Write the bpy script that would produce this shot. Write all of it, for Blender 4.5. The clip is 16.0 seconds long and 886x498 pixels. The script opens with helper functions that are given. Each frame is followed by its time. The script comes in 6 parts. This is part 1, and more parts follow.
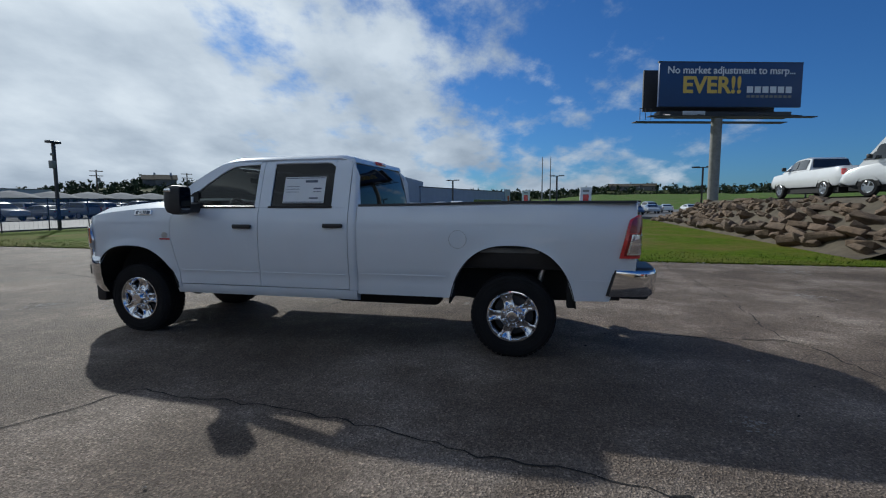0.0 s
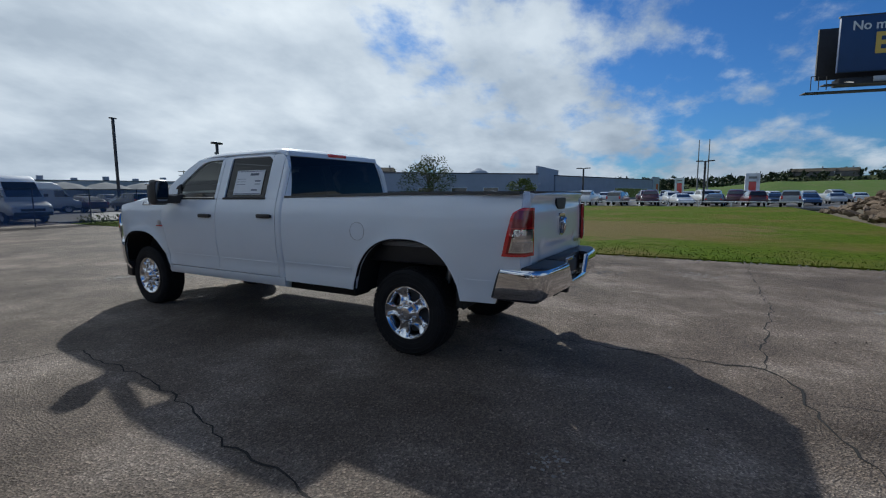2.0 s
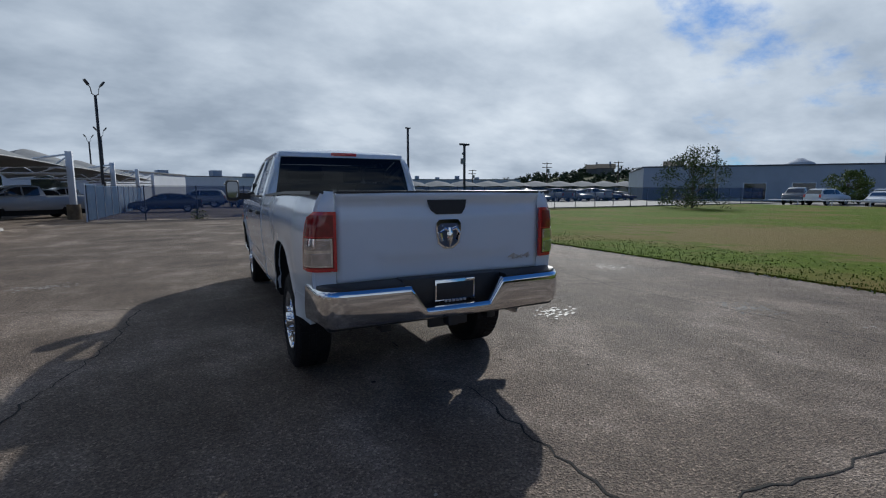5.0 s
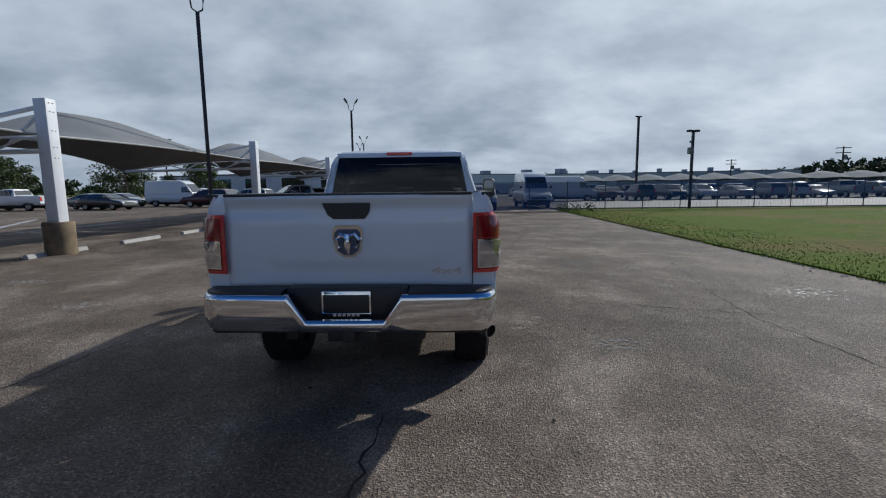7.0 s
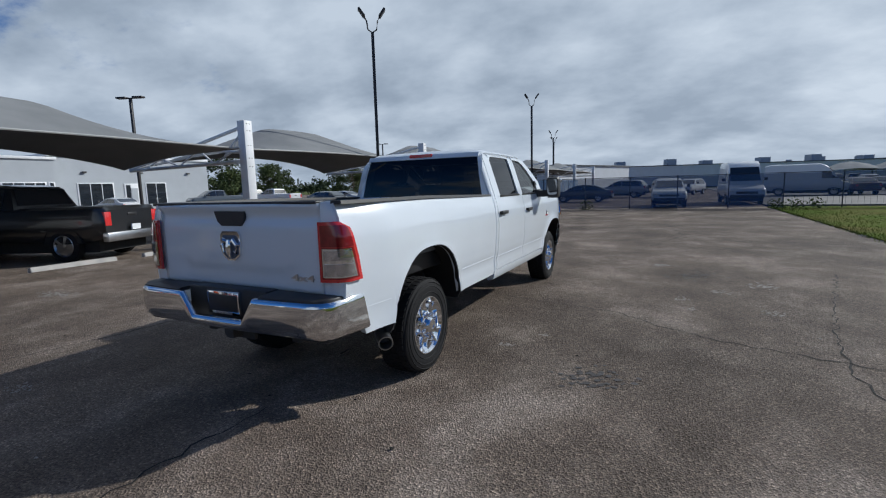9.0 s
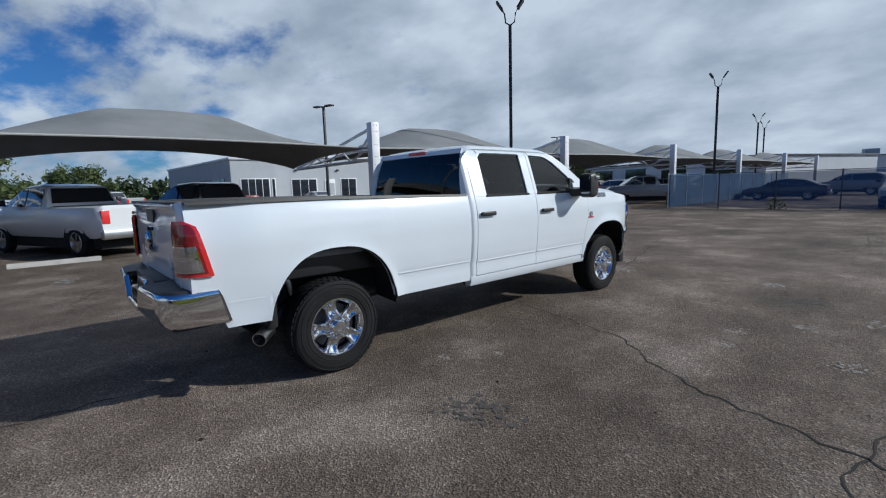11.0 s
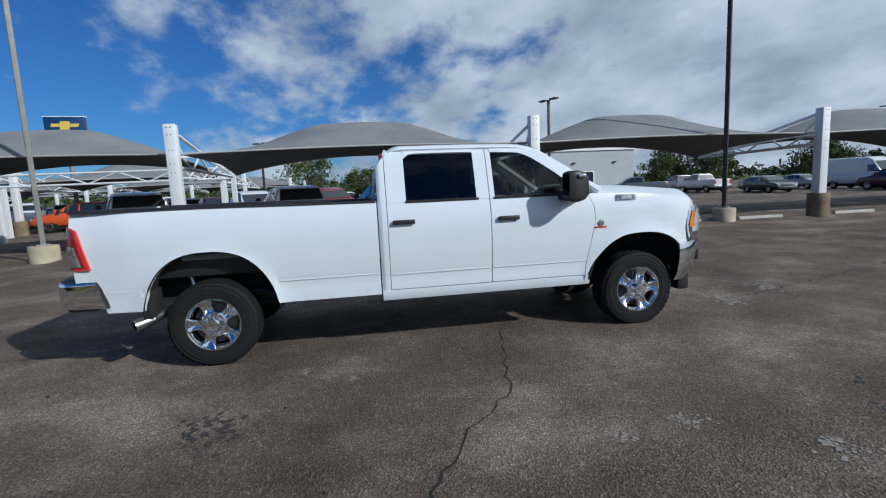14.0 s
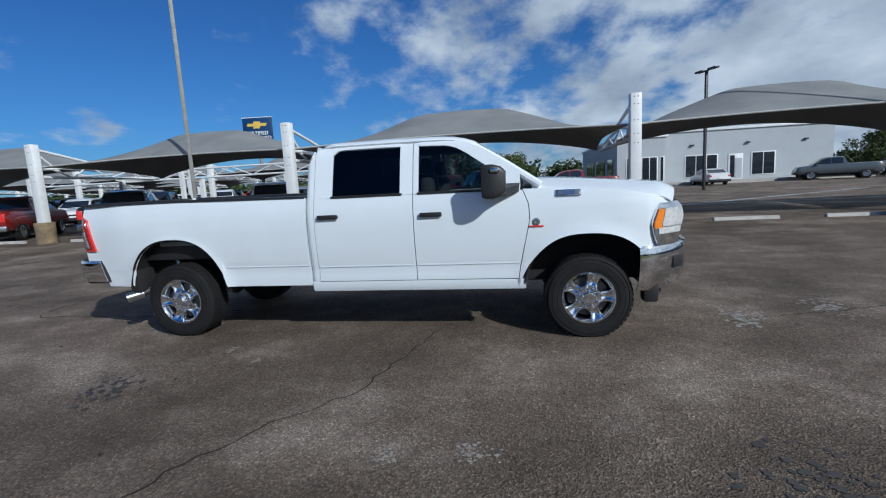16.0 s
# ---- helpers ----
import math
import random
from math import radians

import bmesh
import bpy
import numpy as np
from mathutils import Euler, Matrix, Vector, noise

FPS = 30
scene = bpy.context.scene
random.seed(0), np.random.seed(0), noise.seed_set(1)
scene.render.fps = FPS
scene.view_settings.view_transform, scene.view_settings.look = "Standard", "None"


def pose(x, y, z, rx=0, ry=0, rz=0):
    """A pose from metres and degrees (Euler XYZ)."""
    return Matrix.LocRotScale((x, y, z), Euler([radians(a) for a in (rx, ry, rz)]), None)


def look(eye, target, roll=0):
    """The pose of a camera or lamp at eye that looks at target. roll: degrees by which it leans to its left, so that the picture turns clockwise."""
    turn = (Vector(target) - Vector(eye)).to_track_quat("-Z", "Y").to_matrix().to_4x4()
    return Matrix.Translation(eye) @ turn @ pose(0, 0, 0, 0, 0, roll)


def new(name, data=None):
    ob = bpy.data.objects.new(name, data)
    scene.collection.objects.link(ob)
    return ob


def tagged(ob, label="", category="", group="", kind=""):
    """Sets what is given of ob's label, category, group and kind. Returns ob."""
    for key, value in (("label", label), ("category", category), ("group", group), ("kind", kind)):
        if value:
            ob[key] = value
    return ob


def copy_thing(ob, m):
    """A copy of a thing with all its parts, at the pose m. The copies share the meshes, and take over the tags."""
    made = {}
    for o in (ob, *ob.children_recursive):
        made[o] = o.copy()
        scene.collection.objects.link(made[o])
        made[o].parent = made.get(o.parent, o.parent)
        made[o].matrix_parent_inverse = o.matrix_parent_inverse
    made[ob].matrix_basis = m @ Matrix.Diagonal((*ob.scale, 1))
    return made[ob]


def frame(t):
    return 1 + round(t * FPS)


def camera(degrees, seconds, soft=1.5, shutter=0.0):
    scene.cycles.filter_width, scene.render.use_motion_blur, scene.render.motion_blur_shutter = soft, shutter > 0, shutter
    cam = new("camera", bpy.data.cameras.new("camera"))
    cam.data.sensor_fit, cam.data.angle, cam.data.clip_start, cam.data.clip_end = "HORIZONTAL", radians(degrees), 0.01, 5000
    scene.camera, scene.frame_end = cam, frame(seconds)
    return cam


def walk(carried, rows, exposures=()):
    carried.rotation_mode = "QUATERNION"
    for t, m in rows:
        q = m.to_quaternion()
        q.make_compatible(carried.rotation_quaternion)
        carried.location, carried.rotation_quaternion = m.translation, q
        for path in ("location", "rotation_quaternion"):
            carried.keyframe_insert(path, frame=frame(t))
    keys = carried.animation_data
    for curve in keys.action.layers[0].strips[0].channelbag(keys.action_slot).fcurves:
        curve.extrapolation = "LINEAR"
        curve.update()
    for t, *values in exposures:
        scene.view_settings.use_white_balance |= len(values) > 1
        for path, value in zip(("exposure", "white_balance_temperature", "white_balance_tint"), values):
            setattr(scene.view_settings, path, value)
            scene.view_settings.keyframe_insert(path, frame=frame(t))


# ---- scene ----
cam = camera(87.0, 16.0, 1.15)
PATH = [
    (0, (-5.379, -0.339, 1.474), (-3.437, 0.1, 1.282), -0.1),
    (0.5, (-5.201, -0.874, 1.477), (-3.294, -0.307, 1.274), -0.2),
    (1, (-5.013, -1.405, 1.481), (-3.151, -0.704, 1.273), -0.4),
    (1.5, (-4.739, -1.919, 1.47), (-2.941, -1.071, 1.249), -0.5),
    (2, (-4.413, -2.407, 1.482), (-2.694, -1.413, 1.248), -0.3),
    (2.5, (-4.054, -2.865, 1.493), (-2.429, -1.725, 1.245), -0.3),
    (3, (-3.62, -3.273, 1.5), (-2.101, -1.999, 1.242), -0.4),
    (3.2, (-3.442, -3.437, 1.494), (-1.968, -2.11, 1.237), -0.4),
    (5.3, (-1.186, -4.179, 1.498), (-0.433, -2.344, 1.244), -0.1),
    (5.5, (-0.964, -4.204, 1.526), (-0.306, -2.334, 1.264), -0.1),
    (6, (-0.417, -4.194, 1.516), (0.001, -2.256, 1.252), -0.3),
    (6.5, (0.16, -4.205, 1.517), (0.336, -2.229, 1.259), -0.6),
    (7, (0.712, -4.133, 1.525), (0.646, -2.151, 1.267), -0.7),
    (7.5, (1.264, -4.045, 1.542), (0.964, -2.085, 1.28), -1.0),
    (8, (1.797, -3.899, 1.55), (1.276, -1.986, 1.284), -1.4),
    (8.5, (2.312, -3.682, 1.561), (1.599, -1.832, 1.295), -1.5),
    (9, (2.826, -3.43, 1.567), (1.934, -1.659, 1.304), -1.6),
    (9.5, (3.297, -3.087, 1.574), (2.238, -1.411, 1.311), -1.5),
    (10, (3.766, -2.744, 1.569), (2.543, -1.183, 1.309), -1.7),
    (10.2, (3.918, -2.582, 1.555), (2.637, -1.069, 1.291), -1.7),
    (12.3, (5.101, -0.508, 1.562), (3.329, 0.384, 1.311), -1.7),
    (12.5, (5.167, -0.28, 1.549), (3.363, 0.544, 1.297), -1.8),
    (13, (5.323, 0.29, 1.552), (3.451, 0.946, 1.293), -2.1),
    (13.5, (5.426, 0.865, 1.547), (3.504, 1.358, 1.288), -2.4),
    (14, (5.474, 1.428, 1.553), (3.516, 1.751, 1.298), -2.6),
    (14.5, (5.527, 1.992, 1.566), (3.55, 2.144, 1.307), -2.8),
    (15, (5.524, 2.559, 1.566), (3.542, 2.541, 1.302), -2.9),
    (15.5, (5.501, 3.147, 1.547), (3.528, 2.96, 1.277), -2.9),
    (16, (5.381, 3.72, 1.542), (3.432, 3.374, 1.258), -3.1),
]
walk(cam, [(t, look(eye, target, roll)) for t, eye, target, roll in PATH], [(0, -0.30, 5850, 4), (3.2, -0.21, 5900, 4), (5, -0.30, 5880, 6), (7.5, -0.32, 5880, 6), (10, -0.17, 5820, 6), (12.5, -0.24, 5720, 4), (16, -0.25, 5620, 4)])

# ---- light ----
SUN_AZ, SUN_EL = radians(42.7), radians(31.5)
TO_SUN = Vector((math.sin(SUN_AZ) * math.cos(SUN_EL), math.cos(SUN_AZ) * math.cos(SUN_EL), math.sin(SUN_EL)))


def build_world():
    w = bpy.data.worlds.new("world")
    scene.world = w
    w.use_nodes = True
    nt = w.node_tree
    nt.nodes.clear()
    N, L = nt.nodes.new, nt.links.new

    def math_node(op, a, b=None):
        n = N("ShaderNodeMath")
        n.operation = op
        for i, v in enumerate((a, b)):
            if v is None:
                continue
            if isinstance(v, (int, float)):
                n.inputs[i].default_value = v
            else:
                L(v, n.inputs[i])
        return n.outputs[0]

    sky = N("ShaderNodeTexSky")
    sky.sky_type = "NISHITA"
    sky.sun_disc = False
    sky.sun_elevation, sky.sun_rotation = SUN_EL, SUN_AZ
    sky.air_density, sky.dust_density, sky.ozone_density = 1.0, 0.4, 2.0
    tc = N("ShaderNodeTexCoord")
    sep = N("ShaderNodeSeparateXYZ")
    L(tc.outputs["Generated"], sep.inputs[0])
    x, y, z = sep.outputs
    zz = math_node("MAXIMUM", z, 0.0)
    # clouds lie on a flat layer: the view direction is carried up to it
    k = math_node("DIVIDE", 1.0, math_node("ADD", zz, 0.34))
    comb = N("ShaderNodeCombineXYZ")
    L(math_node("MULTIPLY", x, k), comb.inputs[0])
    L(math_node("MULTIPLY", y, k), comb.inputs[1])
    comb.inputs[2].default_value = 3.7

    def noise_node(scale, detail, rough, dist=0.0, off=0.0):
        n = N("ShaderNodeTexNoise")
        n.inputs["Scale"].default_value = scale
        n.inputs["Detail"].default_value = detail
        n.inputs["Roughness"].default_value = rough
        n.inputs["Distortion"].default_value = dist
        mp = N("ShaderNodeMapping")
        mp.inputs["Location"].default_value = (off, off * 0.7, off)
        mp.inputs["Rotation"].default_value = (0, 0, radians(-25))
        mp.inputs["Scale"].default_value = (2.1, 2.6, 1)
        L(comb.outputs[0], mp.inputs[0])
        L(mp.outputs[0], n.inputs["Vector"])
        return n.outputs["Fac"]

    big = noise_node(0.55, 4, 0.5, 0.0, 2.0)
    mid = noise_node(1.7, 12, 0.58, 0.0, 7.0)
    # thick to the north, thinning southwards
    side = math_node("ADD", math_node("MULTIPLY", y, 1.0), math_node("MULTIPLY", x, -0.12))
    side = math_node("MULTIPLY", side, 0.36)
    # unseen cloud low in the south, added to throw light on the tailgate
    south_fill = math_node("MAXIMUM", math_node("SUBTRACT", math_node("MULTIPLY", y, -1.0), 0.72), 0.0)
    side = math_node("ADD", side, math_node("MULTIPLY", south_fill, 2.1))
    hor = math_node("MULTIPLY", math_node("POWER", math_node("SUBTRACT", 1.0, zz), 9.0), 0.10)
    cover = math_node("ADD", math_node("ADD", math_node("MULTIPLY", big, 0.55), math_node("MULTIPLY", mid, 0.75)), side)
    cover = math_node("ADD", cover, hor)
    ramp = N("ShaderNodeMapRange")
    ramp.interpolation_type = "SMOOTHSTEP"
    ramp.inputs["From Min"].default_value = 0.60
    ramp.inputs["From Max"].default_value = 0.80
    L(cover, ramp.inputs["Value"])
    # brightness of the clouds: thick ones grey, thin edges bright, brighter near the sun
    sunv = N("ShaderNodeVectorMath")
    sunv.operation = "DOT_PRODUCT"
    L(tc.outputs["Generated"], sunv.inputs[0])
    sunv.inputs[1].default_value = TO_SUN
    near = math_node("POWER", math_node("MAXIMUM", sunv.outputs["Value"], 0.0), 6.0)
    shade = noise_node(1.15, 7, 0.54, 0.0, 13.0)
    lum = N("ShaderNodeMapRange")
    L(shade, lum.inputs["Value"])
    lum.inputs["From Min"].default_value, lum.inputs["From Max"].default_value = 0.34, 0.66
    lum.inputs["To Min"].default_value, lum.inputs["To Max"].default_value = 0.47, 0.76
    lum = math_node("ADD", lum.outputs[0], math_node("MULTIPLY", near, 0.30))
    tint = N("ShaderNodeMix")
    tint.data_type = "RGBA"
    tint.inputs[6].default_value = (0.61, 0.785, 1.05, 1)
    tint.inputs[7].default_value = (0.97, 0.98, 1.0, 1)
    L(lum, tint.inputs[0])
    cl = N("ShaderNodeVectorMath")
    cl.operation = "SCALE"
    L(tint.outputs[2], cl.inputs[0])
    L(lum, cl.inputs["Scale"])
    skys = N("ShaderNodeVectorMath")
    skys.operation = "MULTIPLY"
    L(sky.outputs[0], skys.inputs[0])
    skys.inputs[1].default_value = (0.026, 0.049, 0.083)
    mix = N("ShaderNodeMix")
    mix.data_type = "RGBA"
    L(ramp.outputs[0], mix.inputs[0])
    L(skys.outputs[0], mix.inputs[6])
    L(cl.outputs[0], mix.inputs[7])
    bg = N("ShaderNodeBackground")
    bg.inputs["Strength"].default_value = 1.0
    L(mix.outputs[2], bg.inputs["Color"])
    out = N("ShaderNodeOutputWorld")
    L(bg.outputs[0], out.inputs[0])


build_world()
sun_data = bpy.data.lights.new("sun", "SUN")
sun_data.energy, sun_data.angle, sun_data.color = 4.3, radians(0.9), (1.0, 0.93, 0.84)
sun = new("sun", sun_data)
sun.matrix_world = look(TO_SUN * 80, (0, 0, 0))


# ---- materials ----
def nodes_of(name):
    m = bpy.data.materials.new(name)
    m.use_nodes = True
    nt = m.node_tree
    return m, nt, nt.nodes["Principled BSDF"]


def noise_tex(nt, scale, detail=4.0, rough=0.55, coord="Object", stretch=(1, 1, 1)):
    tc = nt.nodes.new("ShaderNodeTexCoord")
    mp = nt.nodes.new("ShaderNodeMapping")
    mp.inputs["Scale"].default_value = stretch
    n = nt.nodes.new("ShaderNodeTexNoise")
    n.inputs["Scale"].default_value, n.inputs["Detail"].default_value, n.inputs["Roughness"].default_value = scale, detail, rough
    nt.links.new(tc.outputs[coord], mp.inputs[0])
    nt.links.new(mp.outputs[0], n.inputs["Vector"])
    return n.outputs["Fac"]


def ramp_of(nt, fac, stops):
    r = nt.nodes.new("ShaderNodeValToRGB")
    e = r.color_ramp.elements
    while len(e) < len(stops):
        e.new(0.5)
    for el, (p, c) in zip(e, stops):
        el.position, el.color = p, (*c, 1)
    nt.links.new(fac, r.inputs[0])
    return r.outputs[0]


def bump_to(nt, bsdf, fac, strength, dist=0.01, prev=None):
    b = nt.nodes.new("ShaderNodeBump")
    b.inputs["Strength"].default_value, b.inputs["Distance"].default_value = strength, dist
    nt.links.new(fac, b.inputs["Height"])
    if prev is not None:
        nt.links.new(prev, b.inputs["Normal"])
    nt.links.new(b.outputs[0], bsdf.inputs["Normal"])
    return b.outputs[0]


def mix_col(nt, fac, a, b, mode="MIX"):
    m = nt.nodes.new("ShaderNodeMix")
    m.data_type, m.blend_type = "RGBA", mode
    for sock, v in ((0, fac), (6, a), (7, b)):
        if isinstance(v, (int, float)):
            m.inputs[sock].default_value = v
        elif isinstance(v, tuple):
            m.inputs[sock].default_value = (*v, 1)
        else:
            nt.links.new(v, m.inputs[sock])
    return m.outputs[2]


def plain(name, col, rough=0.5, metal=0.0, var=0.12, scale=6.0, bump=0.0, coat=0.0, spec=0.5):
    """A surface with slight variation at two scales."""
    m, nt, b = nodes_of(name)
    lo, hi = tuple(c * (1 - var) for c in col), tuple(min(1, c * (1 + var)) for c in col)
    c1 = ramp_of(nt, noise_tex(nt, scale), [(0.3, lo), (0.7, hi)])
    fine = noise_tex(nt, scale * 14, 3)
    c2 = mix_col(nt, 0.18 if var else 0.0, c1, ramp_of(nt, fine, [(0.35, tuple(c * 0.75 for c in col)), (0.65, hi)]))
    nt.links.new(c2, b.inputs["Base Color"])
    b.inputs["Roughness"].default_value, b.inputs["Metallic"].default_value = rough, metal
    b.inputs["Specular IOR Level"].default_value = spec
    if coat:
        b.inputs["Coat Weight"].default_value, b.inputs["Coat Roughness"].default_value = coat, 0.04
    if bump:
        bump_to(nt, b, fine, bump)
    return m


def paint(name, col, rough=0.32):
    """Car paint: smooth under a clear coat, a little dust low down in the gloss."""
    m, nt, b = nodes_of(name)
    n = noise_tex(nt, 2.2, 5)
    c = ramp_of(nt, n, [(0.3, tuple(v * 0.965 for v in col)), (0.7, col)])
    nt.links.new(c, b.inputs["Base Color"])
    b.inputs["Roughness"].default_value = rough
    b.inputs["Coat Weight"].default_value, b.inputs["Coat Roughness"].default_value = 0.9, 0.05
    return m


def glass(name, tint, gloss=1.5):
    m, nt, b = nodes_of(name)
    nt.nodes.remove(b)
    tr, gl = nt.nodes.new("ShaderNodeBsdfTransparent"), nt.nodes.new("ShaderNodeBsdfGlossy")
    tr.inputs[0].default_value = (*tint, 1)
    gl.inputs["Roughness"].default_value = 0.02
    fr = nt.nodes.new("ShaderNodeFresnel")
    fr.inputs[0].default_value = gloss
    mx = nt.nodes.new("ShaderNodeMixShader")
    nt.links.new(fr.outputs[0], mx.inputs[0])
    nt.links.new(tr.outputs[0], mx.inputs[1])
    nt.links.new(gl.outputs[0], mx.inputs[2])
    nt.links.new(mx.outputs[0], nt.nodes["Material Output"].inputs[0])
    return m


def asphalt():
    m, nt, b = nodes_of("asphalt")
    big = noise_tex(nt, 0.16, 6, 0.6)
    mid = noise_tex(nt, 0.8, 8, 0.68, stretch=(1.0, 0.8, 1))
    grit = noise_tex(nt, 55, 4, 0.75)
    stone = nt.nodes.new("ShaderNodeTexVoronoi")
    stone.inputs["Scale"].default_value = 82
    tc = nt.nodes.new("ShaderNodeTexCoord")
    nt.links.new(tc.outputs["Object"], stone.inputs["Vector"])
    sep = nt.nodes.new("ShaderNodeSeparateColor")
    nt.links.new(stone.outputs["Color"], sep.inputs[0])
    base = ramp_of(nt, mid, [(0.32, (0.098, 0.078, 0.063)), (0.50, (0.172, 0.141, 0.117)), (0.66, (0.300, 0.257, 0.222))])
    base = mix_col(nt, 0.6, base, ramp_of(nt, big, [(0.32, (0.45, 0.44, 0.43)), (0.5, (0.95, 0.93, 0.92)), (0.68, (1.45, 1.40, 1.36))]), "MULTIPLY")
    base = mix_col(nt, 0.9, base, ramp_of(nt, sep.outputs[0], [(0.0, (0.58, 0.57, 0.56)), (0.55, (0.95, 0.94, 0.92)), (0.88, (1.25, 1.22, 1.18)), (1.0, (1.9, 1.85, 1.75))]), "MULTIPLY")
    base = mix_col(nt, 0.8, base, ramp_of(nt, grit, [(0.32, (0.55, 0.55, 0.55)), (0.5, (1.0, 1.0, 1.0)), (0.68, (1.5, 1.5, 1.45))]), "MULTIPLY")
    nt.links.new(base, b.inputs["Base Color"])
    rr = ramp_of(nt, mid, [(0.3, (0.60, 0.60, 0.60)), (0.7, (0.78, 0.78, 0.78))])
    nt.links.new(rr, b.inputs["Roughness"])
    b.inputs["Specular IOR Level"].default_value = 0.09
    n1 = bump_to(nt, b, stone.outputs["Distance"], 0.9, 0.012)
    bump_to(nt, b, grit, 0.8, 0.012, n1)
    return m


def grass_mat(name, dark, light, dry, bare=None):
    m, nt, b = nodes_of(name)
    n1, n2, n3 = noise_tex(nt, 0.22, 6, 0.6), noise_tex(nt, 3.5, 8, 0.7), noise_tex(nt, 60, 3)
    c = ramp_of(nt, n2, [(0.3, dark), (0.7, light)])
    c = mix_col(nt, ramp_of(nt, n1, [(0.47, (0, 0, 0)), (0.64, (0.85, 0.85, 0.85))]), c, dry)
    if bare:
        # a broad worn area round one spot of the lawn
        tc = nt.nodes.new("ShaderNodeTexCoord")
        mp = nt.nodes.new("ShaderNodeMapping")
        mp.vector_type = "TEXTURE"
        mp.inputs["Location"].default_value = (*bare[:2], 0)
        mp.inputs["Rotation"].default_value = (0, 0, radians(bare[4]))
        mp.inputs["Scale"].default_value = (bare[2], bare[3], 50)
        ln = nt.nodes.new("ShaderNodeVectorMath")
        ln.operation = "LENGTH"
        nt.links.new(tc.outputs["Object"], mp.inputs[0])
        nt.links.new(mp.outputs[0], ln.inputs[0])
        wob = nt.nodes.new("ShaderNodeMath")
        wob.operation = "MULTIPLY_ADD"
        nt.links.new(noise_tex(nt, 0.9, 7, 0.65), wob.inputs[0])
        wob.inputs[1].default_value = 0.95
        nt.links.new(ln.outputs["Value"], wob.inputs[2])
        c = mix_col(nt, ramp_of(nt, wob.outputs[0], [(0.0, (0.9, 0.9, 0.9)), (0.85, (0.8, 0.8, 0.8)), (1.0, (0.0, 0.0, 0.0))]), c, (0.17, 0.125, 0.055))
    c = mix_col(nt, 0.5, c, ramp_of(nt, n3, [(0.3, (0.5, 0.5, 0.5)), (0.7, (1.5, 1.5, 1.4))]), "MULTIPLY")
    nt.links.new(c, b.inputs["Base Color"])
    b.inputs["Roughness"].default_value = 0.9
    b.inputs["Specular IOR Level"].default_value = 0.05
    bump_to(nt, b, n3, 0.7, 0.03)
    return m


def tyre_mat():
    return plain("tyre_rubber", (0.014, 0.014, 0.015), 0.75, var=0.25, scale=9, bump=0.25, spec=0.2)


M = dict(
    white=paint("white_paint", (0.735, 0.785, 0.83), 0.22),
    chrome=plain("chrome", (0.82, 0.83, 0.85), 0.06, 1.0, var=0.02),
    satin=plain("satin_metal", (0.55, 0.56, 0.58), 0.28, 1.0, var=0.06),
    black=plain("black_plastic", (0.020, 0.020, 0.022), 0.45, var=0.15, scale=20),
    well=plain("wheel_well", (0.012, 0.012, 0.012), 0.85, var=0.3),
    seam=plain("panel_gap", (0.02, 0.02, 0.022), 0.7, var=0.0),
    frame_m=plain("frame_steel", (0.03, 0.03, 0.032), 0.55, var=0.3, scale=5),
    tyre=tyre_mat(),
    glass_front=glass("front_glass", (0.34, 0.38, 0.37)),
    glass_dark=glass("privacy_glass", (0.055, 0.058, 0.062)),
    glass_sh=glass("windshield_glass", (0.72, 0.78, 0.75)),
    clear=glass("lamp_lens", (0.86, 0.88, 0.9)),
    red=plain("red_lens", (0.24, 0.008, 0.011), 0.12, var=0.2, scale=30, coat=1.0),
    redbright=plain("red_reflector", (0.62, 0.03, 0.03), 0.15, var=0.25, scale=60, coat=1.0),
    amber=plain("amber_lens", (0.75, 0.22, 0.02), 0.15, var=0.2, scale=40, coat=1.0),
    silverlens=plain("headlamp_lens", (0.80, 0.81, 0.83), 0.10, 0.35, var=0.25, scale=26, coat=1.0),
    seat=plain("seat_cloth", (0.035, 0.036, 0.04), 0.85, var=0.2, scale=30),
    dash=plain("dashboard_plastic", (0.03, 0.03, 0.033), 0.6, var=0.15, scale=20),
    paper=plain("paper", (0.75, 0.77, 0.78), 0.6, var=0.04),
    ink=plain("ink", (0.10, 0.12, 0.16), 0.7, var=0.1),
    revlens=plain("clear_lens", (0.58, 0.57, 0.58), 0.11, 0.85, var=0.35, scale=34, coat=1.0),
    mirror=plain("mirror_glass", (0.22, 0.23, 0.25), 0.04, 1.0, var=0.02),
    edge_grey=plain("grey_undercoat", (0.22, 0.23, 0.24), 0.6, var=0.2),
    asphalt=asphalt(),
    grass=grass_mat("grass", (0.050, 0.082, 0.004), (0.108, 0.158, 0.008), (0.15, 0.115, 0.035), (16.0, 2.4, 11.5, 16.0, 20)),
    meadow=grass_mat("meadow", (0.06, 0.085, 0.025), (0.12, 0.15, 0.05), (0.15, 0.14, 0.07)),
)


# ---- mesh helpers ----
def as_mesh(name, bm, mat, smooth=35):
    me = bpy.data.meshes.new(name)
    bm.normal_update()
    bm.to_mesh(me)
    bm.free()
    me.materials.append(mat)
    if smooth:
        for p in me.polygons:
            p.use_smooth = True
        me.set_sharp_from_angle(angle=radians(smooth))
    return me


def part(name, bm, mat, parent, label="", smooth=35):
    ob = new(name, as_mesh(name, bm, mat, smooth))
    ob.parent = parent
    if label:
        tagged(ob, label)
    return ob


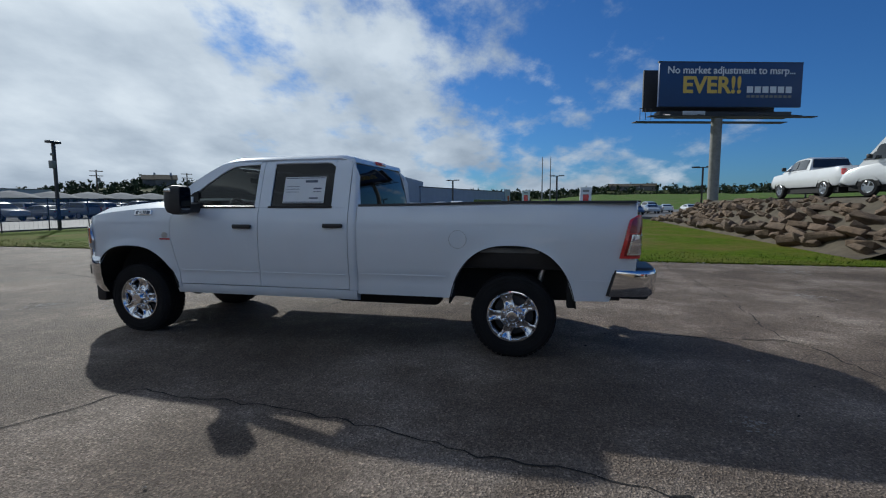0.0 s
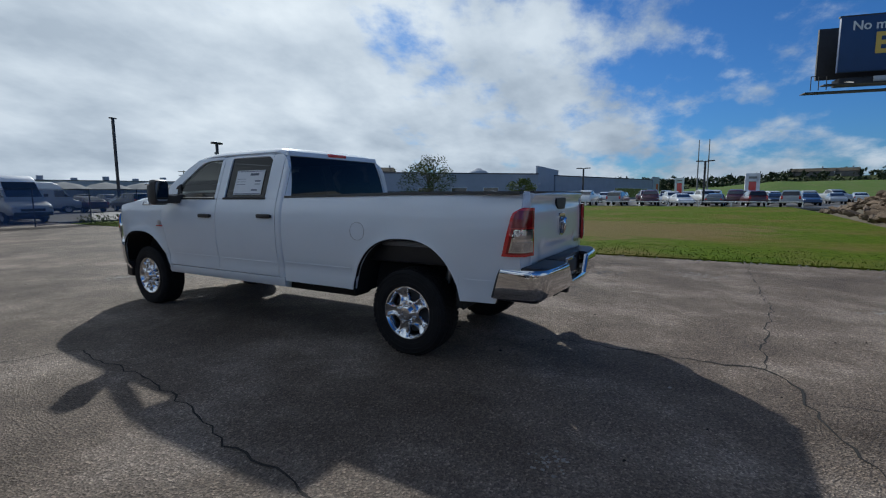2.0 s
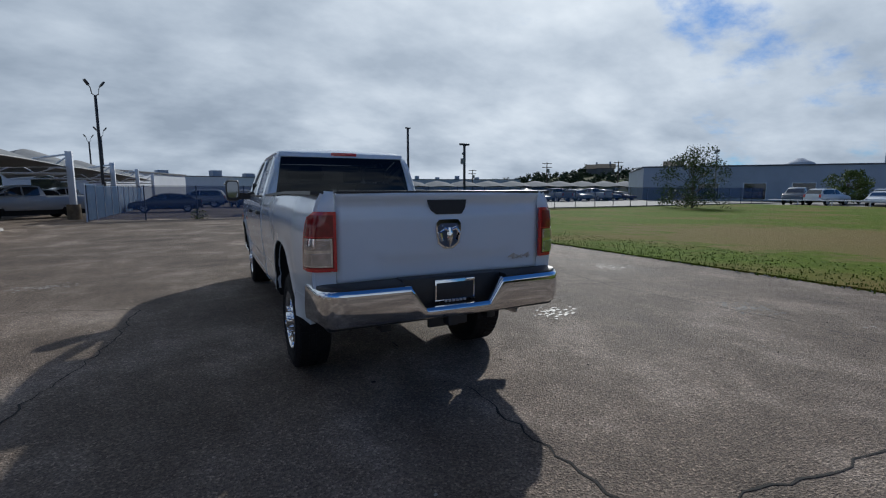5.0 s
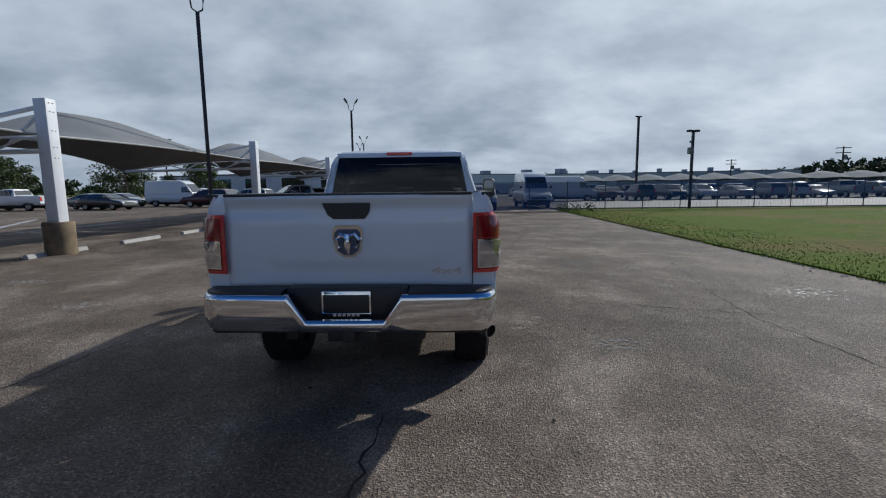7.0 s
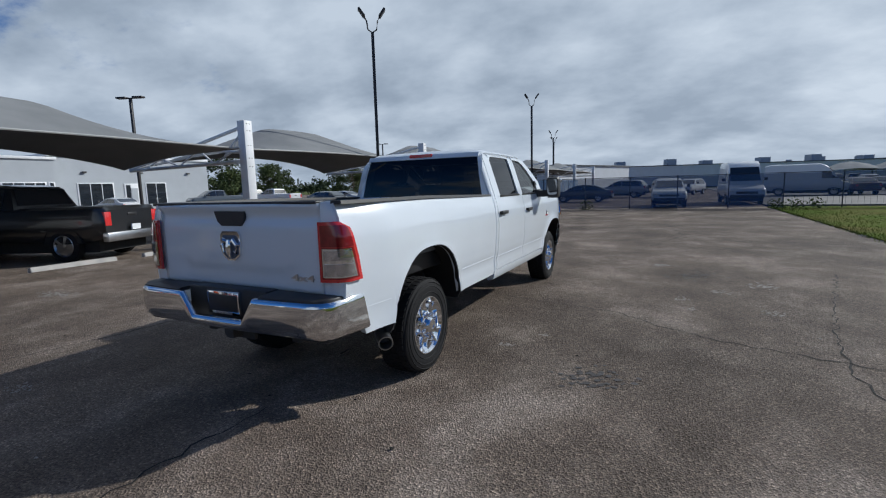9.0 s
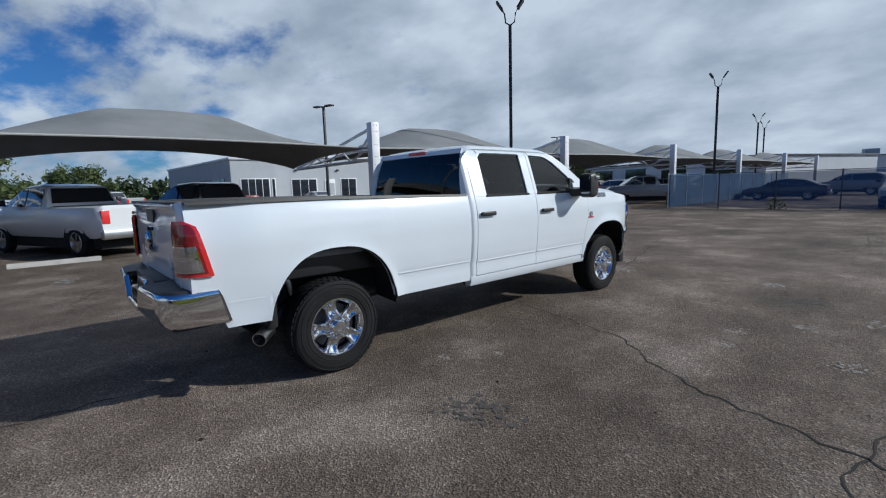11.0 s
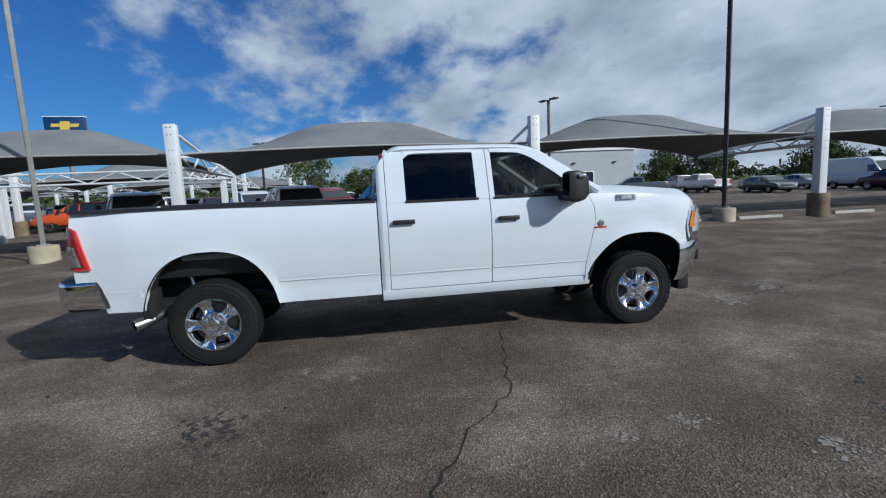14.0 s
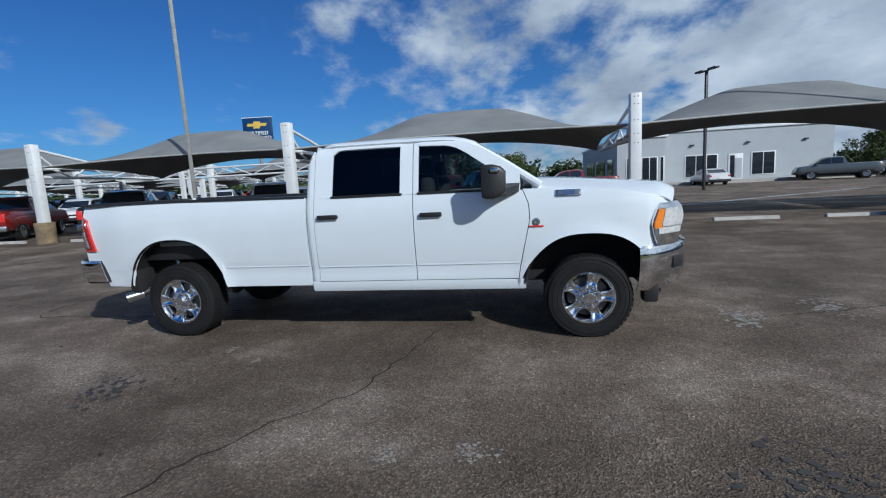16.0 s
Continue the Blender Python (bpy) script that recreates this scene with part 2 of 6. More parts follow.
def thing(name, label, category, at=(0, 0, 0), turn=0.0, group="", kind=""):
    e = new(name)
    e.matrix_basis = pose(*at, 0, 0, turn)
    return tagged(e, label, category, group, kind)


def solid(name, bm, mat, label, category, group="", kind="", smooth=35):
    return tagged(new(name, as_mesh(name, bm, mat, smooth)), label, category, group, kind)


def box(bm, x0, x1, y0, y1, z0, z1, bev=0.0, seg=2):
    r = bmesh.ops.create_cube(bm, size=1)
    vs = r["verts"]
    for v in vs:
        v.co = Vector((x0 + (v.co.x + 0.5) * (x1 - x0), y0 + (v.co.y + 0.5) * (y1 - y0), z0 + (v.co.z + 0.5) * (z1 - z0)))
    if bev:
        es = list({e for v in vs for e in v.link_edges})
        bmesh.ops.bevel(bm, geom=es, offset=bev, segments=seg, affect="EDGES", profile=0.5)
    return bm


def boxed(x0, x1, y0, y1, z0, z1, bev=0.0, seg=2):
    return box(bmesh.new(), x0, x1, y0, y1, z0, z1, bev, seg)


def loft(bm, rings, closed=True, caps=True):
    rows = [[bm.verts.new(p) for p in ring] for ring in rings]
    n = len(rows[0])
    for a, b in zip(rows, rows[1:]):
        for i in range(n if closed else n - 1):
            j = (i + 1) % n
            bm.faces.new((a[i], a[j], b[j], b[i]))
    if caps and closed:
        bm.faces.new(rows[0][::-1])
        bm.faces.new(rows[-1])
    return rows


def tube(bm, pts, r, seg=10, caps=True):
    pts = [Vector(p) for p in pts]
    rings = []
    rs = r if isinstance(r, (list, tuple)) else [r] * len(pts)
    for i, p in enumerate(pts):
        d = (pts[min(i + 1, len(pts) - 1)] - pts[max(i - 1, 0)]).normalized()
        u = d.cross(Vector((0, 0, 1)) if abs(d.z) < 0.95 else Vector((1, 0, 0))).normalized()
        w = d.cross(u)
        rings.append([p + (u * math.cos(a) + w * math.sin(a)) * rs[i] for a in [2 * math.pi * k / seg for k in range(seg)]])
    loft(bm, rings, True, caps)
    return bm


def spin_x(bm, prof, seg=48, mid=(0, 0, 0), closed=False):
    """Turns a profile of (x, r) round the x axis."""
    rings = []
    for k in range(seg):
        a = 2 * math.pi * k / seg
        rings.append([(mid[0] + x, mid[1] + r * math.cos(a), mid[2] + r * math.sin(a)) for x, r in prof])
    rings.append(rings[0])
    rows = [[bm.verts.new(p) for p in ring] for ring in rings[:-1]]
    n = len(prof)
    for i in range(seg):
        a, b = rows[i], rows[(i + 1) % seg]
        for j in range(n if closed else n - 1):
            q = (j + 1) % n
            bm.faces.new((a[j], a[q], b[q], b[j]))
    return rows


def prism(bm, poly, lo, hi, axis="x"):
    """A polygon of two coordinates carried along the third axis."""
    def at(u, v, w):
        return {"x": (w, u, v), "y": (u, w, v), "z": (u, v, w)}[axis]
    a = [bm.verts.new(at(u, v, lo)) for u, v in poly]
    b = [bm.verts.new(at(u, v, hi)) for u, v in poly]
    bm.faces.new(a)
    bm.faces.new(b[::-1])
    for i in range(len(poly)):
        j = (i + 1) % len(poly)
        bm.faces.new((a[j], a[i], b[i], b[j]))
    bmesh.ops.recalc_face_normals(bm, faces=bm.faces)
    return bm


def text_mesh(body, size, mat, name, depth=0.004, bold=0.0):
    cu = bpy.data.curves.new(name, "FONT")
    cu.body, cu.size, cu.extrude, cu.offset = body, size, depth, bold
    cu.align_x, cu.align_y = "CENTER", "CENTER"
    tmp = bpy.data.objects.new(name, cu)
    me = bpy.data.meshes.new_from_object(tmp)
    bpy.data.objects.remove(tmp)
    me.materials.clear()
    me.materials.append(mat)
    return me


# ---- ground ----
GX = 7.25
bm = bmesh.new()
box(bm, -2500, 2500, -2500, 2500, -0.9, -0.35)
solid("ground", bm, M["meadow"], "dry grassland reaching to the horizon", "ground", kind="structure")
bm = bmesh.new()
box(bm, -130, GX, -120, 160, -0.30, 0.0)
solid("pavement", bm, M["asphalt"], "worn dark asphalt lot with cracks and stains", "pavement", kind="structure")
bm = bmesh.new()
box(bm, GX, 52, -9, 27.4, -0.30, 0.03)
solid("lawn", bm, M["grass"], "green lawn with dry patches beside the lot", "lawn", kind="structure")


# ---- the pickup ----
WB = 4.30


def side_x(y, z):
    """Half width of the lower body."""
    pts = [(0.30, 0.90), (0.50, 0.925), (0.56, 0.962), (0.66, 0.968), (0.735, 0.962), (0.75, 0.975), (0.95, 0.995), (1.15, 1.0), (1.28, 0.992), (1.38, 0.972), (1.46, 0.945), (1.52, 0.90)]
    zs, xs = zip(*pts)
    x = float(np.interp(z, zs, xs))
    for c in (0.0, WB):
        r = math.hypot(y - c, z - 0.43)
        x += 0.028 * math.exp(-((r - 0.56) / 0.10) ** 2) * (1 if z < 1.15 else max(0, 1 - (z - 1.15) * 6))
    if y > 4.55:
        x -= 0.30 * (y - 4.55) ** 1.8 + 1.1 * max(0, y - 4.80) ** 1.7
    if y < -0.55:
        t = min(1.0, (-0.55 - y) / 0.55)
        x -= 0.036 * t * t * (3 - 2 * t)
    return x


def cab_x(z):
    """Half width of the greenhouse, leaning in towards the roof."""
    return float(np.interp(z, [1.38, 1.46, 1.60, 1.80, 1.92, 1.99], [0.972, 0.945, 0.90, 0.835, 0.79, 0.70]))


def strip(bm, s, ys, lo, hi, xf, rows=12, off=0.0):
    """One side panel: columns along y between two height curves, s is the side."""
    cols = []
    for y in ys:
        a, b = lo(y), hi(y)
        cols.append([bm.verts.new((s * (xf(y, a + (b - a) * k / rows) + off), y, a + (b - a) * k / rows)) for k in range(rows + 1)])
    for c, d in zip(cols, cols[1:]):
        for k in range(rows):
            q = (c[k], c[k + 1], d[k + 1], d[k])
            bm.faces.new(q if s < 0 else q[::-1])
    return bm


def nose_x(y):
    """Half width of the front end, drawn in towards the grille."""
    return float(np.interp(y, [4.75, 4.80, 4.87, 4.93, 5.02, 5.10, 5.17, 5.24], [0.978, 0.970, 0.952, 0.918, 0.848, 0.772, 0.695, 0.60]))


def door_curve(bm):
    """Bows the seam between front door and fender forward at mid height."""
    for v in bm.verts:
        near = max(0.0, 1 - abs(v.co.y - 3.695) / 0.35)
        v.co.y += near * float(np.interp(v.co.z, [0.52, 0.70, 0.95, 1.15, 1.30, 1.45], [-0.05, -0.025, 0.03, 0.075, 0.07, 0.01]))
    return bm


def fatten(ob, t=0.02, off=-1.0, crisp=True):
    md = ob.modifiers.new("thick", "SOLIDIFY")
    md.thickness, md.offset = t, off
    if not crisp:
        return ob
    es = ob.modifiers.new("crisp", "EDGE_SPLIT")
    es.split_angle, es.use_edge_sharp = radians(38), False
    return ob


def arch_lo(c, base, r=0.60, top=1.085, zc=0.43):
    """The lower edge of a panel, with a wheel opening round c."""
    def lo(y):
        u = abs(y - c) / r
        if u >= 1:
            return base
        return max(base, zc + (top - zc) * (1 - u ** 2.5) ** 0.5)
    return lo


def spaced(a, b, n, knots=()):
    ys = set(np.linspace(a, b, n).round(5).tolist())
    for c, r in knots:
        for k in range(33):
            y = c + r * math.sin(math.pi * (k / 32 - 0.5))
            if a < y < b:
                ys.add(round(y, 5))
    return sorted(ys)


def bed_top(y):
    return 1.478 + (0.03 if y < 0 else 0.03 - 0.03 * min(1, y / 1.5)) - 0.02


def make_wheel(parent, x, y, s):
    w = new("wheel")
    w.parent = parent
    hub = 0.397 if y < 1 else 0.386
    w.matrix_basis = Matrix.Translation((x, y, hub)) @ pose(0, 0, 0, 0, 0, 0 if s > 0 else 180)
    bm = bmesh.new()
    prof = [(-0.135, 0.245), (-0.140, 0.30), (-0.138, 0.36), (-0.120, 0.393), (-0.085, 0.404), (0.085, 0.404), (0.120, 0.393), (0.138, 0.36), (0.140, 0.30), (0.133, 0.245), (0.11, 0.228), (-0.11, 0.228)]
    spin_x(bm, prof, 64, closed=True)
    # tread blocks
    for k in range(48):
        a = 2 * math.pi * k / 48
        for x0, x1, sh in ((-0.114, -0.062, 0.0), (-0.052, -0.006, 0.5), (0.006, 0.052, 0.0), (0.062, 0.114, 0.5)):
            a0, a1 = a + sh * 0.13 - 0.047, a + sh * 0.13 + 0.047
            ri, ro = 0.398, 0.411 if abs(x0 + x1) < 0.15 else 0.4075
            vs = [bm.verts.new((xx, rr * math.cos(aa), rr * math.sin(aa))) for rr in (ri, ro) for xx, aa in ((x0, a0), (x1, a0), (x1, a1), (x0, a1))]
            for q in ((4, 5, 6, 7), (0, 1, 5, 4), (1, 2, 6, 5), (2, 3, 7, 6), (3, 0, 4, 7)):
                bm.faces.new([vs[i] for i in q])
    for r0 in (0.285, 0.335, 0.37):
        spin_x(bm, [(0.1385, r0 - 0.004), (0.1425, r0), (0.1385, r0 + 0.004)], 64)
    # the loaded tyre flattens and bulges where it stands
    for v in bm.verts:
        low = max(0.0, (-v.co.z - 0.26) / 0.14)
        v.co.x *= 1 + 0.07 * low * low
        v.co.z = max(v.co.z, 0.001 - hub)
    bmesh.ops.recalc_face_normals(bm, faces=bm.faces)
    part("tyre", bm, M["tyre"], w, "black all-terrain tyre with blocky tread", 40)
    bm = bmesh.new()
    spin_x(bm, [(-0.10, 0.225), (0.118, 0.226), (0.130, 0.247), (0.137, 0.247), (0.138, 0.238), (0.124, 0.226), (0.105, 0.214), (-0.10, 0.208)], 64, closed=True)
    rim = part("rim", bm, M["chrome"], w, "polished chrome rim", 40)
    # five broad spokes, each a pair of raised edges with a dished middle
    for k in range(5):
        a = 2 * math.pi * k / 5 + math.pi / 2 + (0.3 if y < 1 else -0.25)
        bm = bmesh.new()
        rings = []
        for t in np.linspace(0, 1, 10):
            r = 0.090 + (0.232 - 0.090) * t
            hw = 0.055 + 0.006 * t + 0.060 * max(0, t - 0.62) ** 1.6 * 2.2 - 0.006 * math.sin(t * math.pi)
            xm = 0.122 - 0.020 * math.sin(t * math.pi) + 0.004 * t
            dip = 0.013 * math.sin(min(1, t * 1.15) * math.pi)
            ring = [(-hw - 0.010, xm - 0.06), (-hw, xm - 0.004), (-hw * 0.90, xm + 0.010), (-hw * 0.68, xm + 0.012), (-hw * 0.45, xm + 0.004 - dip), (0, xm + 0.001 - dip), (hw * 0.45, xm + 0.004 - dip), (hw * 0.68, xm + 0.012), (hw * 0.90, xm + 0.010), (hw, xm - 0.004), (hw + 0.010, xm - 0.06)]
            rings.append([(px, r * math.cos(a) - u * math.sin(a), r * math.sin(a) + u * math.cos(a)) for u, px in ring])
        loft(bm, rings)
        bmesh.ops.recalc_face_normals(bm, faces=bm.faces)
        part("spoke", bm, M["chrome"], w, "", 50)
    bm = bmesh.new()
    spin_x(bm, [(0.06, 0.122), (0.118, 0.120), (0.128, 0.112), (0.130, 0.082), (0.142, 0.072), (0.160, 0.066), (0.170, 0.054), (0.172, 0.030), (0.168, 0.028), (0.168, 0.0)], 40)
    part("hub_cap", bm, M["chrome"], w, "chrome hub cap", 35)
    for k in range(8):
        a = 2 * math.pi * (k + 0.5) / 8
        bm = bmesh.new()
        spin_x(bm, [(0.10, 0.0135), (0.146, 0.0135), (0.156, 0.009), (0.158, 0.0)], 12, (0, 0.095 * math.cos(a), 0.096 * math.sin(a)))
        part("lug_nut", bm, M["chrome"], w)
    bm = bmesh.new()
    spin_x(bm, [(0.045, 0.0), (0.045, 0.19), (0.02, 0.195), (0.0, 0.0)], 40)
    part("brake_disc", bm, M["frame_m"], w, "dark steel brake disc")
    bm = bmesh.new()
    spin_x(bm, [(-0.10, 0.212), (-0.05, 0.0)], 32)
    part("wheel_back", bm, M["well"], w)
    return w


def build_truck():
    T = thing("pickup_truck", "white crew-cab pickup truck with chrome wheels parked on asphalt", "pickup truck")
    P = lambda n, bm, m, lab="", par=None, sm=35: part(n, bm, M[m], par or T, lab, sm)

    for s in (-1, 1):
        # bed side with wheel opening
        bm = bmesh.new()
        ys = spaced(-1.108, 1.548, 50, [(0, 0.60)])
        strip(bm, s, ys, lambda y: max(arch_lo(0, 0.56, 0.60, 1.085)(y), 0.56 + (0.17 if y < -0.93 else 0.02 if y < -0.45 else 0)), bed_top, side_x, 16)
        side = fatten(P("bed_side", bm, "white", "white bed side panel"), 0.05)
        # top rail cap
        bm = bmesh.new()
        loft(bm, [[(s * (0.945 + dx), y, bed_top(y) + dz) for dx, dz in ((-0.085, -0.012), (-0.08, 0.012), (0.0, 0.014), (0.006, -0.010))] for y in np.linspace(-1.10, 1.54, 20)])
        P("bed_rail_cap", bm, "black", "black plastic bed rail cap")
        # inner wall of the bed
        P("bed_inner_wall", boxed(s * 0.84 - 0.012, s * 0.84 + 0.012, -1.06, 1.5, 1.11, 1.44, 0.004), "white")
        for ya, yb in ((-1.06, -0.62), (0.62, 1.53)):
            bm = bmesh.new()
            loft(bm, [[(s * (side_x(y, 0.77) + dx), y, z) for dx, z in ((0, 0.777), (0.002, 0.771), (0.0, 0.763))] for y in np.linspace(ya, yb, 10)], closed=False)
            P("crease", bm, "white")
        P("wheel_hump", boxed(min(s * 0.54, s * 0.83), max(s * 0.54, s * 0.83), -0.62, 0.62, 0.84, 1.125, 0.02), "black")
        # arch lip and well
        for c, r0, top in ((0.0, 0.60, 1.085), (WB, 0.60, 1.012)):
            bm = bmesh.new()
            rings = []
            for k in range(33):
                u = math.sin(math.pi * (k / 32 - 0.5))
                y = c + r0 * u
                z = max(0.50, 0.43 + (top - 0.43) * (1 - abs(u) ** 2.5) ** 0.5)
                rings.append([(s * (side_x(y, z) - 0.006), y, z), (s * 0.60, c + (y - c) * 1.02, z + 0.02)])
            loft(bm, rings, closed=False)
            fatten(P("wheel_well", bm, "well", "black wheel well liner"), 0.015, 0)
            bm = bmesh.new()
            prism(bm, [(c - 0.62, 0.5), (c + 0.62, 0.5), (c + 0.55, 1.05), (c, 1.1), (c - 0.55, 1.05)], s * 0.56 - 0.01, s * 0.56 + 0.01)
            P("wheel_well_back", bm, "well")
        # rear mud liner strip, white bed floor edge seen above the wheel
        P("bed_floor_edge", boxed(min(s * 0.60, s * 0.86), max(s * 0.60, s * 0.86), -0.26, 0.32, 1.0, 1.05, 0.008), "edge_grey", "grey steel bed floor edge over the wheel")
        # fender
        bm = bmesh.new()
        ys = spaced(3.70, 5.02, 40, [(WB, 0.60)])
        top_f = lambda y: 1.44 - 0.02 * (y - 3.7) - 0.10 * max(0, (y - 3.9) / 1.1) ** 2
        strip(bm, s, ys, arch_lo(WB, 0.52, 0.60, 1.012), lambda y: top_f(y) - (0.0 if y < 4.9 else (y - 4.9) * 0.5), side_x, 14)
        fatten(P("front_fender", door_curve(bm), "white", "white front fender"), 0.03)
        # doors: rear door and front door, lower panels
        for nm, y0, y1 in (("rear_door", 1.648, 2.662), ("front_door", 2.670, 3.692)):
            d = new(nm)
            d.parent = T
            tagged(d, "white door with dark glass and black handle")
            bm = bmesh.new()
            lo = lambda y: 0.60
            strip(bm, s, spaced(y0, y1, 24), lo, lambda y: 1.445 - 0.008 * (y - 1.7), side_x, 14, 0.002)
            fatten(part("door_panel", door_curve(bm) if nm == "front_door" else bm, M["white"], d), 0.03)
            # character crease
            bm = bmesh.new()
            loft(bm, [[(s * (side_x(y, 0.75) + 0.002 + dx), y, z) for dx, z in ((0, 0.757), (0.002, 0.752), (0.0, 0.744))] for y in np.linspace(y0 + 0.02, y1 - 0.02, 16)], closed=False)
            part("crease", bm, M["white"], d)
            # handle
            hy = 1.69 if nm == "rear_door" else 2.735
            hz = 1.255 if nm == "rear_door" else 1.24
            hx = side_x(hy, hz)
            bm = boxed(s * (hx + 0.028) - 0.012, s * (hx + 0.028) + 0.012, hy, hy + 0.215, hz - 0.022, hz + 0.022, 0.01, 3)
            box(bm, min(s * hx, s * (hx + 0.02)), max(s * hx, s * (hx + 0.02)), hy + 0.005, hy + 0.04, hz - 0.016, hz + 0.016, 0.004)
            box(bm, min(s * hx, s * (hx + 0.02)), max(s * hx, s * (hx + 0.02)), hy + 0.175, hy + 0.21, hz - 0.016, hz + 0.016, 0.004)
            part("door_handle", bm, M["black"], d, "black door handle")
            # window frame: header, pillars
            if nm == "rear_door":
                wl, wr = 1.835, 2.535
            else:
                wl, wr = 2.72, 3.50

            def top_edge(y):
                # underside of the roof rail, falling along the windscreen pillar
                return float(np.interp(y, [1.6, 2.3, 2.7, 3.0, 3.1, 3.2, 3.4, 3.55, 3.69], [1.912, 1.914, 1.906, 1.893, 1.862, 1.800, 1.66, 1.53, 1.44]))
            fr = bmesh.new()
            rail = lambda y: float(np.interp(y, [1.65, 2.3, 2.9, 3.05, 3.18, 3.35, 3.5, 3.69], [1.955, 1.962, 1.957, 1.944, 1.922, 1.832, 1.735, 1.60]))
            outer0 = y0
            # rear pillar
            strip(fr, s, np.linspace(outer0, wl, 6), lambda y: 1.44, lambda y: (rail(y) - (0.06 * max(0, (1.80 - y) / 0.152) ** 2 if nm == "rear_door" else 0)), lambda y, z: cab_x(z) + 0.004, 8)
            strip(fr, s, np.linspace(wl, wr, 14), lambda y: top_edge(y) - (0.05 * max(0, 1 - (y - wl) / 0.09) ** 2 if nm == "rear_door" else 0), rail, lambda y, z: cab_x(z) + 0.004, 3)
            if nm == "rear_door":
                strip(fr, s, np.linspace(wr, y1, 5), lambda y: 1.44, rail, lambda y, z: cab_x(z) + 0.004, 8)
            else:
                strip(fr, s, np.linspace(wr, y1, 6), lambda y: 1.425, lambda y: max(1.43, rail(y)), lambda y, z: cab_x(z) + 0.004, 6)
            bmesh.ops.remove_doubles(fr, verts=fr.verts, dist=0.0005)
            fatten(part("window_frame", fr, M["white"], d), 0.03)
            gl = bmesh.new()
            strip(gl, s, np.linspace(wl - 0.01, wr + 0.01, 12), lambda y: 1.445, lambda y: top_edge(y) + 0.005, lambda y, z: cab_x(z) - 0.012, 6)
            g = part("window_pane", gl, M["glass_dark" if nm == "rear_door" else "glass_front"], d, "tinted side window")
            g.visible_shadow = nm == "rear_door"
            bm = bmesh.new()
            loft(bm, [[(s * (cab_x(1.445) + dx), y, 1.445 + dz) for dx, dz in ((-0.012, -0.012), (0.012, -0.012), (0.012, 0.008), (-0.012, 0.014))] for y in np.linspace(wl - 0.01, wr + 0.02, 6)])
            part("belt_seal", bm, M["black"], d)
        # rear cab corner
        bm = bmesh.new()
        strip(bm, s, np.linspace(1.560, 1.642, 8), lambda y: 0.53, lambda y: 1.44, lambda y, z: side_x(y, z) - 0.02 * max(0, (1.60 - y) / 0.04) ** 2, 14)
        strip(bm, s, np.linspace(1.560, 1.642, 8), lambda y: 1.44, lambda y: 1.885 - 0.13 * max(0, (1.642 - y) / 0.082) ** 1.5, lambda y, z: cab_x(z) - 0.02 * max(0, (1.60 - y) / 0.04) ** 2, 8)
        bmesh.ops.remove_doubles(bm, verts=bm.verts, dist=0.002)
        fatten(P("cab_corner", bm, "white", "white rear corner of the cab"), 0.05)
        # sill
        bm = bmesh.new()
        loft(bm, [[(s * x, y, z) for x, z in ((0.88, 0.478), (0.945, 0.492), (0.966, 0.535), (0.968, 0.590), (0.93, 0.597), (0.86, 0.597))] for y in np.linspace(1.562, 3.72, 10)])
        bmesh.ops.recalc_face_normals(bm, faces=bm.faces)
        P("sill", bm, "white", "white rocker sill")
        # dark body core behind the gaps
        P("body_core", boxed(min(s * 0.80, s * 0.915), max(s * 0.80, s * 0.915), 1.58, 3.74, 0.5, 1.40), "seam")
        # rear corner post of the bed, round the lamp
        bm = bmesh.new()
        rows = []
        for z in np.linspace(0.86, 1.495, 16):
            xo = side_x(-1.13, min(z, 1.46))
            top = max(0, (z - 1.44) / 0.055)
            rows.append([(s * (xo - 0.012 - 0.03 * top), -1.078 + 0.02 * top, z), (s * (xo - 0.03 - 0.03 * top), -1.106 + 0.015 * top, z), (s * (xo - 0.07 - 0.02 * top), -1.119 + 0.01 * top, z), (s * 0.806, -1.123, z)])
        loft(bm, rows, closed=False)
        fatten(P("bed_corner", bm, "white", "white rear corner of the bed"), 0.02, 0)
        # tail lamp
        tl = new("tail_light")
        tl.parent = T
        tl.matrix_basis = pose(0, 0.022, 0)
        tagged(tl, "tall red tail light with clear reversing lamp")

        def lamp(nm, z0, z1, start, stop, mat, proud):
            """A strip of the lamp that wraps from the tailgate round the corner; start and stop are insets along it."""
            bm = bmesh.new()
            rows = []
            for k in range(11):
                z = z0 + (z1 - z0) * k / 10
                xo = side_x(-1.02, z) + 0.006
                up = (z - 0.985) / 0.385
                front = -0.985 - 0.085 * up - 0.06 * max(0, (up - 0.86) / 0.14) ** 2
                plan = [Vector(p) for p in ((0.806, -1.176), (0.85, -1.172), (xo - 0.045, -1.152), (xo - 0.018, -1.125), (xo - 0.004, -1.09), (xo + 0.002, -1.04), (xo + 0.006, -0.90))]
                run = [0.0]
                for p, q in zip(plan, plan[1:]):
                    run.append(run[-1] + (q - p).length)
                end = float(np.interp(front, [p.y for p in plan], run)) - stop
                row = []
                for t in np.linspace(start, end, 13):
                    px, py = float(np.interp(t, run, [p.x for p in plan])), float(np.interp(t, run, [p.y for p in plan]))
                    out = Vector((px - 0.80, py + 1.02)).normalized() * proud
                    row.append((s * (px + out.x), py + out.y, z))
                rows.append(row)
            loft(bm, rows, closed=False)
            return fatten(part(nm, bm, M[mat], tl), 0.02, 0)
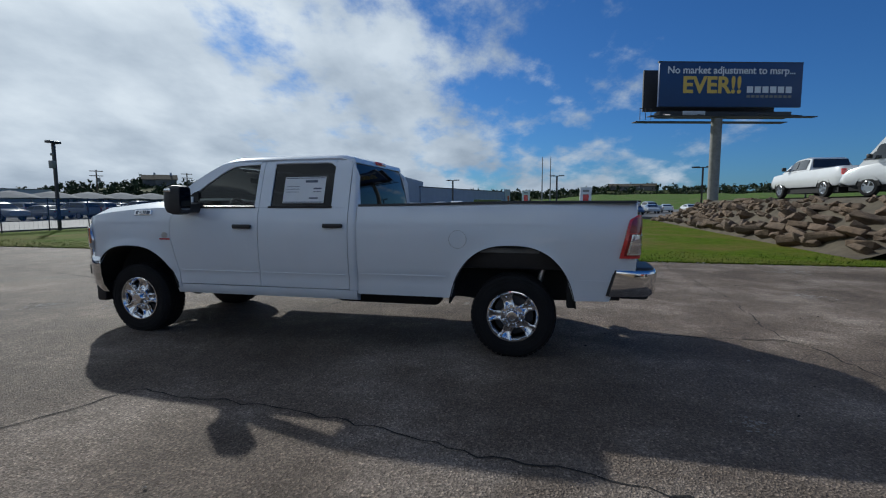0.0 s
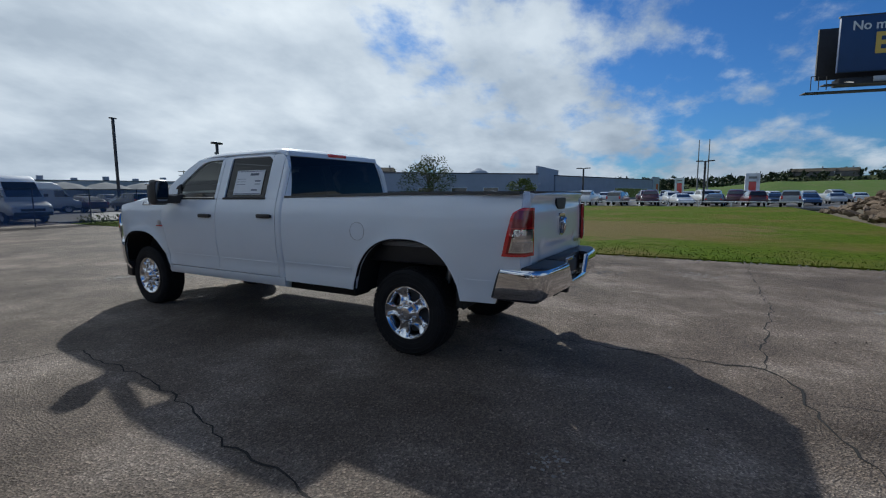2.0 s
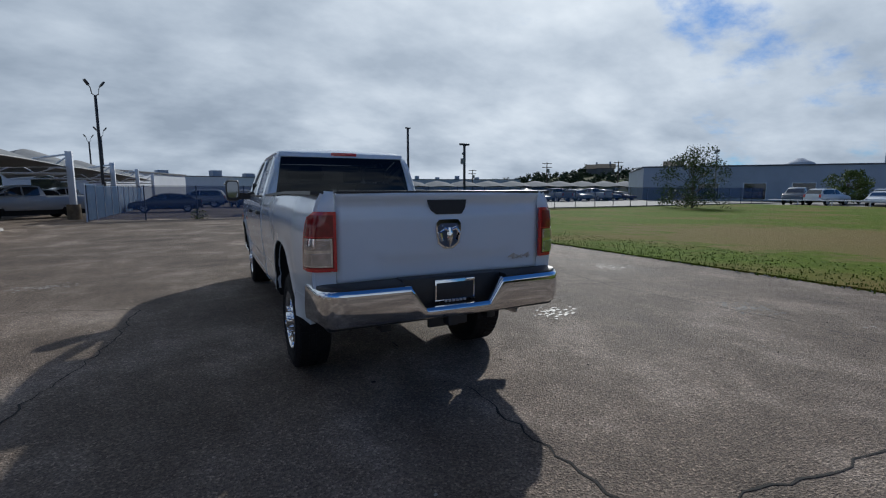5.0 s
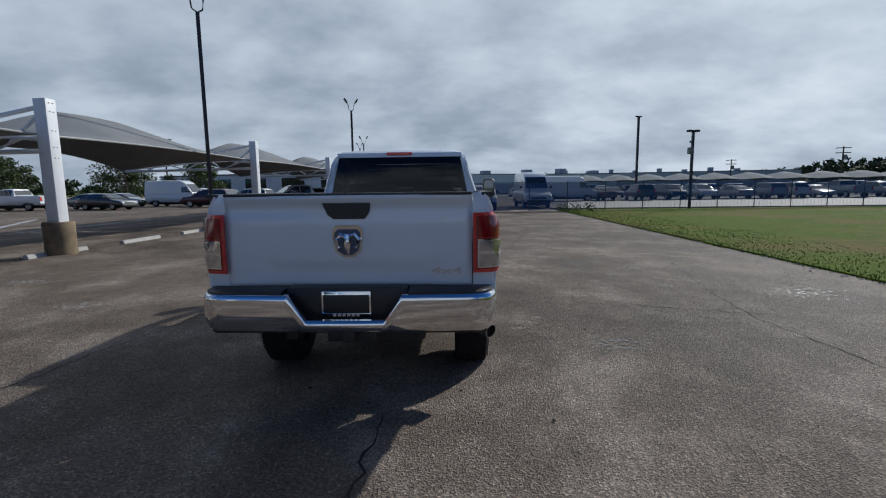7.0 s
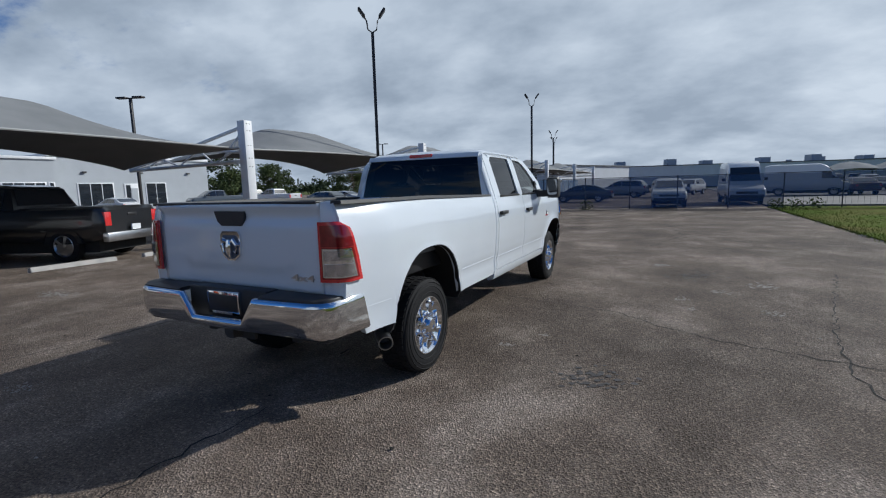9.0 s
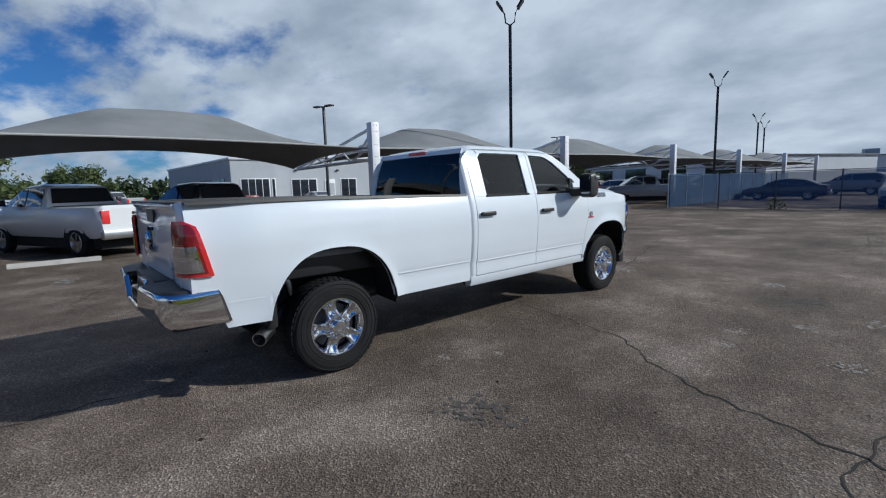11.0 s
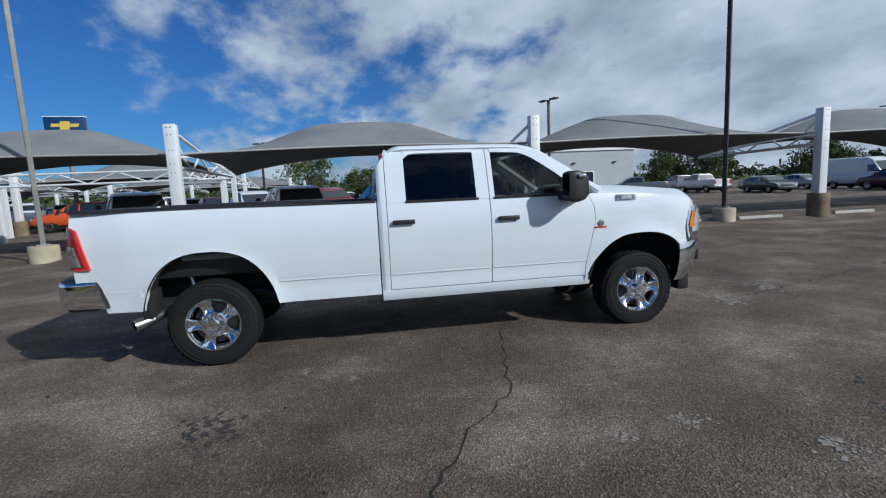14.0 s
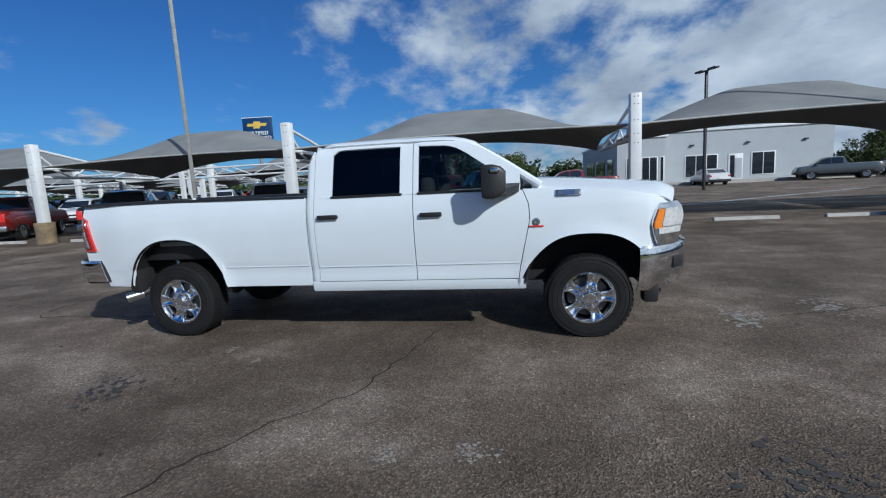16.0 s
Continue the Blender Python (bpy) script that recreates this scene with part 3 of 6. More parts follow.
        lamp("lamp_surround", 0.985, 1.370, 0.0, 0.0, "redbright", 0.006)
        lamp("brake_lens", 1.212, 1.348, 0.018, 0.024, "red", 0.011)
        lamp("inner_frame", 1.006, 1.206, 0.018, 0.030, "red", 0.009)
        lamp("lens_bezel", 1.016, 1.200, 0.026, 0.050, "chrome", 0.012)
        lamp("reversing_lens", 1.126, 1.190, 0.036, 0.062, "revlens", 0.015)
        lamp("lower_lens", 1.026, 1.104, 0.036, 0.062, "revlens", 0.015)
        # mirror
        mi = new("wing_mirror")
        mi.parent = T
        tagged(mi, "tall black towing mirror")
        bm = bmesh.new()
        rows = []
        for y, g in ((3.36, 0.9), (3.40, 1.0), (3.46, 1.0), (3.53, 0.86), (3.57, 0.6)):
            hw, hh = 0.092 * g, 0.152 * g
            rows.append([(s * (1.20 + hw * math.copysign(abs(math.cos(a)) ** 0.32, math.cos(a))), y, 1.52 + hh * math.copysign(abs(math.sin(a)) ** 0.32, math.sin(a))) for a in [2 * math.pi * k / 24 for k in range(24)]])
        loft(bm, rows)
        bmesh.ops.recalc_face_normals(bm, faces=bm.faces)
        part("mirror_housing", bm, M["black"], mi)
        bm = bmesh.new()
        rows = [[(s * (1.20 + 0.072 * math.copysign(abs(math.cos(a)) ** 0.4, math.cos(a))), 3.357, 1.53 + 0.115 * math.copysign(abs(math.sin(a)) ** 0.4, math.sin(a))) for a in [2 * math.pi * k / 24 for k in range(24)]]]
        vs = [bm.verts.new(p) for p in rows[0]]
        bm.faces.new(vs)
        part("mirror_glass", bm, M["mirror"], mi, "dark mirror glass", 0)
        bm = bmesh.new()
        loft(bm, [[(s * x, 3.47 + dy * w, z + dz * h) for dy, dz in ((-1, -1), (1, -1), (1, 1), (-1, 1))] for x, z, w, h in ((0.93, 1.44, 0.10, 0.055), (1.02, 1.43, 0.06, 0.045), (1.14, 1.44, 0.05, 0.05))])
        bmesh.ops.recalc_face_normals(bm, faces=bm.faces)
        part("mirror_arm", bm, M["black"], mi)
        bm = bmesh.new()
        loft(bm, [[(s * x, y0, z0), (s * x, y1, z0), (s * x, y1, z1), (s * x, y0, z1)] for x, y0, y1, z0, z1 in ((0.93, 3.47, 3.69, 1.425, 1.50), (0.99, 3.46, 3.67, 1.415, 1.475), (1.10, 3.44, 3.58, 1.405, 1.46), (1.19, 3.42, 3.53, 1.40, 1.46))])
        bmesh.ops.recalc_face_normals(bm, faces=bm.faces)
        part("mirror_foot", bm, M["black"], mi)
        bm = bmesh.new()
        prism(bm, [(3.44, 1.445), (3.69, 1.445), (3.50, 1.60), (3.44, 1.62)], s * 0.905 - 0.012, s * 0.905 + 0.012)
        part("sail_panel", bm, M["black"], mi)
        bm = boxed(min(s * 1.255, s * 1.31), max(s * 1.255, s * 1.31), 3.44, 3.52, 1.60, 1.635, 0.008)
        part("mirror_lamp", bm, M["chrome"], mi, "small clear lamp")
        # headlamp
        hl = new("headlight")
        hl.parent = T
        tagged(hl, "headlight with amber corner and chrome surround")
        left = lambda z: float(np.interp(z, [0.877, 0.955, 0.985, 1.08, 1.20, 1.25], [4.895, 4.862, 4.852, 4.838, 4.885, 4.91]))
        for nm, z0, z1, a, b, mat, pr in (("chrome_surround", 0.880, 1.250, 0.0, 1.0, "chrome", 0.004), ("lamp_bowl", 0.972, 1.205, 0.04, 0.97, "satin", 0.007), ("amber_lamp", 1.030, 1.200, 0.05, 0.27, "amber", 0.012), ("lens", 1.042, 1.204, 0.29, 0.97, "silverlens", 0.013), ("lower_lens", 0.978, 1.034, 0.16, 0.95, "silverlens", 0.012)):
            bm = bmesh.new()
            rows = []
            for k in range(9):
                z = z0 + (z1 - z0) * k / 8
                yl = left(z)
                yr = 5.185 - 0.06 * abs(z - 1.12) / 0.2
                row = []
                for t in np.linspace(a, b, 9):
                    y = yl + (yr - yl) * t
                    xx = nose_x(y) + 0.012 + pr * 1.4
                    row.append((s * (xx - 0.06 * max(0, z - 1.12) - 0.7 * max(0, z - 1.207)), y - 0.5 * max(0, z - 1.207) * t, z))
                rows.append(row)
            loft(bm, rows, closed=False)
            fatten(part(nm, bm, M[mat], hl), 0.02, 0)
        # wheels
        make_wheel(T, s * 0.815, -0.018, s)
        make_wheel(T, s * 0.79, WB, s)
        # badges on the fender
        bd = P("engine_badge", boxed(s * 1.004 - 0.004, s * 1.004 + 0.004, 3.765, 3.895, 1.085, 1.10, 0.002), "redbright", "red and chrome engine badge")
        bm = bmesh.new()
        spin_x(bm, [(-0.004, 0.0), (-0.004, 0.036), (0.004, 0.034), (0.006, 0.018), (0.003, 0.014), (0.003, 0.0)], 20, (s * 1.004, 3.83, 1.135))
        P("engine_emblem", bm, "satin", "round chrome emblem")
        # hood badge with its number
        hb = new("hood_badge")
        hb.parent = T
        tagged(hb, "chrome hood badge with dark face reading 2500")
        mat4 = Matrix.Translation((s * 0.978, 4.12, 1.385)) @ pose(0, 0, 0, 90, 0, 90 * s) @ pose(0, 0, 0, -18, 0, 0)
        for nm, w, h, d0, mt in (("badge_frame", 0.115, 0.032, 0.0, "chrome"), ("badge_face", 0.100, 0.022, 0.004, "ink")):
            bm = boxed(-w, w, -h, h, d0 - 0.012, d0 + 0.004, 0.012, 3)
            o = part(nm, bm, M[mt], hb)
            o.matrix_local = mat4
        o = new("badge_number", text_mesh("2500", 0.058, M["chrome"], "badge_number", 0.002, 0.001))
        o.parent = hb
        o.matrix_local = mat4 @ Matrix.Translation((0, 0.002, 0.0105))

    # tailgate: slight dish, spoiler top and a dent line
    bm = bmesh.new()
    cols = []
    for x in np.linspace(-0.80, 0.80, 41):
        col = []
        for k in range(25):
            z = 0.90 + (1.488 - 0.90) * k / 24
            yb = -1.172 + 0.012 * (x / 0.8) ** 2
            yb -= 0.020 * math.exp(-((z - 1.475) / 0.03) ** 2)
            yb += 0.016 * math.exp(-((z - 1.40) / 0.045) ** 2)
            edge = 1 / (1 + math.exp((abs(x) - 0.58) / 0.03))
            yb += 0.018 / (1 + math.exp((z - 1.035 - 0.03 * (abs(x) > 0.5)) / 0.012)) * edge
            col.append(bm.verts.new((x, yb, z)))
        cols.append(col)
    for a, b in zip(cols, cols[1:]):
        for k in range(24):
            bm.faces.new((a[k], b[k], b[k + 1], a[k + 1]))
    tg = new("tailgate")
    tg.parent = T
    tg.matrix_basis = pose(0, 0.022, 0)
    tagged(tg, "white tailgate with black handle and chrome emblem")
    fatten(part("tailgate_skin", bm, M["white"], tg), 0.06, crisp=False)
    part("tailgate_cap", boxed(-0.80, 0.80, -1.185, -1.09, 1.484, 1.503, 0.006), M["black"], tg, "black top cap")
    bm = bmesh.new()
    prism(bm, [(-0.160, 1.438), (0.150, 1.438), (0.140, 1.378), (0.112, 1.336), (-0.090, 1.336), (-0.128, 1.364)], -1.178, -1.12, "y")
    part("tailgate_handle", bm, M["black"], tg, "black recessed handle")
    bm = bmesh.new()
    shield = [(-0.074, 0.104), (0.074, 0.104), (0.098, 0.078), (0.100, 0.020), (0.084, -0.066), (0.034, -0.104), (-0.034, -0.104), (-0.084, -0.066), (-0.100, 0.020), (-0.098, 0.078)]
    prism(bm, [(x, 1.195 + z) for x, z in shield], -1.19, -1.15, "y")
    em = part("emblem", bm, M["chrome"], tg, "chrome shield emblem")
    bm = bmesh.new()
    prism(bm, [(x * 0.84, 1.188 + z * 0.80) for x, z in shield], -1.1935, -1.185, "y")
    part("emblem_field", bm, M["ink"], tg)
    bm = bmesh.new()
    for sx in (-1, 1):
        tube(bm, [(sx * 0.010, -1.196, 1.222), (sx * 0.048, -1.200, 1.240), (sx * 0.074, -1.199, 1.205), (sx * 0.060, -1.197, 1.150), (sx * 0.036, -1.196, 1.162)], [0.014, 0.020, 0.018, 0.013, 0.006], 10)
    tube(bm, [(0, -1.197, 1.240), (0, -1.206, 1.190), (0, -1.203, 1.135), (0, -1.196, 1.105)], [0.020, 0.026, 0.020, 0.010], 10)
    part("emblem_relief", bm, M["chrome"], tg)
    o = new("drive_badge", text_mesh("4x4", 0.10, M["satin"], "drive_badge", 0.004, 0.002))
    o.parent = tg
    o.matrix_local = Matrix.Translation((0.635, -1.163, 0.995)) @ pose(0, 0, 0, 90, 0, 0) @ Matrix.Diagonal((1.35, 0.62, 1, 1))
    # rear bumper: chrome with a lowered middle
    rb = new("rear_bumper")
    rb.parent = T
    tagged(rb, "chrome rear bumper with black step pads")

    def bump_line(a):
        zt = 0.872 if a > 0.36 else (0.712 if a < 0.25 else 0.712 + 0.16 * ((a - 0.25) / 0.11))
        return zt, 0.638, -1.345 + 0.045 * (a / 0.95) ** 2

    half = []
    for a in sorted(set(np.linspace(0, 0.80, 25).round(4).tolist() + [0.25, 0.27, 0.34, 0.36])):
        zt, zb, y = bump_line(a)
        half.append((a, y, zt, zb, Vector((0.05, -1, 0)), 0.0))
    for x, y, nx, ny, front in ((0.86, -1.297, 0.3, -0.95, 0), (0.905, -1.268, 0.6, -0.8, 0), (0.935, -1.228, 0.85, -0.5, 0), (0.950, -1.175, 0.97, -0.2, 0), (0.955, -1.10, 1, 0, 0.25), (0.958, -1.02, 1, 0, 0.6), (0.960, -0.945, 1, 0, 1.0)):
        half.append((x, y, 0.872, 0.632, Vector((nx, ny, 0)).normalized(), front))

    def bump_ring(sx, row):
        x, y, zt, zb, nrm, front = row
        h = zt - zb
        pts = []
        for inn, z in ((0.036, zt), (0.014, zt - 0.001), (0.003, zt - 0.012), (0.0, zt - 0.030), (0.0, zb + 0.45 * h), (0.006, zb + 0.06), (0.016, zb + 0.03), (0.045, zb)):
            p = Vector((x + 0.010 * front, y, 0)) - nrm * inn * (1 - 0.75 * front)
            pts.append((sx * p.x, p.y + 0.26 * front * (0.872 - z), z))
        return pts
    bm = bmesh.new()
    loft(bm, [bump_ring(-1, r) for r in half[::-1]] + [bump_ring(1, r) for r in half[1:]], closed=False)
    fatten(part("bumper_bar", bm, M["chrome"], rb, "chrome bumper bar", 40), 0.010, 0)
    for sx in (-1, 1):
        bm = bmesh.new()
        rows = []
        for x, y, zt, zb, nrm, front in half:
            if x < 0.375:
                continue
            p = Vector((x, y, 0)) - nrm * 0.020
            q = Vector((min(x, 0.90), -1.13, 0)) if x < 0.94 else Vector((0.88, max(-1.13, y), 0))
            rows.append([(sx * p.x, p.y, 0.866), (sx * p.x, p.y, 0.884), (sx * (p.x * 0.9 + q.x * 0.1), p.y * 0.9 + q.y * 0.1, 0.894), (sx * q.x, q.y, 0.900), (sx * q.x, q.y, 0.866)])
        loft(bm, rows)
        bmesh.ops.recalc_face_normals(bm, faces=bm.faces)
        part("step_pad", bm, M["black"], rb, "black plastic step pad")
        bm = bmesh.new()
        loft(bm, [[(sx * (0.948 + dx), -0.945 + 0.26 * (0.872 - z) + dy, z) for dx, dy in ((-0.03, -0.01), (0.015, -0.004), (0.008, 0.022), (-0.03, 0.026))] for z in (0.875, 0.80, 0.72, 0.635)])
        bmesh.ops.recalc_face_normals(bm, faces=bm.faces)
        part("bumper_gasket", bm, M["black"], rb)
    bm = boxed(-0.39, 0.39, -1.24, -1.10, 0.69, 0.905, 0.008)
    part("plate_recess", bm, M["black"], rb, "black recessed plate panel")
    bm = boxed(-0.90, 0.90, -1.24, -0.98, 0.600, 0.70, 0.03)
    part("bumper_valance", bm, M["black"], rb, "black lower valance")
    for w, h, y, mt, nm in ((0.158, 0.082, -1.262, "chrome", "plate_frame"), (0.147, 0.060, -1.2655, "black", "plate_panel")):
        part(nm, boxed(-w, w, y - 0.008, y + 0.03, 0.805 - h, 0.805 + h, 0.004), M[mt], rb, "chrome frame of an empty plate holder" if nm == "plate_frame" else "")
    for k in range(6):
        part("plate_mark", boxed(-0.085 + k * 0.03, -0.085 + k * 0.03 + 0.018, -1.277, -1.272, 0.728, 0.742), M["satin"], rb)
    # hitch receiver
    P("hitch_receiver", boxed(-0.04, 0.04, -1.24, -0.8, 0.54, 0.62, 0.008), "frame_m", "black steel hitch receiver")
    P("hitch_plate", boxed(-0.16, 0.16, -1.16, -1.13, 0.52, 0.63, 0.01), "frame_m")
    # bed: floor, front wall
    P("bed_floor", boxed(-0.55, 0.55, -1.10, 1.50, 0.86, 0.885), "black", "black bed floor")
    P("bed_front_wall", boxed(-0.85, 0.85, 1.50, 1.54, 0.88, 1.455, 0.005), "white")
    # cab: roof, back wall, windows
    bm = bmesh.new()
    rows = []
    for y in np.concatenate([np.linspace(1.665, 1.83, 7), np.linspace(1.95, 2.95, 8), np.linspace(3.05, 3.27, 5)]):
        e = 0.055 * max(0, (1.83 - y) / 0.165) ** 2 + float(np.interp(y, [2.3, 2.9, 3.05, 3.18, 3.27], [0.0, 0.006, 0.018, 0.045, 0.080]))
        rows.append([(x * (1 - 0.04 * max(0, (1.83 - y) / 0.165) ** 2), y, 1.988 - e - zd) for x, zd in ((-0.768, 0.046), (-0.745, 0.024), (-0.70, 0.010), (-0.5, 0.002), (0, -0.004), (0.5, 0.002), (0.70, 0.010), (0.745, 0.024), (0.768, 0.046))])
    loft(bm, rows, closed=False)
    fatten(P("roof", bm, "white", "white cab roof"), 0.02, 1)
    bm = bmesh.new()
    prism(bm, [(-0.94, 0.6), (0.94, 0.6), (0.94, 1.45), (0.83, 1.46), (-0.83, 1.46), (-0.94, 1.45)], 1.57, 1.61, "y")
    P("cab_back_wall", bm, "white")
    # rear window leaning forward, with white surround
    bw = lambda t: 1.578 + 0.035 * t + 0.05 * t ** 3
    for sx in (-1, 1):
        bm = bmesh.new()
        a = [(sx * (0.825 - 0.09 * t), bw(t), 1.455 + 0.475 * t) for t in np.linspace(0, 1, 5)]
        b = [(sx * (0.915 - 0.165 * t), bw(t) + 0.02, 1.455 + 0.475 * t) for t in np.linspace(0, 1, 5)]
        loft(bm, [[p, q] for p, q in zip(a, b)], closed=False)
        fatten(P("rear_pillar", bm, "white"), 0.03, 0)
    bm = bmesh.new()
    loft(bm, [[(x, bw((z - 1.455) / 0.475) - 0.004, z) for z in (1.905, 1.935, 1.955)] for x in np.linspace(-0.76, 0.76, 12)], closed=False)
    fatten(P("rear_header", bm, "white"), 0.03, 0)
    bm = bmesh.new()
    loft(bm, [[(x * (1 - 0.105 * t), bw(t) - 0.006 - 0.012 * (1 - (x / 0.83) ** 2), 1.462 + 0.45 * t) for t in np.linspace(0, 1, 6)] for x in np.linspace(0.83, -0.83, 14)], closed=False)
    P("rear_window", bm, "glass_dark", "dark tinted rear window")
    hb = new("high_brake_light")
    hb.parent = T
    part("lens", boxed(-0.155, 0.155, 1.632, 1.70, 1.928, 1.968, 0.008), M["redbright"], hb, "red high-mounted brake light")
    part("white_lens", boxed(-0.03, 0.03, 1.628, 1.64, 1.932, 1.964, 0.004), M["redbright"], hb)
    # windscreen and its pillars
    bm = bmesh.new()
    loft(bm, [[(x * (0.70 + 0.11 * (1 - t)) / 0.8, 3.27 + 0.66 * (1 - t) - 0.05 * (x / 0.8) ** 2, 1.46 + 0.44 * t) for t in np.linspace(0, 1, 6)] for x in np.linspace(-0.82, 0.82, 12)], closed=False)
    P("windscreen", bm, "glass_sh", "clear windscreen").visible_shadow = False
    for sx in (-1, 1):
        bm = bmesh.new()
        tube(bm, [(sx * 0.70, 3.10, 1.925), (sx * 0.715, 3.24, 1.885), (sx * 0.765, 3.52, 1.705), (sx * 0.85, 3.88, 1.46)], [0.035, 0.04, 0.045, 0.045], 10)
        P("windscreen_pillar", bm, "white")
    P("cowl", boxed(-0.80, 0.80, 3.74, 3.96, 1.40, 1.455, 0.01), "black", "black cowl at the foot of the windscreen")
    # hood
    bm = bmesh.new()
    rows = []
    for y in np.concatenate([np.linspace(3.80, 4.8, 12), np.linspace(4.86, 5.07, 7)]):
        d = 0.10 * max(0, (y - 3.8) / 1.2) ** 1.6 + 1.5 * max(0, y - 4.95) ** 1.6
        w = 1.0 - 0.05 * max(0, (y - 4.4)) - 1.5 * max(0, y - 4.93) ** 1.2
        row = []
        for u in np.linspace(-1, 1, 25):
            au = abs(u)
            z = 1.525 - d - 0.10 * max(0, (au - 0.62) / 0.38) ** 1.7 + 0.018 * (1 / (1 + math.exp((au - 0.70) / 0.02))) - 0.02 * au
            row.append((u * 0.93 * w, y + 0.15 * (1 - au ** 2.2) * max(0, (y - 4.5) / 0.57) ** 2, z))
        rows.append(row)
    loft(bm, rows, closed=False)
    fatten(P("hood", bm, "white", "white sculpted hood"), 0.02, -1)
    P("grille", boxed(-0.60, 0.60, 4.98, 5.20, 0.86, 1.27, 0.05, 3), "black", "black front grille")
    # front bumper
    bm = bmesh.new()
    path = [(0.990, 4.74), (0.988, 4.80), (0.966, 4.87), (0.930, 4.935), (0.860, 5.025), (0.775, 5.115), (0.69, 5.19), (0.58, 5.245), (0.44, 5.285), (0.25, 5.31), (0.0, 5.32)]
    path = [(-x, y) for x, y in path] + path[::-1][1:]
    rings = []
    for x, y in path:
        n = Vector((x * 0.55, y - 4.6, 0)).normalized()
        rings.append([(x + n.x * o, y + n.y * o, z) for o, z in ((-0.06, 0.876), (-0.012, 0.868), (0.0, 0.845), (0.004, 0.76), (-0.002, 0.66), (-0.025, 0.54), (-0.07, 0.455))])
    loft(bm, rings, closed=False)
    fb = new("front_bumper")
    fb.parent = T
    fatten(part("bumper_bar", bm, M["chrome"], fb, "chrome front bumper", 45), 0.012, 0)
    for sx in (-1, 1):
        o = part("fog_lamp_vent", boxed(-0.02, 0.014, -0.085, 0.085, -0.06, 0.06, 0.012, 2), M["black"], fb, "black vent")
        o.matrix_local = Matrix.Translation((sx * 0.776, 5.118, 0.70)) @ pose(0, 0, 0, 0, 0, 46 if sx > 0 else 134)
        for k in range(3):
            r = part("vent_rib", boxed(0.012, 0.020, -0.07, 0.07, -0.035 + 0.03 * k, -0.025 + 0.03 * k, 0.002), M["frame_m"], fb)
            r.matrix_local = o.matrix_local
        part("air_dam", boxed(min(sx * 0.76, sx * 0.91), max(sx * 0.76, sx * 0.91), 4.79, 4.93, 0.33, 0.56, 0.03), M["black"], fb, "black plastic air dam")
    part("air_dam", boxed(-0.72, 0.72, 4.88, 5.0, 0.38, 0.5, 0.02), M["black"], fb)
    # chassis
    for sx in (-1, 1):
        P("chassis_rail", boxed(min(sx * 0.40, sx * 0.48), max(sx * 0.40, sx * 0.48), -1.05, 4.9, 0.50, 0.66, 0.01), "frame_m")
        bm = bmesh.new()
        loft(bm, [[(sx * 0.52 + dx, y, z + dz) for dx, dz in ((-0.035, -0.02), (0.035, -0.02), (0.035, 0.02), (-0.035, 0.02))] for y, z in ((-0.70, 0.62), (-0.3, 0.50), (0, 0.47), (0.4, 0.50), (0.9, 0.56))])
        bmesh.ops.recalc_face_normals(bm, faces=bm.faces)
        P("leaf_spring", bm, "frame_m")
        P("rear_mud_flap_bracket", boxed(min(sx * 0.70, sx * 0.93), max(sx * 0.70, sx * 0.93), -0.60, -0.52, 0.50, 0.75, 0.01), "well")
        bm = tube(bmesh.new(), [(sx * 0.62, -0.18, 0.40), (sx * 0.58, -0.30, 0.85)], 0.03, 12)
        P("shock_absorber", bm, "satin")
    for y in (0, WB):
        bm = tube(bmesh.new(), [(-0.7, y, 0.42), (-0.15, y, 0.42), (0, y, 0.42), (0.15, y, 0.42), (0.7, y, 0.42)], [0.055, 0.06, 0.16, 0.06, 0.055], 14)
        P("axle", bm, "frame_m", "black steel axle")
    P("fuel_tank", boxed(-0.75, -0.48, 0.75, 1.9, 0.42, 0.62, 0.05), "well")
    P("transmission", boxed(-0.3, 0.3, 2.4, 4.4, 0.42, 0.75, 0.06), "frame_m")
    P("underbody", boxed(-0.9, 0.9, 1.0, 3.72, 0.58, 0.64), "well")
    bm = tube(bmesh.new(), [(0.50, 1.8, 0.50), (0.50, 0.7, 0.52), (0.60, 0.35, 0.62), (0.62, -0.30, 0.60), (0.72, -0.45, 0.52), (0.90, -0.62, 0.46)], 0.042, 14)
    P("exhaust_pipe", bm, "frame_m", "dark steel exhaust pipe")
    bm = bmesh.new()
    tube(bm, [(0.84, -0.565, 0.475), (0.955, -0.685, 0.444)], 0.052, 20, False)
    fatten(P("exhaust_tip", bm, "satin", "polished exhaust tip"), 0.006, 0)
    # fuel filler cap on the left side
    bm = bmesh.new()
    spin_x(bm, [(0.0, 0.087), (0.002, 0.087), (0.002, 0.0845), (0.0, 0.0845)], 40, (-1.009, 0.51, 1.135))
    for v in bm.verts:
        v.co.x = -(side_x(v.co.y, v.co.z) + 0.001 + (-v.co.x - 1.009) * -1.0)
    P("fuel_door_seam", bm, "edge_grey", "round fuel door")
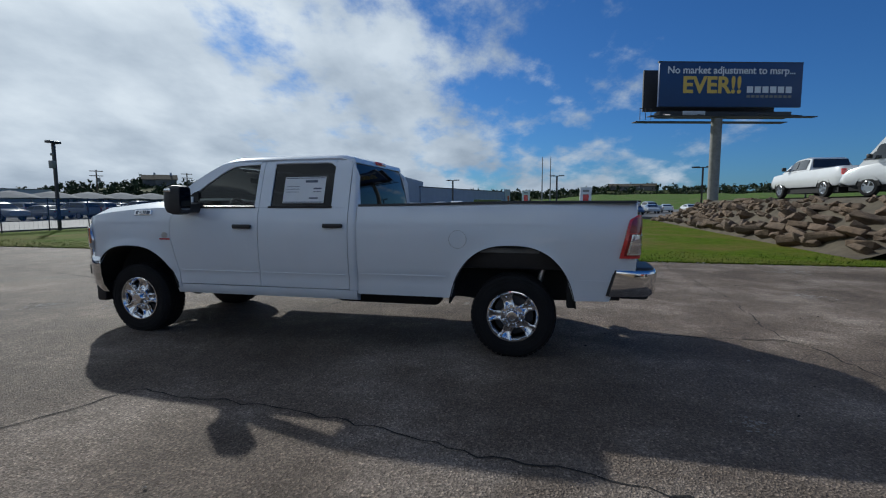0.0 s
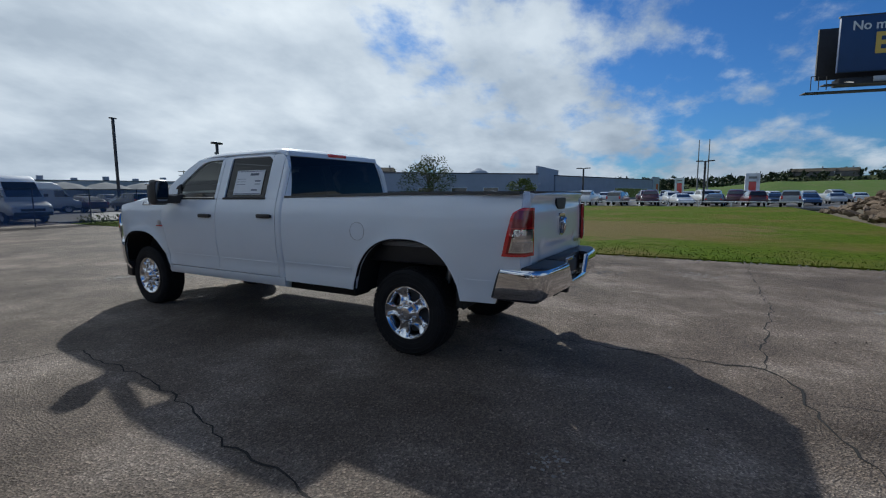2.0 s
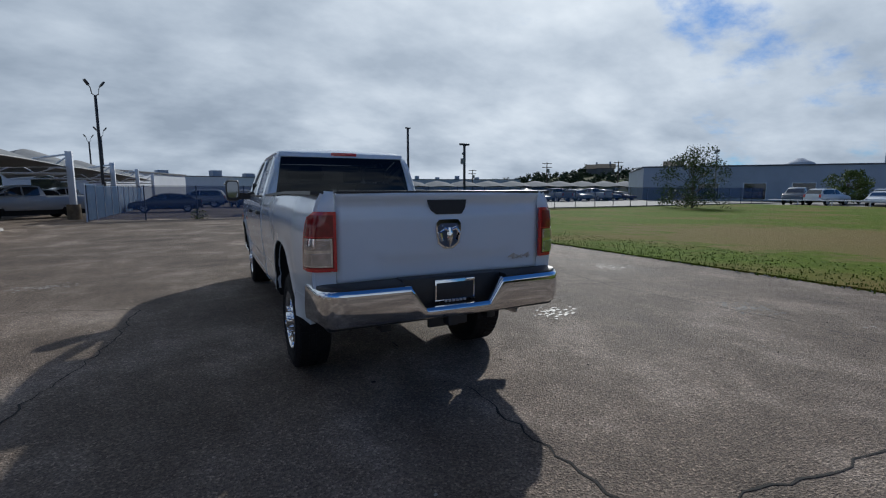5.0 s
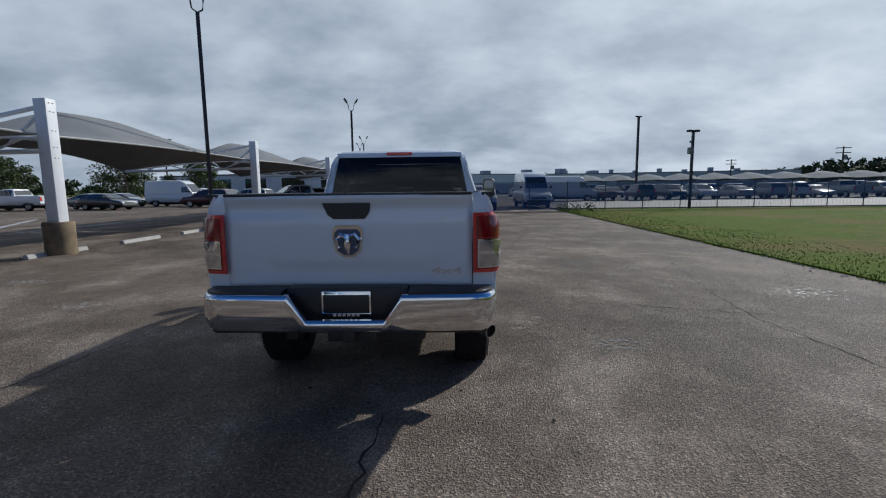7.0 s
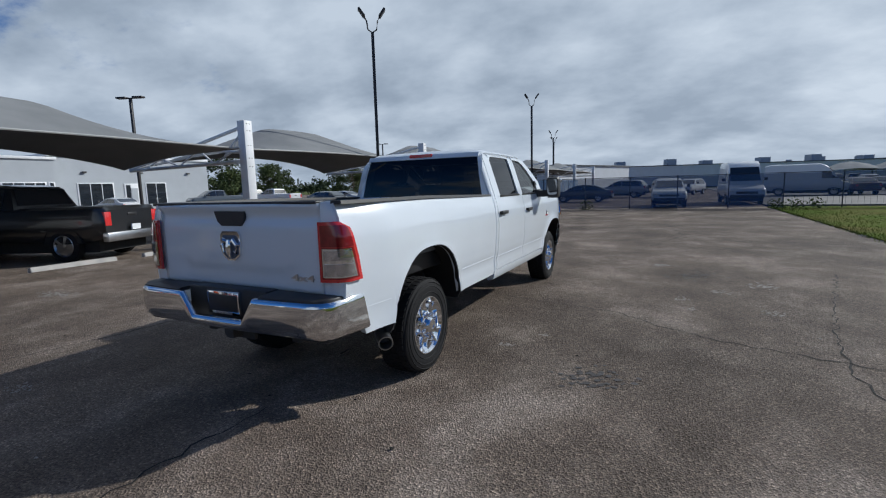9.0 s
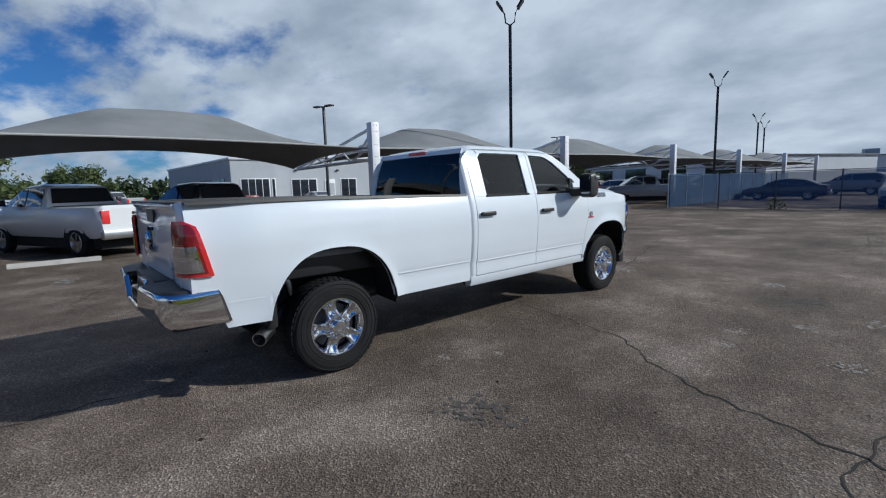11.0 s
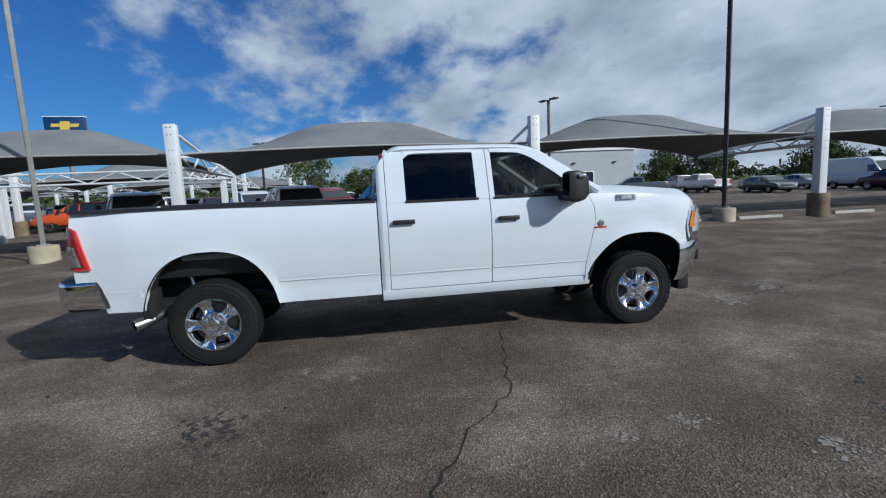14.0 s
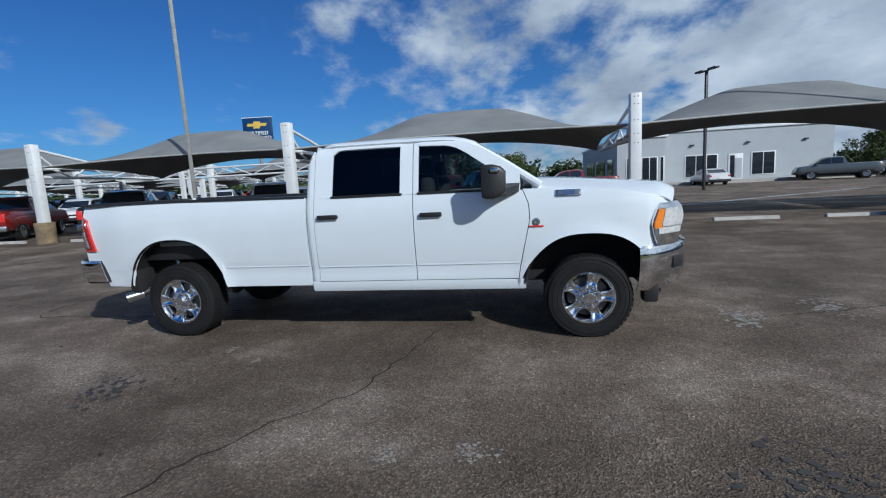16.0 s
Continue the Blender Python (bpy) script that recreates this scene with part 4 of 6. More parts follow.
    # interior
    for sx in (-1, 1):
        for y, nm in ((3.0, "front_seat"), (2.0, "rear_seat")):
            st = new(nm)
            st.parent = T
            x0, x1 = min(sx * 0.14, sx * 0.66), max(sx * 0.14, sx * 0.66)
            part("cushion", boxed(x0, x1, y - 0.25, y + 0.28, 0.92, 1.08, 0.05), M["seat"], st)
            bm = boxed(x0 + 0.02, x1 - 0.02, y - 0.33, y - 0.20, 1.05, 1.60, 0.05)
            part("backrest", bm, M["seat"], st)
            part("headrest", boxed((x0 + x1) / 2 - 0.14, (x0 + x1) / 2 + 0.14, y - 0.34, y - 0.24, 1.62, 1.80, 0.04), M["seat"], st)
    P("dashboard", boxed(-0.78, 0.78, 3.42, 3.85, 1.15, 1.44, 0.06), "dash", "dark dashboard")
    bm = bmesh.new()
    ring = [Vector((-0.38 + 0.185 * math.cos(a), 3.30 + 0.06 * math.sin(a), 1.36 + 0.175 * math.sin(a))) for a in [2 * math.pi * k / 24 for k in range(25)]]
    tube(bm, ring, 0.016, 8)
    box(bm, -0.55, -0.21, 3.28, 3.32, 1.33, 1.38, 0.01)
    P("steering_wheel", bm, "dash", "black steering wheel")
    P("rear_view_mirror", boxed(-0.12, 0.12, 3.32, 3.345, 1.74, 1.81, 0.012), "black")
    P("headliner", boxed(-0.70, 0.70, 1.72, 3.05, 1.90, 1.915), "seat")
    # price sheet on the rear left window
    sk = new("window_sheet")
    sk.parent = T
    tagged(sk, "printed paper price sheet taped inside the window")
    xs = lambda z: -(cab_x(z) - 0.004)
    bm = bmesh.new()
    loft(bm, [[(xs(z), y, z) for z in np.linspace(1.485, 1.76, 6)] for y in np.linspace(1.93, 2.40, 4)], closed=False)
    fatten(part("paper_sheet", bm, M["paper"], sk), 0.002, 0)
    for y0, y1, z0, z1 in ((2.02, 2.16, 1.70, 1.725), (1.97, 2.06, 1.63, 1.645), (1.97, 2.06, 1.60, 1.607), (2.0, 2.10, 1.53, 1.545), (2.22, 2.37, 1.66, 1.664), (2.22, 2.37, 1.63, 1.634), (2.22, 2.37, 1.60, 1.604), (1.94, 2.39, 1.745, 1.752), (1.94, 2.39, 1.492, 1.50)):
        bm = bmesh.new()
        loft(bm, [[(xs(z) - 0.003, y, z) for z in (z0, z1)] for y in (y0, y1)], closed=False)
        fatten(part("printed_line", bm, M["ink"], sk), 0.0015, 0)
    # roof antenna fin
    bm = bmesh.new()
    loft(bm, [[(-0.035 * g, y, 1.95), (0.035 * g, y, 1.95), (0.012 * g, y, 1.95 + h), (-0.012 * g, y, 1.95 + h)] for y, g, h in ((2.98, 1.0, 0.09), (3.05, 0.9, 0.075), (3.16, 0.3, 0.02))])
    bmesh.ops.recalc_face_normals(bm, faces=bm.faces)
    o = P("antenna_fin", bm, "satin", "grey antenna fin")
    return T


truck = build_truck()


# ---- more materials ----
def fabric_mat():
    m, nt, b = nodes_of("shade_fabric")
    n1, n2 = noise_tex(nt, 0.7, 5), noise_tex(nt, 40, 2, stretch=(1, 6, 1))
    c = ramp_of(nt, n1, [(0.3, (0.20, 0.207, 0.21)), (0.7, (0.265, 0.27, 0.27))])
    c = mix_col(nt, 0.3, c, ramp_of(nt, n2, [(0.3, (0.7, 0.7, 0.7)), (0.7, (1.1, 1.1, 1.1))]), "MULTIPLY")
    nt.links.new(c, b.inputs["Base Color"])
    b.inputs["Roughness"].default_value = 0.9
    b.inputs["Specular IOR Level"].default_value = 0.1
    bump_to(nt, b, n2, 0.3, 0.01)
    return m


def screen_mat(name, col, see):
    """Woven screen: part of the light passes straight through."""
    m, nt, b = nodes_of(name)
    n = noise_tex(nt, 1.3, 5)
    nt.links.new(ramp_of(nt, n, [(0.3, tuple(c * 0.75 for c in col)), (0.7, col)]), b.inputs["Base Color"])
    b.inputs["Roughness"].default_value = 0.9
    tr, mx = nt.nodes.new("ShaderNodeBsdfTransparent"), nt.nodes.new("ShaderNodeMixShader")
    mx.inputs[0].default_value = see
    nt.links.new(b.outputs[0], mx.inputs[1])
    nt.links.new(tr.outputs[0], mx.inputs[2])
    nt.links.new(mx.outputs[0], nt.nodes["Material Output"].inputs[0])
    return m


def rock_mat():
    m, nt, b = nodes_of("sandstone")
    n1, n2 = noise_tex(nt, 1.6, 6, 0.6), noise_tex(nt, 14, 6, 0.7, stretch=(1, 1, 3))
    oi = nt.nodes.new("ShaderNodeObjectInfo")
    c = ramp_of(nt, n1, [(0.3, (0.065, 0.046, 0.032)), (0.7, (0.19, 0.14, 0.10))])
    c = mix_col(nt, 0.6, c, ramp_of(nt, oi.outputs["Random"], [(0.0, (0.55, 0.5, 0.46)), (0.5, (1.0, 0.9, 0.8)), (1.0, (1.35, 1.2, 1.05))]), "MULTIPLY")
    c = mix_col(nt, 0.6, c, ramp_of(nt, n2, [(0.3, (0.5, 0.5, 0.5)), (0.7, (1.3, 1.28, 1.2))]), "MULTIPLY")
    nt.links.new(c, b.inputs["Base Color"])
    b.inputs["Roughness"].default_value = 0.9
    bump_to(nt, b, n2, 0.8, 0.03)
    return m


def leaf_mat(name, a, c):
    m, nt, b = nodes_of(name)
    g = nt.nodes.new("ShaderNodeNewGeometry")
    col = ramp_of(nt, g.outputs["Random Per Island"], [(0.0, a), (1.0, c)])
    nt.links.new(col, b.inputs["Base Color"])
    b.inputs["Roughness"].default_value = 0.7
    b.inputs["Specular IOR Level"].default_value = 0.25
    return m


M.update(
    fabric=fabric_mat(),
    steel_white=plain("white_painted_steel", (0.72, 0.73, 0.74), 0.45, var=0.08, scale=3),
    footing=plain("stained_concrete", (0.19, 0.14, 0.085), 0.9, var=0.45, scale=3, bump=0.4),
    house_wall=plain("house_wall", (0.17, 0.16, 0.15), 0.9, var=0.2, scale=0.4),
    hem=plain("pale_hem", (0.42, 0.42, 0.41), 0.9, var=0.1),
    concrete=plain("pale_concrete", (0.42, 0.40, 0.37), 0.9, var=0.22, scale=4, bump=0.3),
    tan_base=plain("tan_concrete", (0.42, 0.36, 0.25), 0.9, var=0.25, scale=4, bump=0.3),
    pole_dark=plain("bronze_pole", (0.035, 0.033, 0.034), 0.5, var=0.2, scale=4),
    pole_grey=plain("grey_pole", (0.22, 0.22, 0.21), 0.55, var=0.2, scale=4),
    lamp_face=plain("lamp_face", (0.5, 0.52, 0.55), 0.3, var=0.1),
    stucco=plain("pale_grey_stucco", (0.42, 0.445, 0.47), 0.85, var=0.06, scale=0.8, bump=0.1),
    stucco_white=plain("white_stucco", (0.66, 0.68, 0.70), 0.85, var=0.06, scale=0.8, bump=0.1),
    stucco_blue=plain("grey_stucco", (0.36, 0.40, 0.46), 0.85, var=0.08, scale=0.5),
    roof_dark=plain("dark_roof", (0.10, 0.105, 0.12), 0.8, var=0.2, scale=0.6),
    win=plain("dark_window", (0.02, 0.024, 0.03), 0.08, var=0.1, coat=1.0),
    blue_board=plain("blue_board", (0.018, 0.055, 0.16), 0.5, var=0.08, scale=1.0),
    sign_blue=plain("sign_blue", (0.01, 0.045, 0.13), 0.4, var=0.08, scale=1.0),
    yellow=plain("yellow_print", (0.72, 0.50, 0.10), 0.5, var=0.06),
    white_print=plain("white_print", (0.74, 0.76, 0.78), 0.5, var=0.05),
    screen=screen_mat("blue_screen", (0.044, 0.098, 0.22), 0.32),
    screen_pale=screen_mat("pale_blue_screen", (0.12, 0.22, 0.36), 0.35),
    line=plain("lane_paint", (0.40, 0.41, 0.42), 0.8, var=0.35, scale=3),
    crack=plain("crack_dirt", (0.018, 0.016, 0.014), 0.95, var=0.3, scale=9),
    spall=plain("worn_patch", (0.27, 0.25, 0.225), 0.95, var=0.45, scale=16, bump=0.5),
    stain=plain("oil_stain", (0.045, 0.038, 0.034), 0.55, var=0.35, scale=5, bump=0.3),
    rock=rock_mat(),
    soil=plain("dark_soil", (0.085, 0.068, 0.045), 0.95, var=0.4, scale=2, bump=0.5),
    bark=plain("bark", (0.10, 0.075, 0.055), 0.9, var=0.35, scale=8, bump=0.5),
    leaf=leaf_mat("leaves", (0.040, 0.062, 0.018), (0.115, 0.145, 0.050)),
    leaf_far=leaf_mat("far_leaves", (0.022, 0.036, 0.014), (0.055, 0.075, 0.032)),
    leaf_light=leaf_mat("light_leaves", (0.07, 0.10, 0.02), (0.14, 0.17, 0.045)),
    blade=leaf_mat("grass_blades", (0.050, 0.086, 0.004), (0.115, 0.170, 0.010)),
    far_lot=plain("far_asphalt", (0.13, 0.125, 0.12), 0.8, var=0.2, scale=0.4),
    hill=grass_mat("hillside", (0.035, 0.05, 0.018), (0.075, 0.10, 0.035), (0.12, 0.11, 0.06)),
    green_hill=grass_mat("green_slope", (0.07, 0.12, 0.03), (0.12, 0.18, 0.045), (0.13, 0.15, 0.06)),
)
rng = random.Random(7)

# ---- lot surface: lane paint, cracks, worn patches ----
def ribbon(bm, pts, w, z, jitter, step, seed):
    r = random.Random(seed)
    dense = []
    for a, b in zip(pts, pts[1:]):
        a, b = Vector((*a, 0)), Vector((*b, 0))
        n = max(2, int((b - a).length / step))
        side = Vector((-(b - a).y, (b - a).x, 0)).normalized()
        for k in range(n):
            dense.append(a.lerp(b, k / n) + side * r.uniform(-jitter, jitter))
    dense.append(Vector((*pts[-1], 0)))
    left, right = [], []
    for i, p in enumerate(dense):
        d = (dense[min(i + 1, len(dense) - 1)] - dense[max(i - 1, 0)]).normalized()
        s = Vector((-d.y, d.x, 0))
        t = min(1, i / 4, (len(dense) - 1 - i) / 4)
        ww = w * r.uniform(0.45, 1.3) * (0.25 + 0.75 * t)
        left.append(bm.verts.new((p.x + s.x * ww, p.y + s.y * ww, z)))
        right.append(bm.verts.new((p.x - s.x * ww, p.y - s.y * ww, z)))
    for i in range(len(dense) - 1):
        bm.faces.new((left[i], right[i], right[i + 1], left[i + 1]))


CRACKS = [
    ([(0.55, 2.85), (1.3, 2.66), (2.2, 2.42), (2.69, 2.02), (3.17, 1.71), (3.52, 1.62), (4.6, 1.3)], 0.012),
    ([(5.2, 6.2), (4.25, 2.2), (4.13, 1.25), (4.23, 0.07), (4.4, -1.3), (4.3, -3.4)], 0.013),
    ([(-4.6, 3.6), (-2.98, 3.1), (-2.4, 2.87), (-2.46, 1.66), (-2.6, 0.7), (-2.8, 0.04), (-2.84, -0.6), (-3.1, -1.6)], 0.012),
    ([(0.2, -1.13), (0.16, -2.18), (0.21, -2.84), (-0.05, -3.03), (-0.84, -3.1), (-1.4, -3.3)], 0.014),
    ([(0.21, -2.84), (0.97, -2.9), (2.66, -3.12), (5.96, -3.04), (7.2, -3.1)], 0.012),
    ([(-0.4, -3.09), (-0.33, -3.6), (-0.5, -5.0)], 0.010),
    ([(0.45, 5.54), (0.19, 6.5), (-0.22, 7.84), (-1.2, 11.0)], 0.012),
    ([(-8.0, -1.4), (-5.5, -0.9), (-4.2, -1.6), (-3.2, -1.6)], 0.010),
    ([(-7.6, 5.0), (-6.0, 5.6), (-4.0, 5.2), (-2.0, 5.9)], 0.010),
    ([(2.0, 8.0), (3.0, 11.5), (2.4, 16.0), (3.1, 22.0)], 0.014),
    ([(4.9, 7.0), (6.0, 7.6), (7.2, 7.4)], 0.009),
    ([(-7.0, 12.0), (-4.0, 13.0), (0.0, 12.2), (3.0, 11.5)], 0.012),
]
for i, (pts, w) in enumerate(CRACKS):
    bm = bmesh.new()
    ribbon(bm, pts, w * 0.62, 0.004, 0.035, 0.09, i)
    tagged(solid("pavement_crack", bm, M["crack"], "jagged dark crack in the asphalt", "crack", kind="structure", smooth=0), group="cracks in the asphalt")


def blotch(x, y, r, mat, seed, z, name, label, stretch=1.0, holes=0.5):
    """Scattered small irregular flakes that make a worn patch."""
    q = random.Random(seed)
    bm = bmesh.new()
    for _ in range(int(30 + 90 * r)):
        a, d = q.uniform(0, 6.28), r * math.sqrt(q.random()) * q.uniform(0.3, 1)
        px, py = x + d * math.cos(a), y + d * math.sin(a) * stretch
        s = min(r, 0.3) * q.uniform(0.03, 0.12)
        n = q.randint(5, 8)
        vs = [bm.verts.new((px + s * q.uniform(0.5, 1.2) * math.cos(2 * math.pi * k / n), py + s * q.uniform(0.5, 1.2) * math.sin(2 * math.pi * k / n), z + q.uniform(0, 0.002))) for k in range(n)]
        bm.faces.new(vs)
    tagged(solid(name, bm, mat, label, "patch", kind="structure", smooth=0), group="worn patches of the asphalt")


for i, (x, y, r, st) in enumerate([(1.35, 0.82, 0.13, 0.6), (1.62, 1.25, 0.10, 0.6), (2.92, 3.42, 0.16, 1.0), (3.4, 4.0, 0.2, 1.0), (3.0, 2.9, 0.12, 1), (4.0, 4.6, 0.3, 1.0), (0.3, 5.9, 0.5, 0.5), (-0.1, 6.9, 0.5, 0.6), (-2.0, -1.7, 0.15, 1), (-6.6, -1.6, 0.7, 0.4), (-6.2, 0.4, 0.6, 0.4), (-7.2, -4.2, 0.6, 0.4), (-5.4, -6.0, 0.6, 0.5), (-6.8, 3.6, 0.7, 0.4), (5.0, -2.2, 0.5, 1.4), (3.0, -4.4, 0.4, 1.5), (6.0, -5.4, 0.6, 1.2), (2.6, 6.1, 0.4, 0.6), (3.9, 3.0, 0.2, 1.0), (-4.4, 1.9, 0.5, 0.6), (-4.0, 5.2, 0.7, 0.5)]):
    blotch(x, y, r, M["spall"], i, 0.004, "worn_patch", "pale scuffed patch of worn asphalt", st)
for i, (x, y, r) in enumerate([(4.6, -0.6, 0.5), (2.3, 0.3, 0.4), (3.1, 5.2, 0.6), (5.6, 2.6, 0.7)]):
    blotch(x, y, r, M["stain"], 50 + i, 0.004, "dark_stain", "dark oily stain on the asphalt")
# loose leaves and grit
for i in range(60):
    x, y = rng.uniform(-4, 6.5), rng.uniform(-4, 8)
    s = rng.uniform(0.008, 0.022)
    bm = bmesh.new()
    vs = [bm.verts.new((x + s * rng.uniform(0.5, 1.2) * math.cos(k * 1.26), y + s * rng.uniform(0.5, 1.2) * math.sin(k * 1.26), 0.005 + rng.uniform(0, 0.008))) for k in range(5)]
    c = bm.verts.new((x, y, 0.018))
    for k in range(5):
        bm.faces.new((vs[k], vs[(k + 1) % 5], c))
    solid("dry_leaf", bm, M["crack"] if i % 3 else M["spall"], "small dry leaf lying on the asphalt", "leaf", group="dry leaves on the asphalt")
# lane paint beyond the canopy line
for pts, w in (([(-14.7, 7.8), (-19.4, 15.3), (-24, 22.5)], 0.16), ([(-12.6, 17.8), (-10.6, 21.8)], 0.10), ([(-17.5, 3.0), (-22.4, 11.0)], 0.08), ([(-16.4, -2.0), (-16.4, 26)], 0.07), ([(-10.5, 20.6), (-17, 12)], 0.10)):
    bm = bmesh.new()
    ribbon(bm, pts, w, 0.005, 0.0, 0.5, 1)
    solid("lane_line", bm, M["line"], "faded white lane line painted on asphalt", "lane line", kind="structure", smooth=0)
# raised strip of asphalt that edges the lot under the canopy posts
bm = bmesh.new()
loft(bm, [[(-8.55 + 0.03 * (y - 7) * 0.9, y, 0.0), (-8.75 + 0.027 * (y - 7), y, 0.045), (-8.95 + 0.027 * (y - 7), y, 0.045), (-9.2 + 0.027 * (y - 7), y, 0.0)] for y in np.linspace(-24, 24, 40)], closed=False)
solid("asphalt_ridge", bm, M["asphalt"], "low asphalt ridge along the parking stalls", "ridge", kind="structure")

# ---- lawn blades along its edge ----
bm = bmesh.new()
q = random.Random(3)
for i in range(9000):
    d = q.random() ** 2.2
    x = GX - 0.06 + d * 3.0 + q.gauss(0, 0.05)
    y = q.uniform(-9, 26.5)
    h = q.uniform(0.02, 0.05) * (1.5 if d < 0.02 else 1) * (1 - 0.7 * d)
    a, w = q.uniform(0, 6.28), q.uniform(0.006, 0.014) * (1 + 1.5 * d)
    ca, sa, lean = math.cos(a), math.sin(a), q.uniform(-0.04, 0.04)
    z = 0.0 if x < GX else 0.03
    bm.faces.new((bm.verts.new((x - w * ca, y - w * sa, z)), bm.verts.new((x + w * ca, y + w * sa, z)), bm.verts.new((x + lean, y + lean * 0.6, z + h))))
solid("grass_blades", bm, M["blade"], "short green grass blades along the lawn edge", "grass", kind="stuff", smooth=0)
bm = bmesh.new()
for i in range(420):
    x, y = GX + q.gauss(-0.02, 0.10), q.uniform(-9, 26)
    s = q.uniform(0.01, 0.045)
    n = 5
    vs = [bm.verts.new((x + s * q.uniform(0.5, 1.2) * math.cos(6.28 * k / n), y + s * q.uniform(0.5, 1.2) * math.sin(6.28 * k / n), 0.004)) for k in range(n)]
    c = bm.verts.new((x, y, 0.015 + s * 0.4))
    for k in range(n):
        bm.faces.new((vs[k], vs[(k + 1) % n], c))
solid("edge_rubble", bm, M["spall"], "crumbled asphalt bits along the lawn edge", "rubble", kind="stuff", smooth=0)


# ---- shade canopies ----
POST = [(-9.9, -24.8), (-9.5, -14.2), (-9.25, -3.85), (-9.0, 6.9), (-8.5, 17.1), (-8.2, 28.2), (-7.9, 39.2), (-7.6, 50.5), (-7.3, 61.5)]


def canopy_post(x, y, g, first=[None]):
    if first[0] is None:
        t = thing("canopy_post", "white steel canopy post on a stained concrete footing", "post", group="canopy posts")
        part("column", boxed(-0.15, 0.15, -0.15, 0.15, 0.0, 3.72, 0.012), M["steel_white"], t)
        bm = bmesh.new()
        rows = [[(r * math.cos(a), r * math.sin(a), z) for a in [2 * math.pi * k / 28 for k in range(28)]] for r, z in ((0.33, 0), (0.32, 0.4), (0.33, 0.80), (0.31, 0.83))]
        loft(bm, rows)
        part("footing", bm, M["footing"], t, "brown stained concrete footing")
        for z in (3.62, 3.42, 2.98, 2.6, 2.35):
            for s in (-1, 1):
                part("bolt_hole", boxed(0.148, 0.156, 0.05 * s - 0.014, 0.05 * s + 0.014, z - 0.014, z + 0.014, 0.004), M["pole_dark"], t)
        bm = bmesh.new()
        tube(bm, [(-0.1, 0, 3.55), (-2.9, 0, 3.02)], 0.055, 10)
        part("top_brace", bm, M["steel_white"], t)
        bm = bmesh.new()
        tube(bm, [(-0.1, 0, 3.42), (-0.95, 0, 2.72)], 0.045, 10)
        part("short_brace", bm, M["steel_white"], t)
        bm = bmesh.new()
        tube(bm, [(-0.1, 0, 2.52), (-6.0, 0, 2.46)], 0.06, 10)
        tube(bm, [(-0.1, 0, 2.78), (-2.2, 0, 3.0), (-4.2, 0, 2.80), (-6.0, 0, 2.50)], 0.05, 10)
        for a, b in ((-0.6, -1.5), (-2.2, -1.5), (-2.2, -3.2), (-4.2, -3.2), (-4.2, -5.0)):
            tube(bm, [(a, 0, 2.84 if abs(a) < 1 else (3.0 if a == -2.2 else 2.8)), (b, 0, 2.5)], 0.032, 8)
        part("truss", bm, M["steel_white"], t, "white tubular truss")
        first[0] = t
        t.matrix_basis = pose(x, y, 0, 0, 0, 0)
        return t
    return copy_thing(first[0], pose(x, y, 0, 0, 0, 0))


def fabric(x0, y0, x1, y1, reach, peak=1.02, rise=0.0):
    bm = bmesh.new()
    nu, nv = 16, 28
    grid = []
    for j in range(nv + 1):
        v = j / nv
        row = []
        for i in range(nu + 1):
            u = i / nu
            xa, ya = x0 + (x1 - x0) * v, y0 + (y1 - y0) * v
            near = 2.90 + 0.10 * math.sin(math.pi * v)
            far = 2.50 + 0.62 * math.sin(math.pi * v) ** 0.8
            f = (1 - abs(2 * u - 1)) ** 0.9
            g = min(1, min(v, 1 - v) / 0.34)
            z = near * (1 - u) + far * u + (peak + 0.12 * math.sin(math.pi * v)) * f * (0.10 + 0.90 * g ** 0.85) * 0.92
            pull = 0.28 * math.sin(math.pi * v) * (1 - 2 * u)
            row.append(bm.verts.new((xa - 0.15 - pull - reach * u, ya + (0.5 - v) * 0.25 + 0.22 * math.sin(math.pi * u) * (1 - 2 * v), z + rise)))
        grid.append(row)
    for a, b in zip(grid, grid[1:]):
        for i in range(nu):
            bm.faces.new((a[i], b[i], b[i + 1], a[i + 1]))
    edge = [(r[0].co.copy(), r[-1].co.copy()) for r in grid]
    o = solid("shade_canopy", bm, M["fabric"], "grey shade cloth canopy stretched between white posts", "canopy", group="shade canopies", smooth=14)
    fatten(o, 0.02)
    for row, nm in (([r[0] for r in edge], "edge_hem"), ([r[1] for r in edge], "edge_hem")):
        part(nm, tube(bmesh.new(), row, 0.028, 6), M["hem"], o)
    return o


for x, y in POST:
    canopy_post(x, y, None)
for a, b in zip(POST, POST[1:]):
    fabric(a[0], a[1], b[0], b[1], 6.0)
# further rows of canopies to the south-west
for rx, ys in ((-24.0, (-39.0, -28.2, -17.4, -6.6)), (-38.5, (-52, -41.2, -30.4, -19.6, -8.8)), (-53, (-62, -51, -40, -29, -18, -7)), (-67, (-62, -51, -40, -29, -18, -7))):
    for y in ys:
        canopy_post(rx, y, None)
    for a, b in zip(ys, ys[1:]):
        fabric(rx, a, rx, b, 6.0)
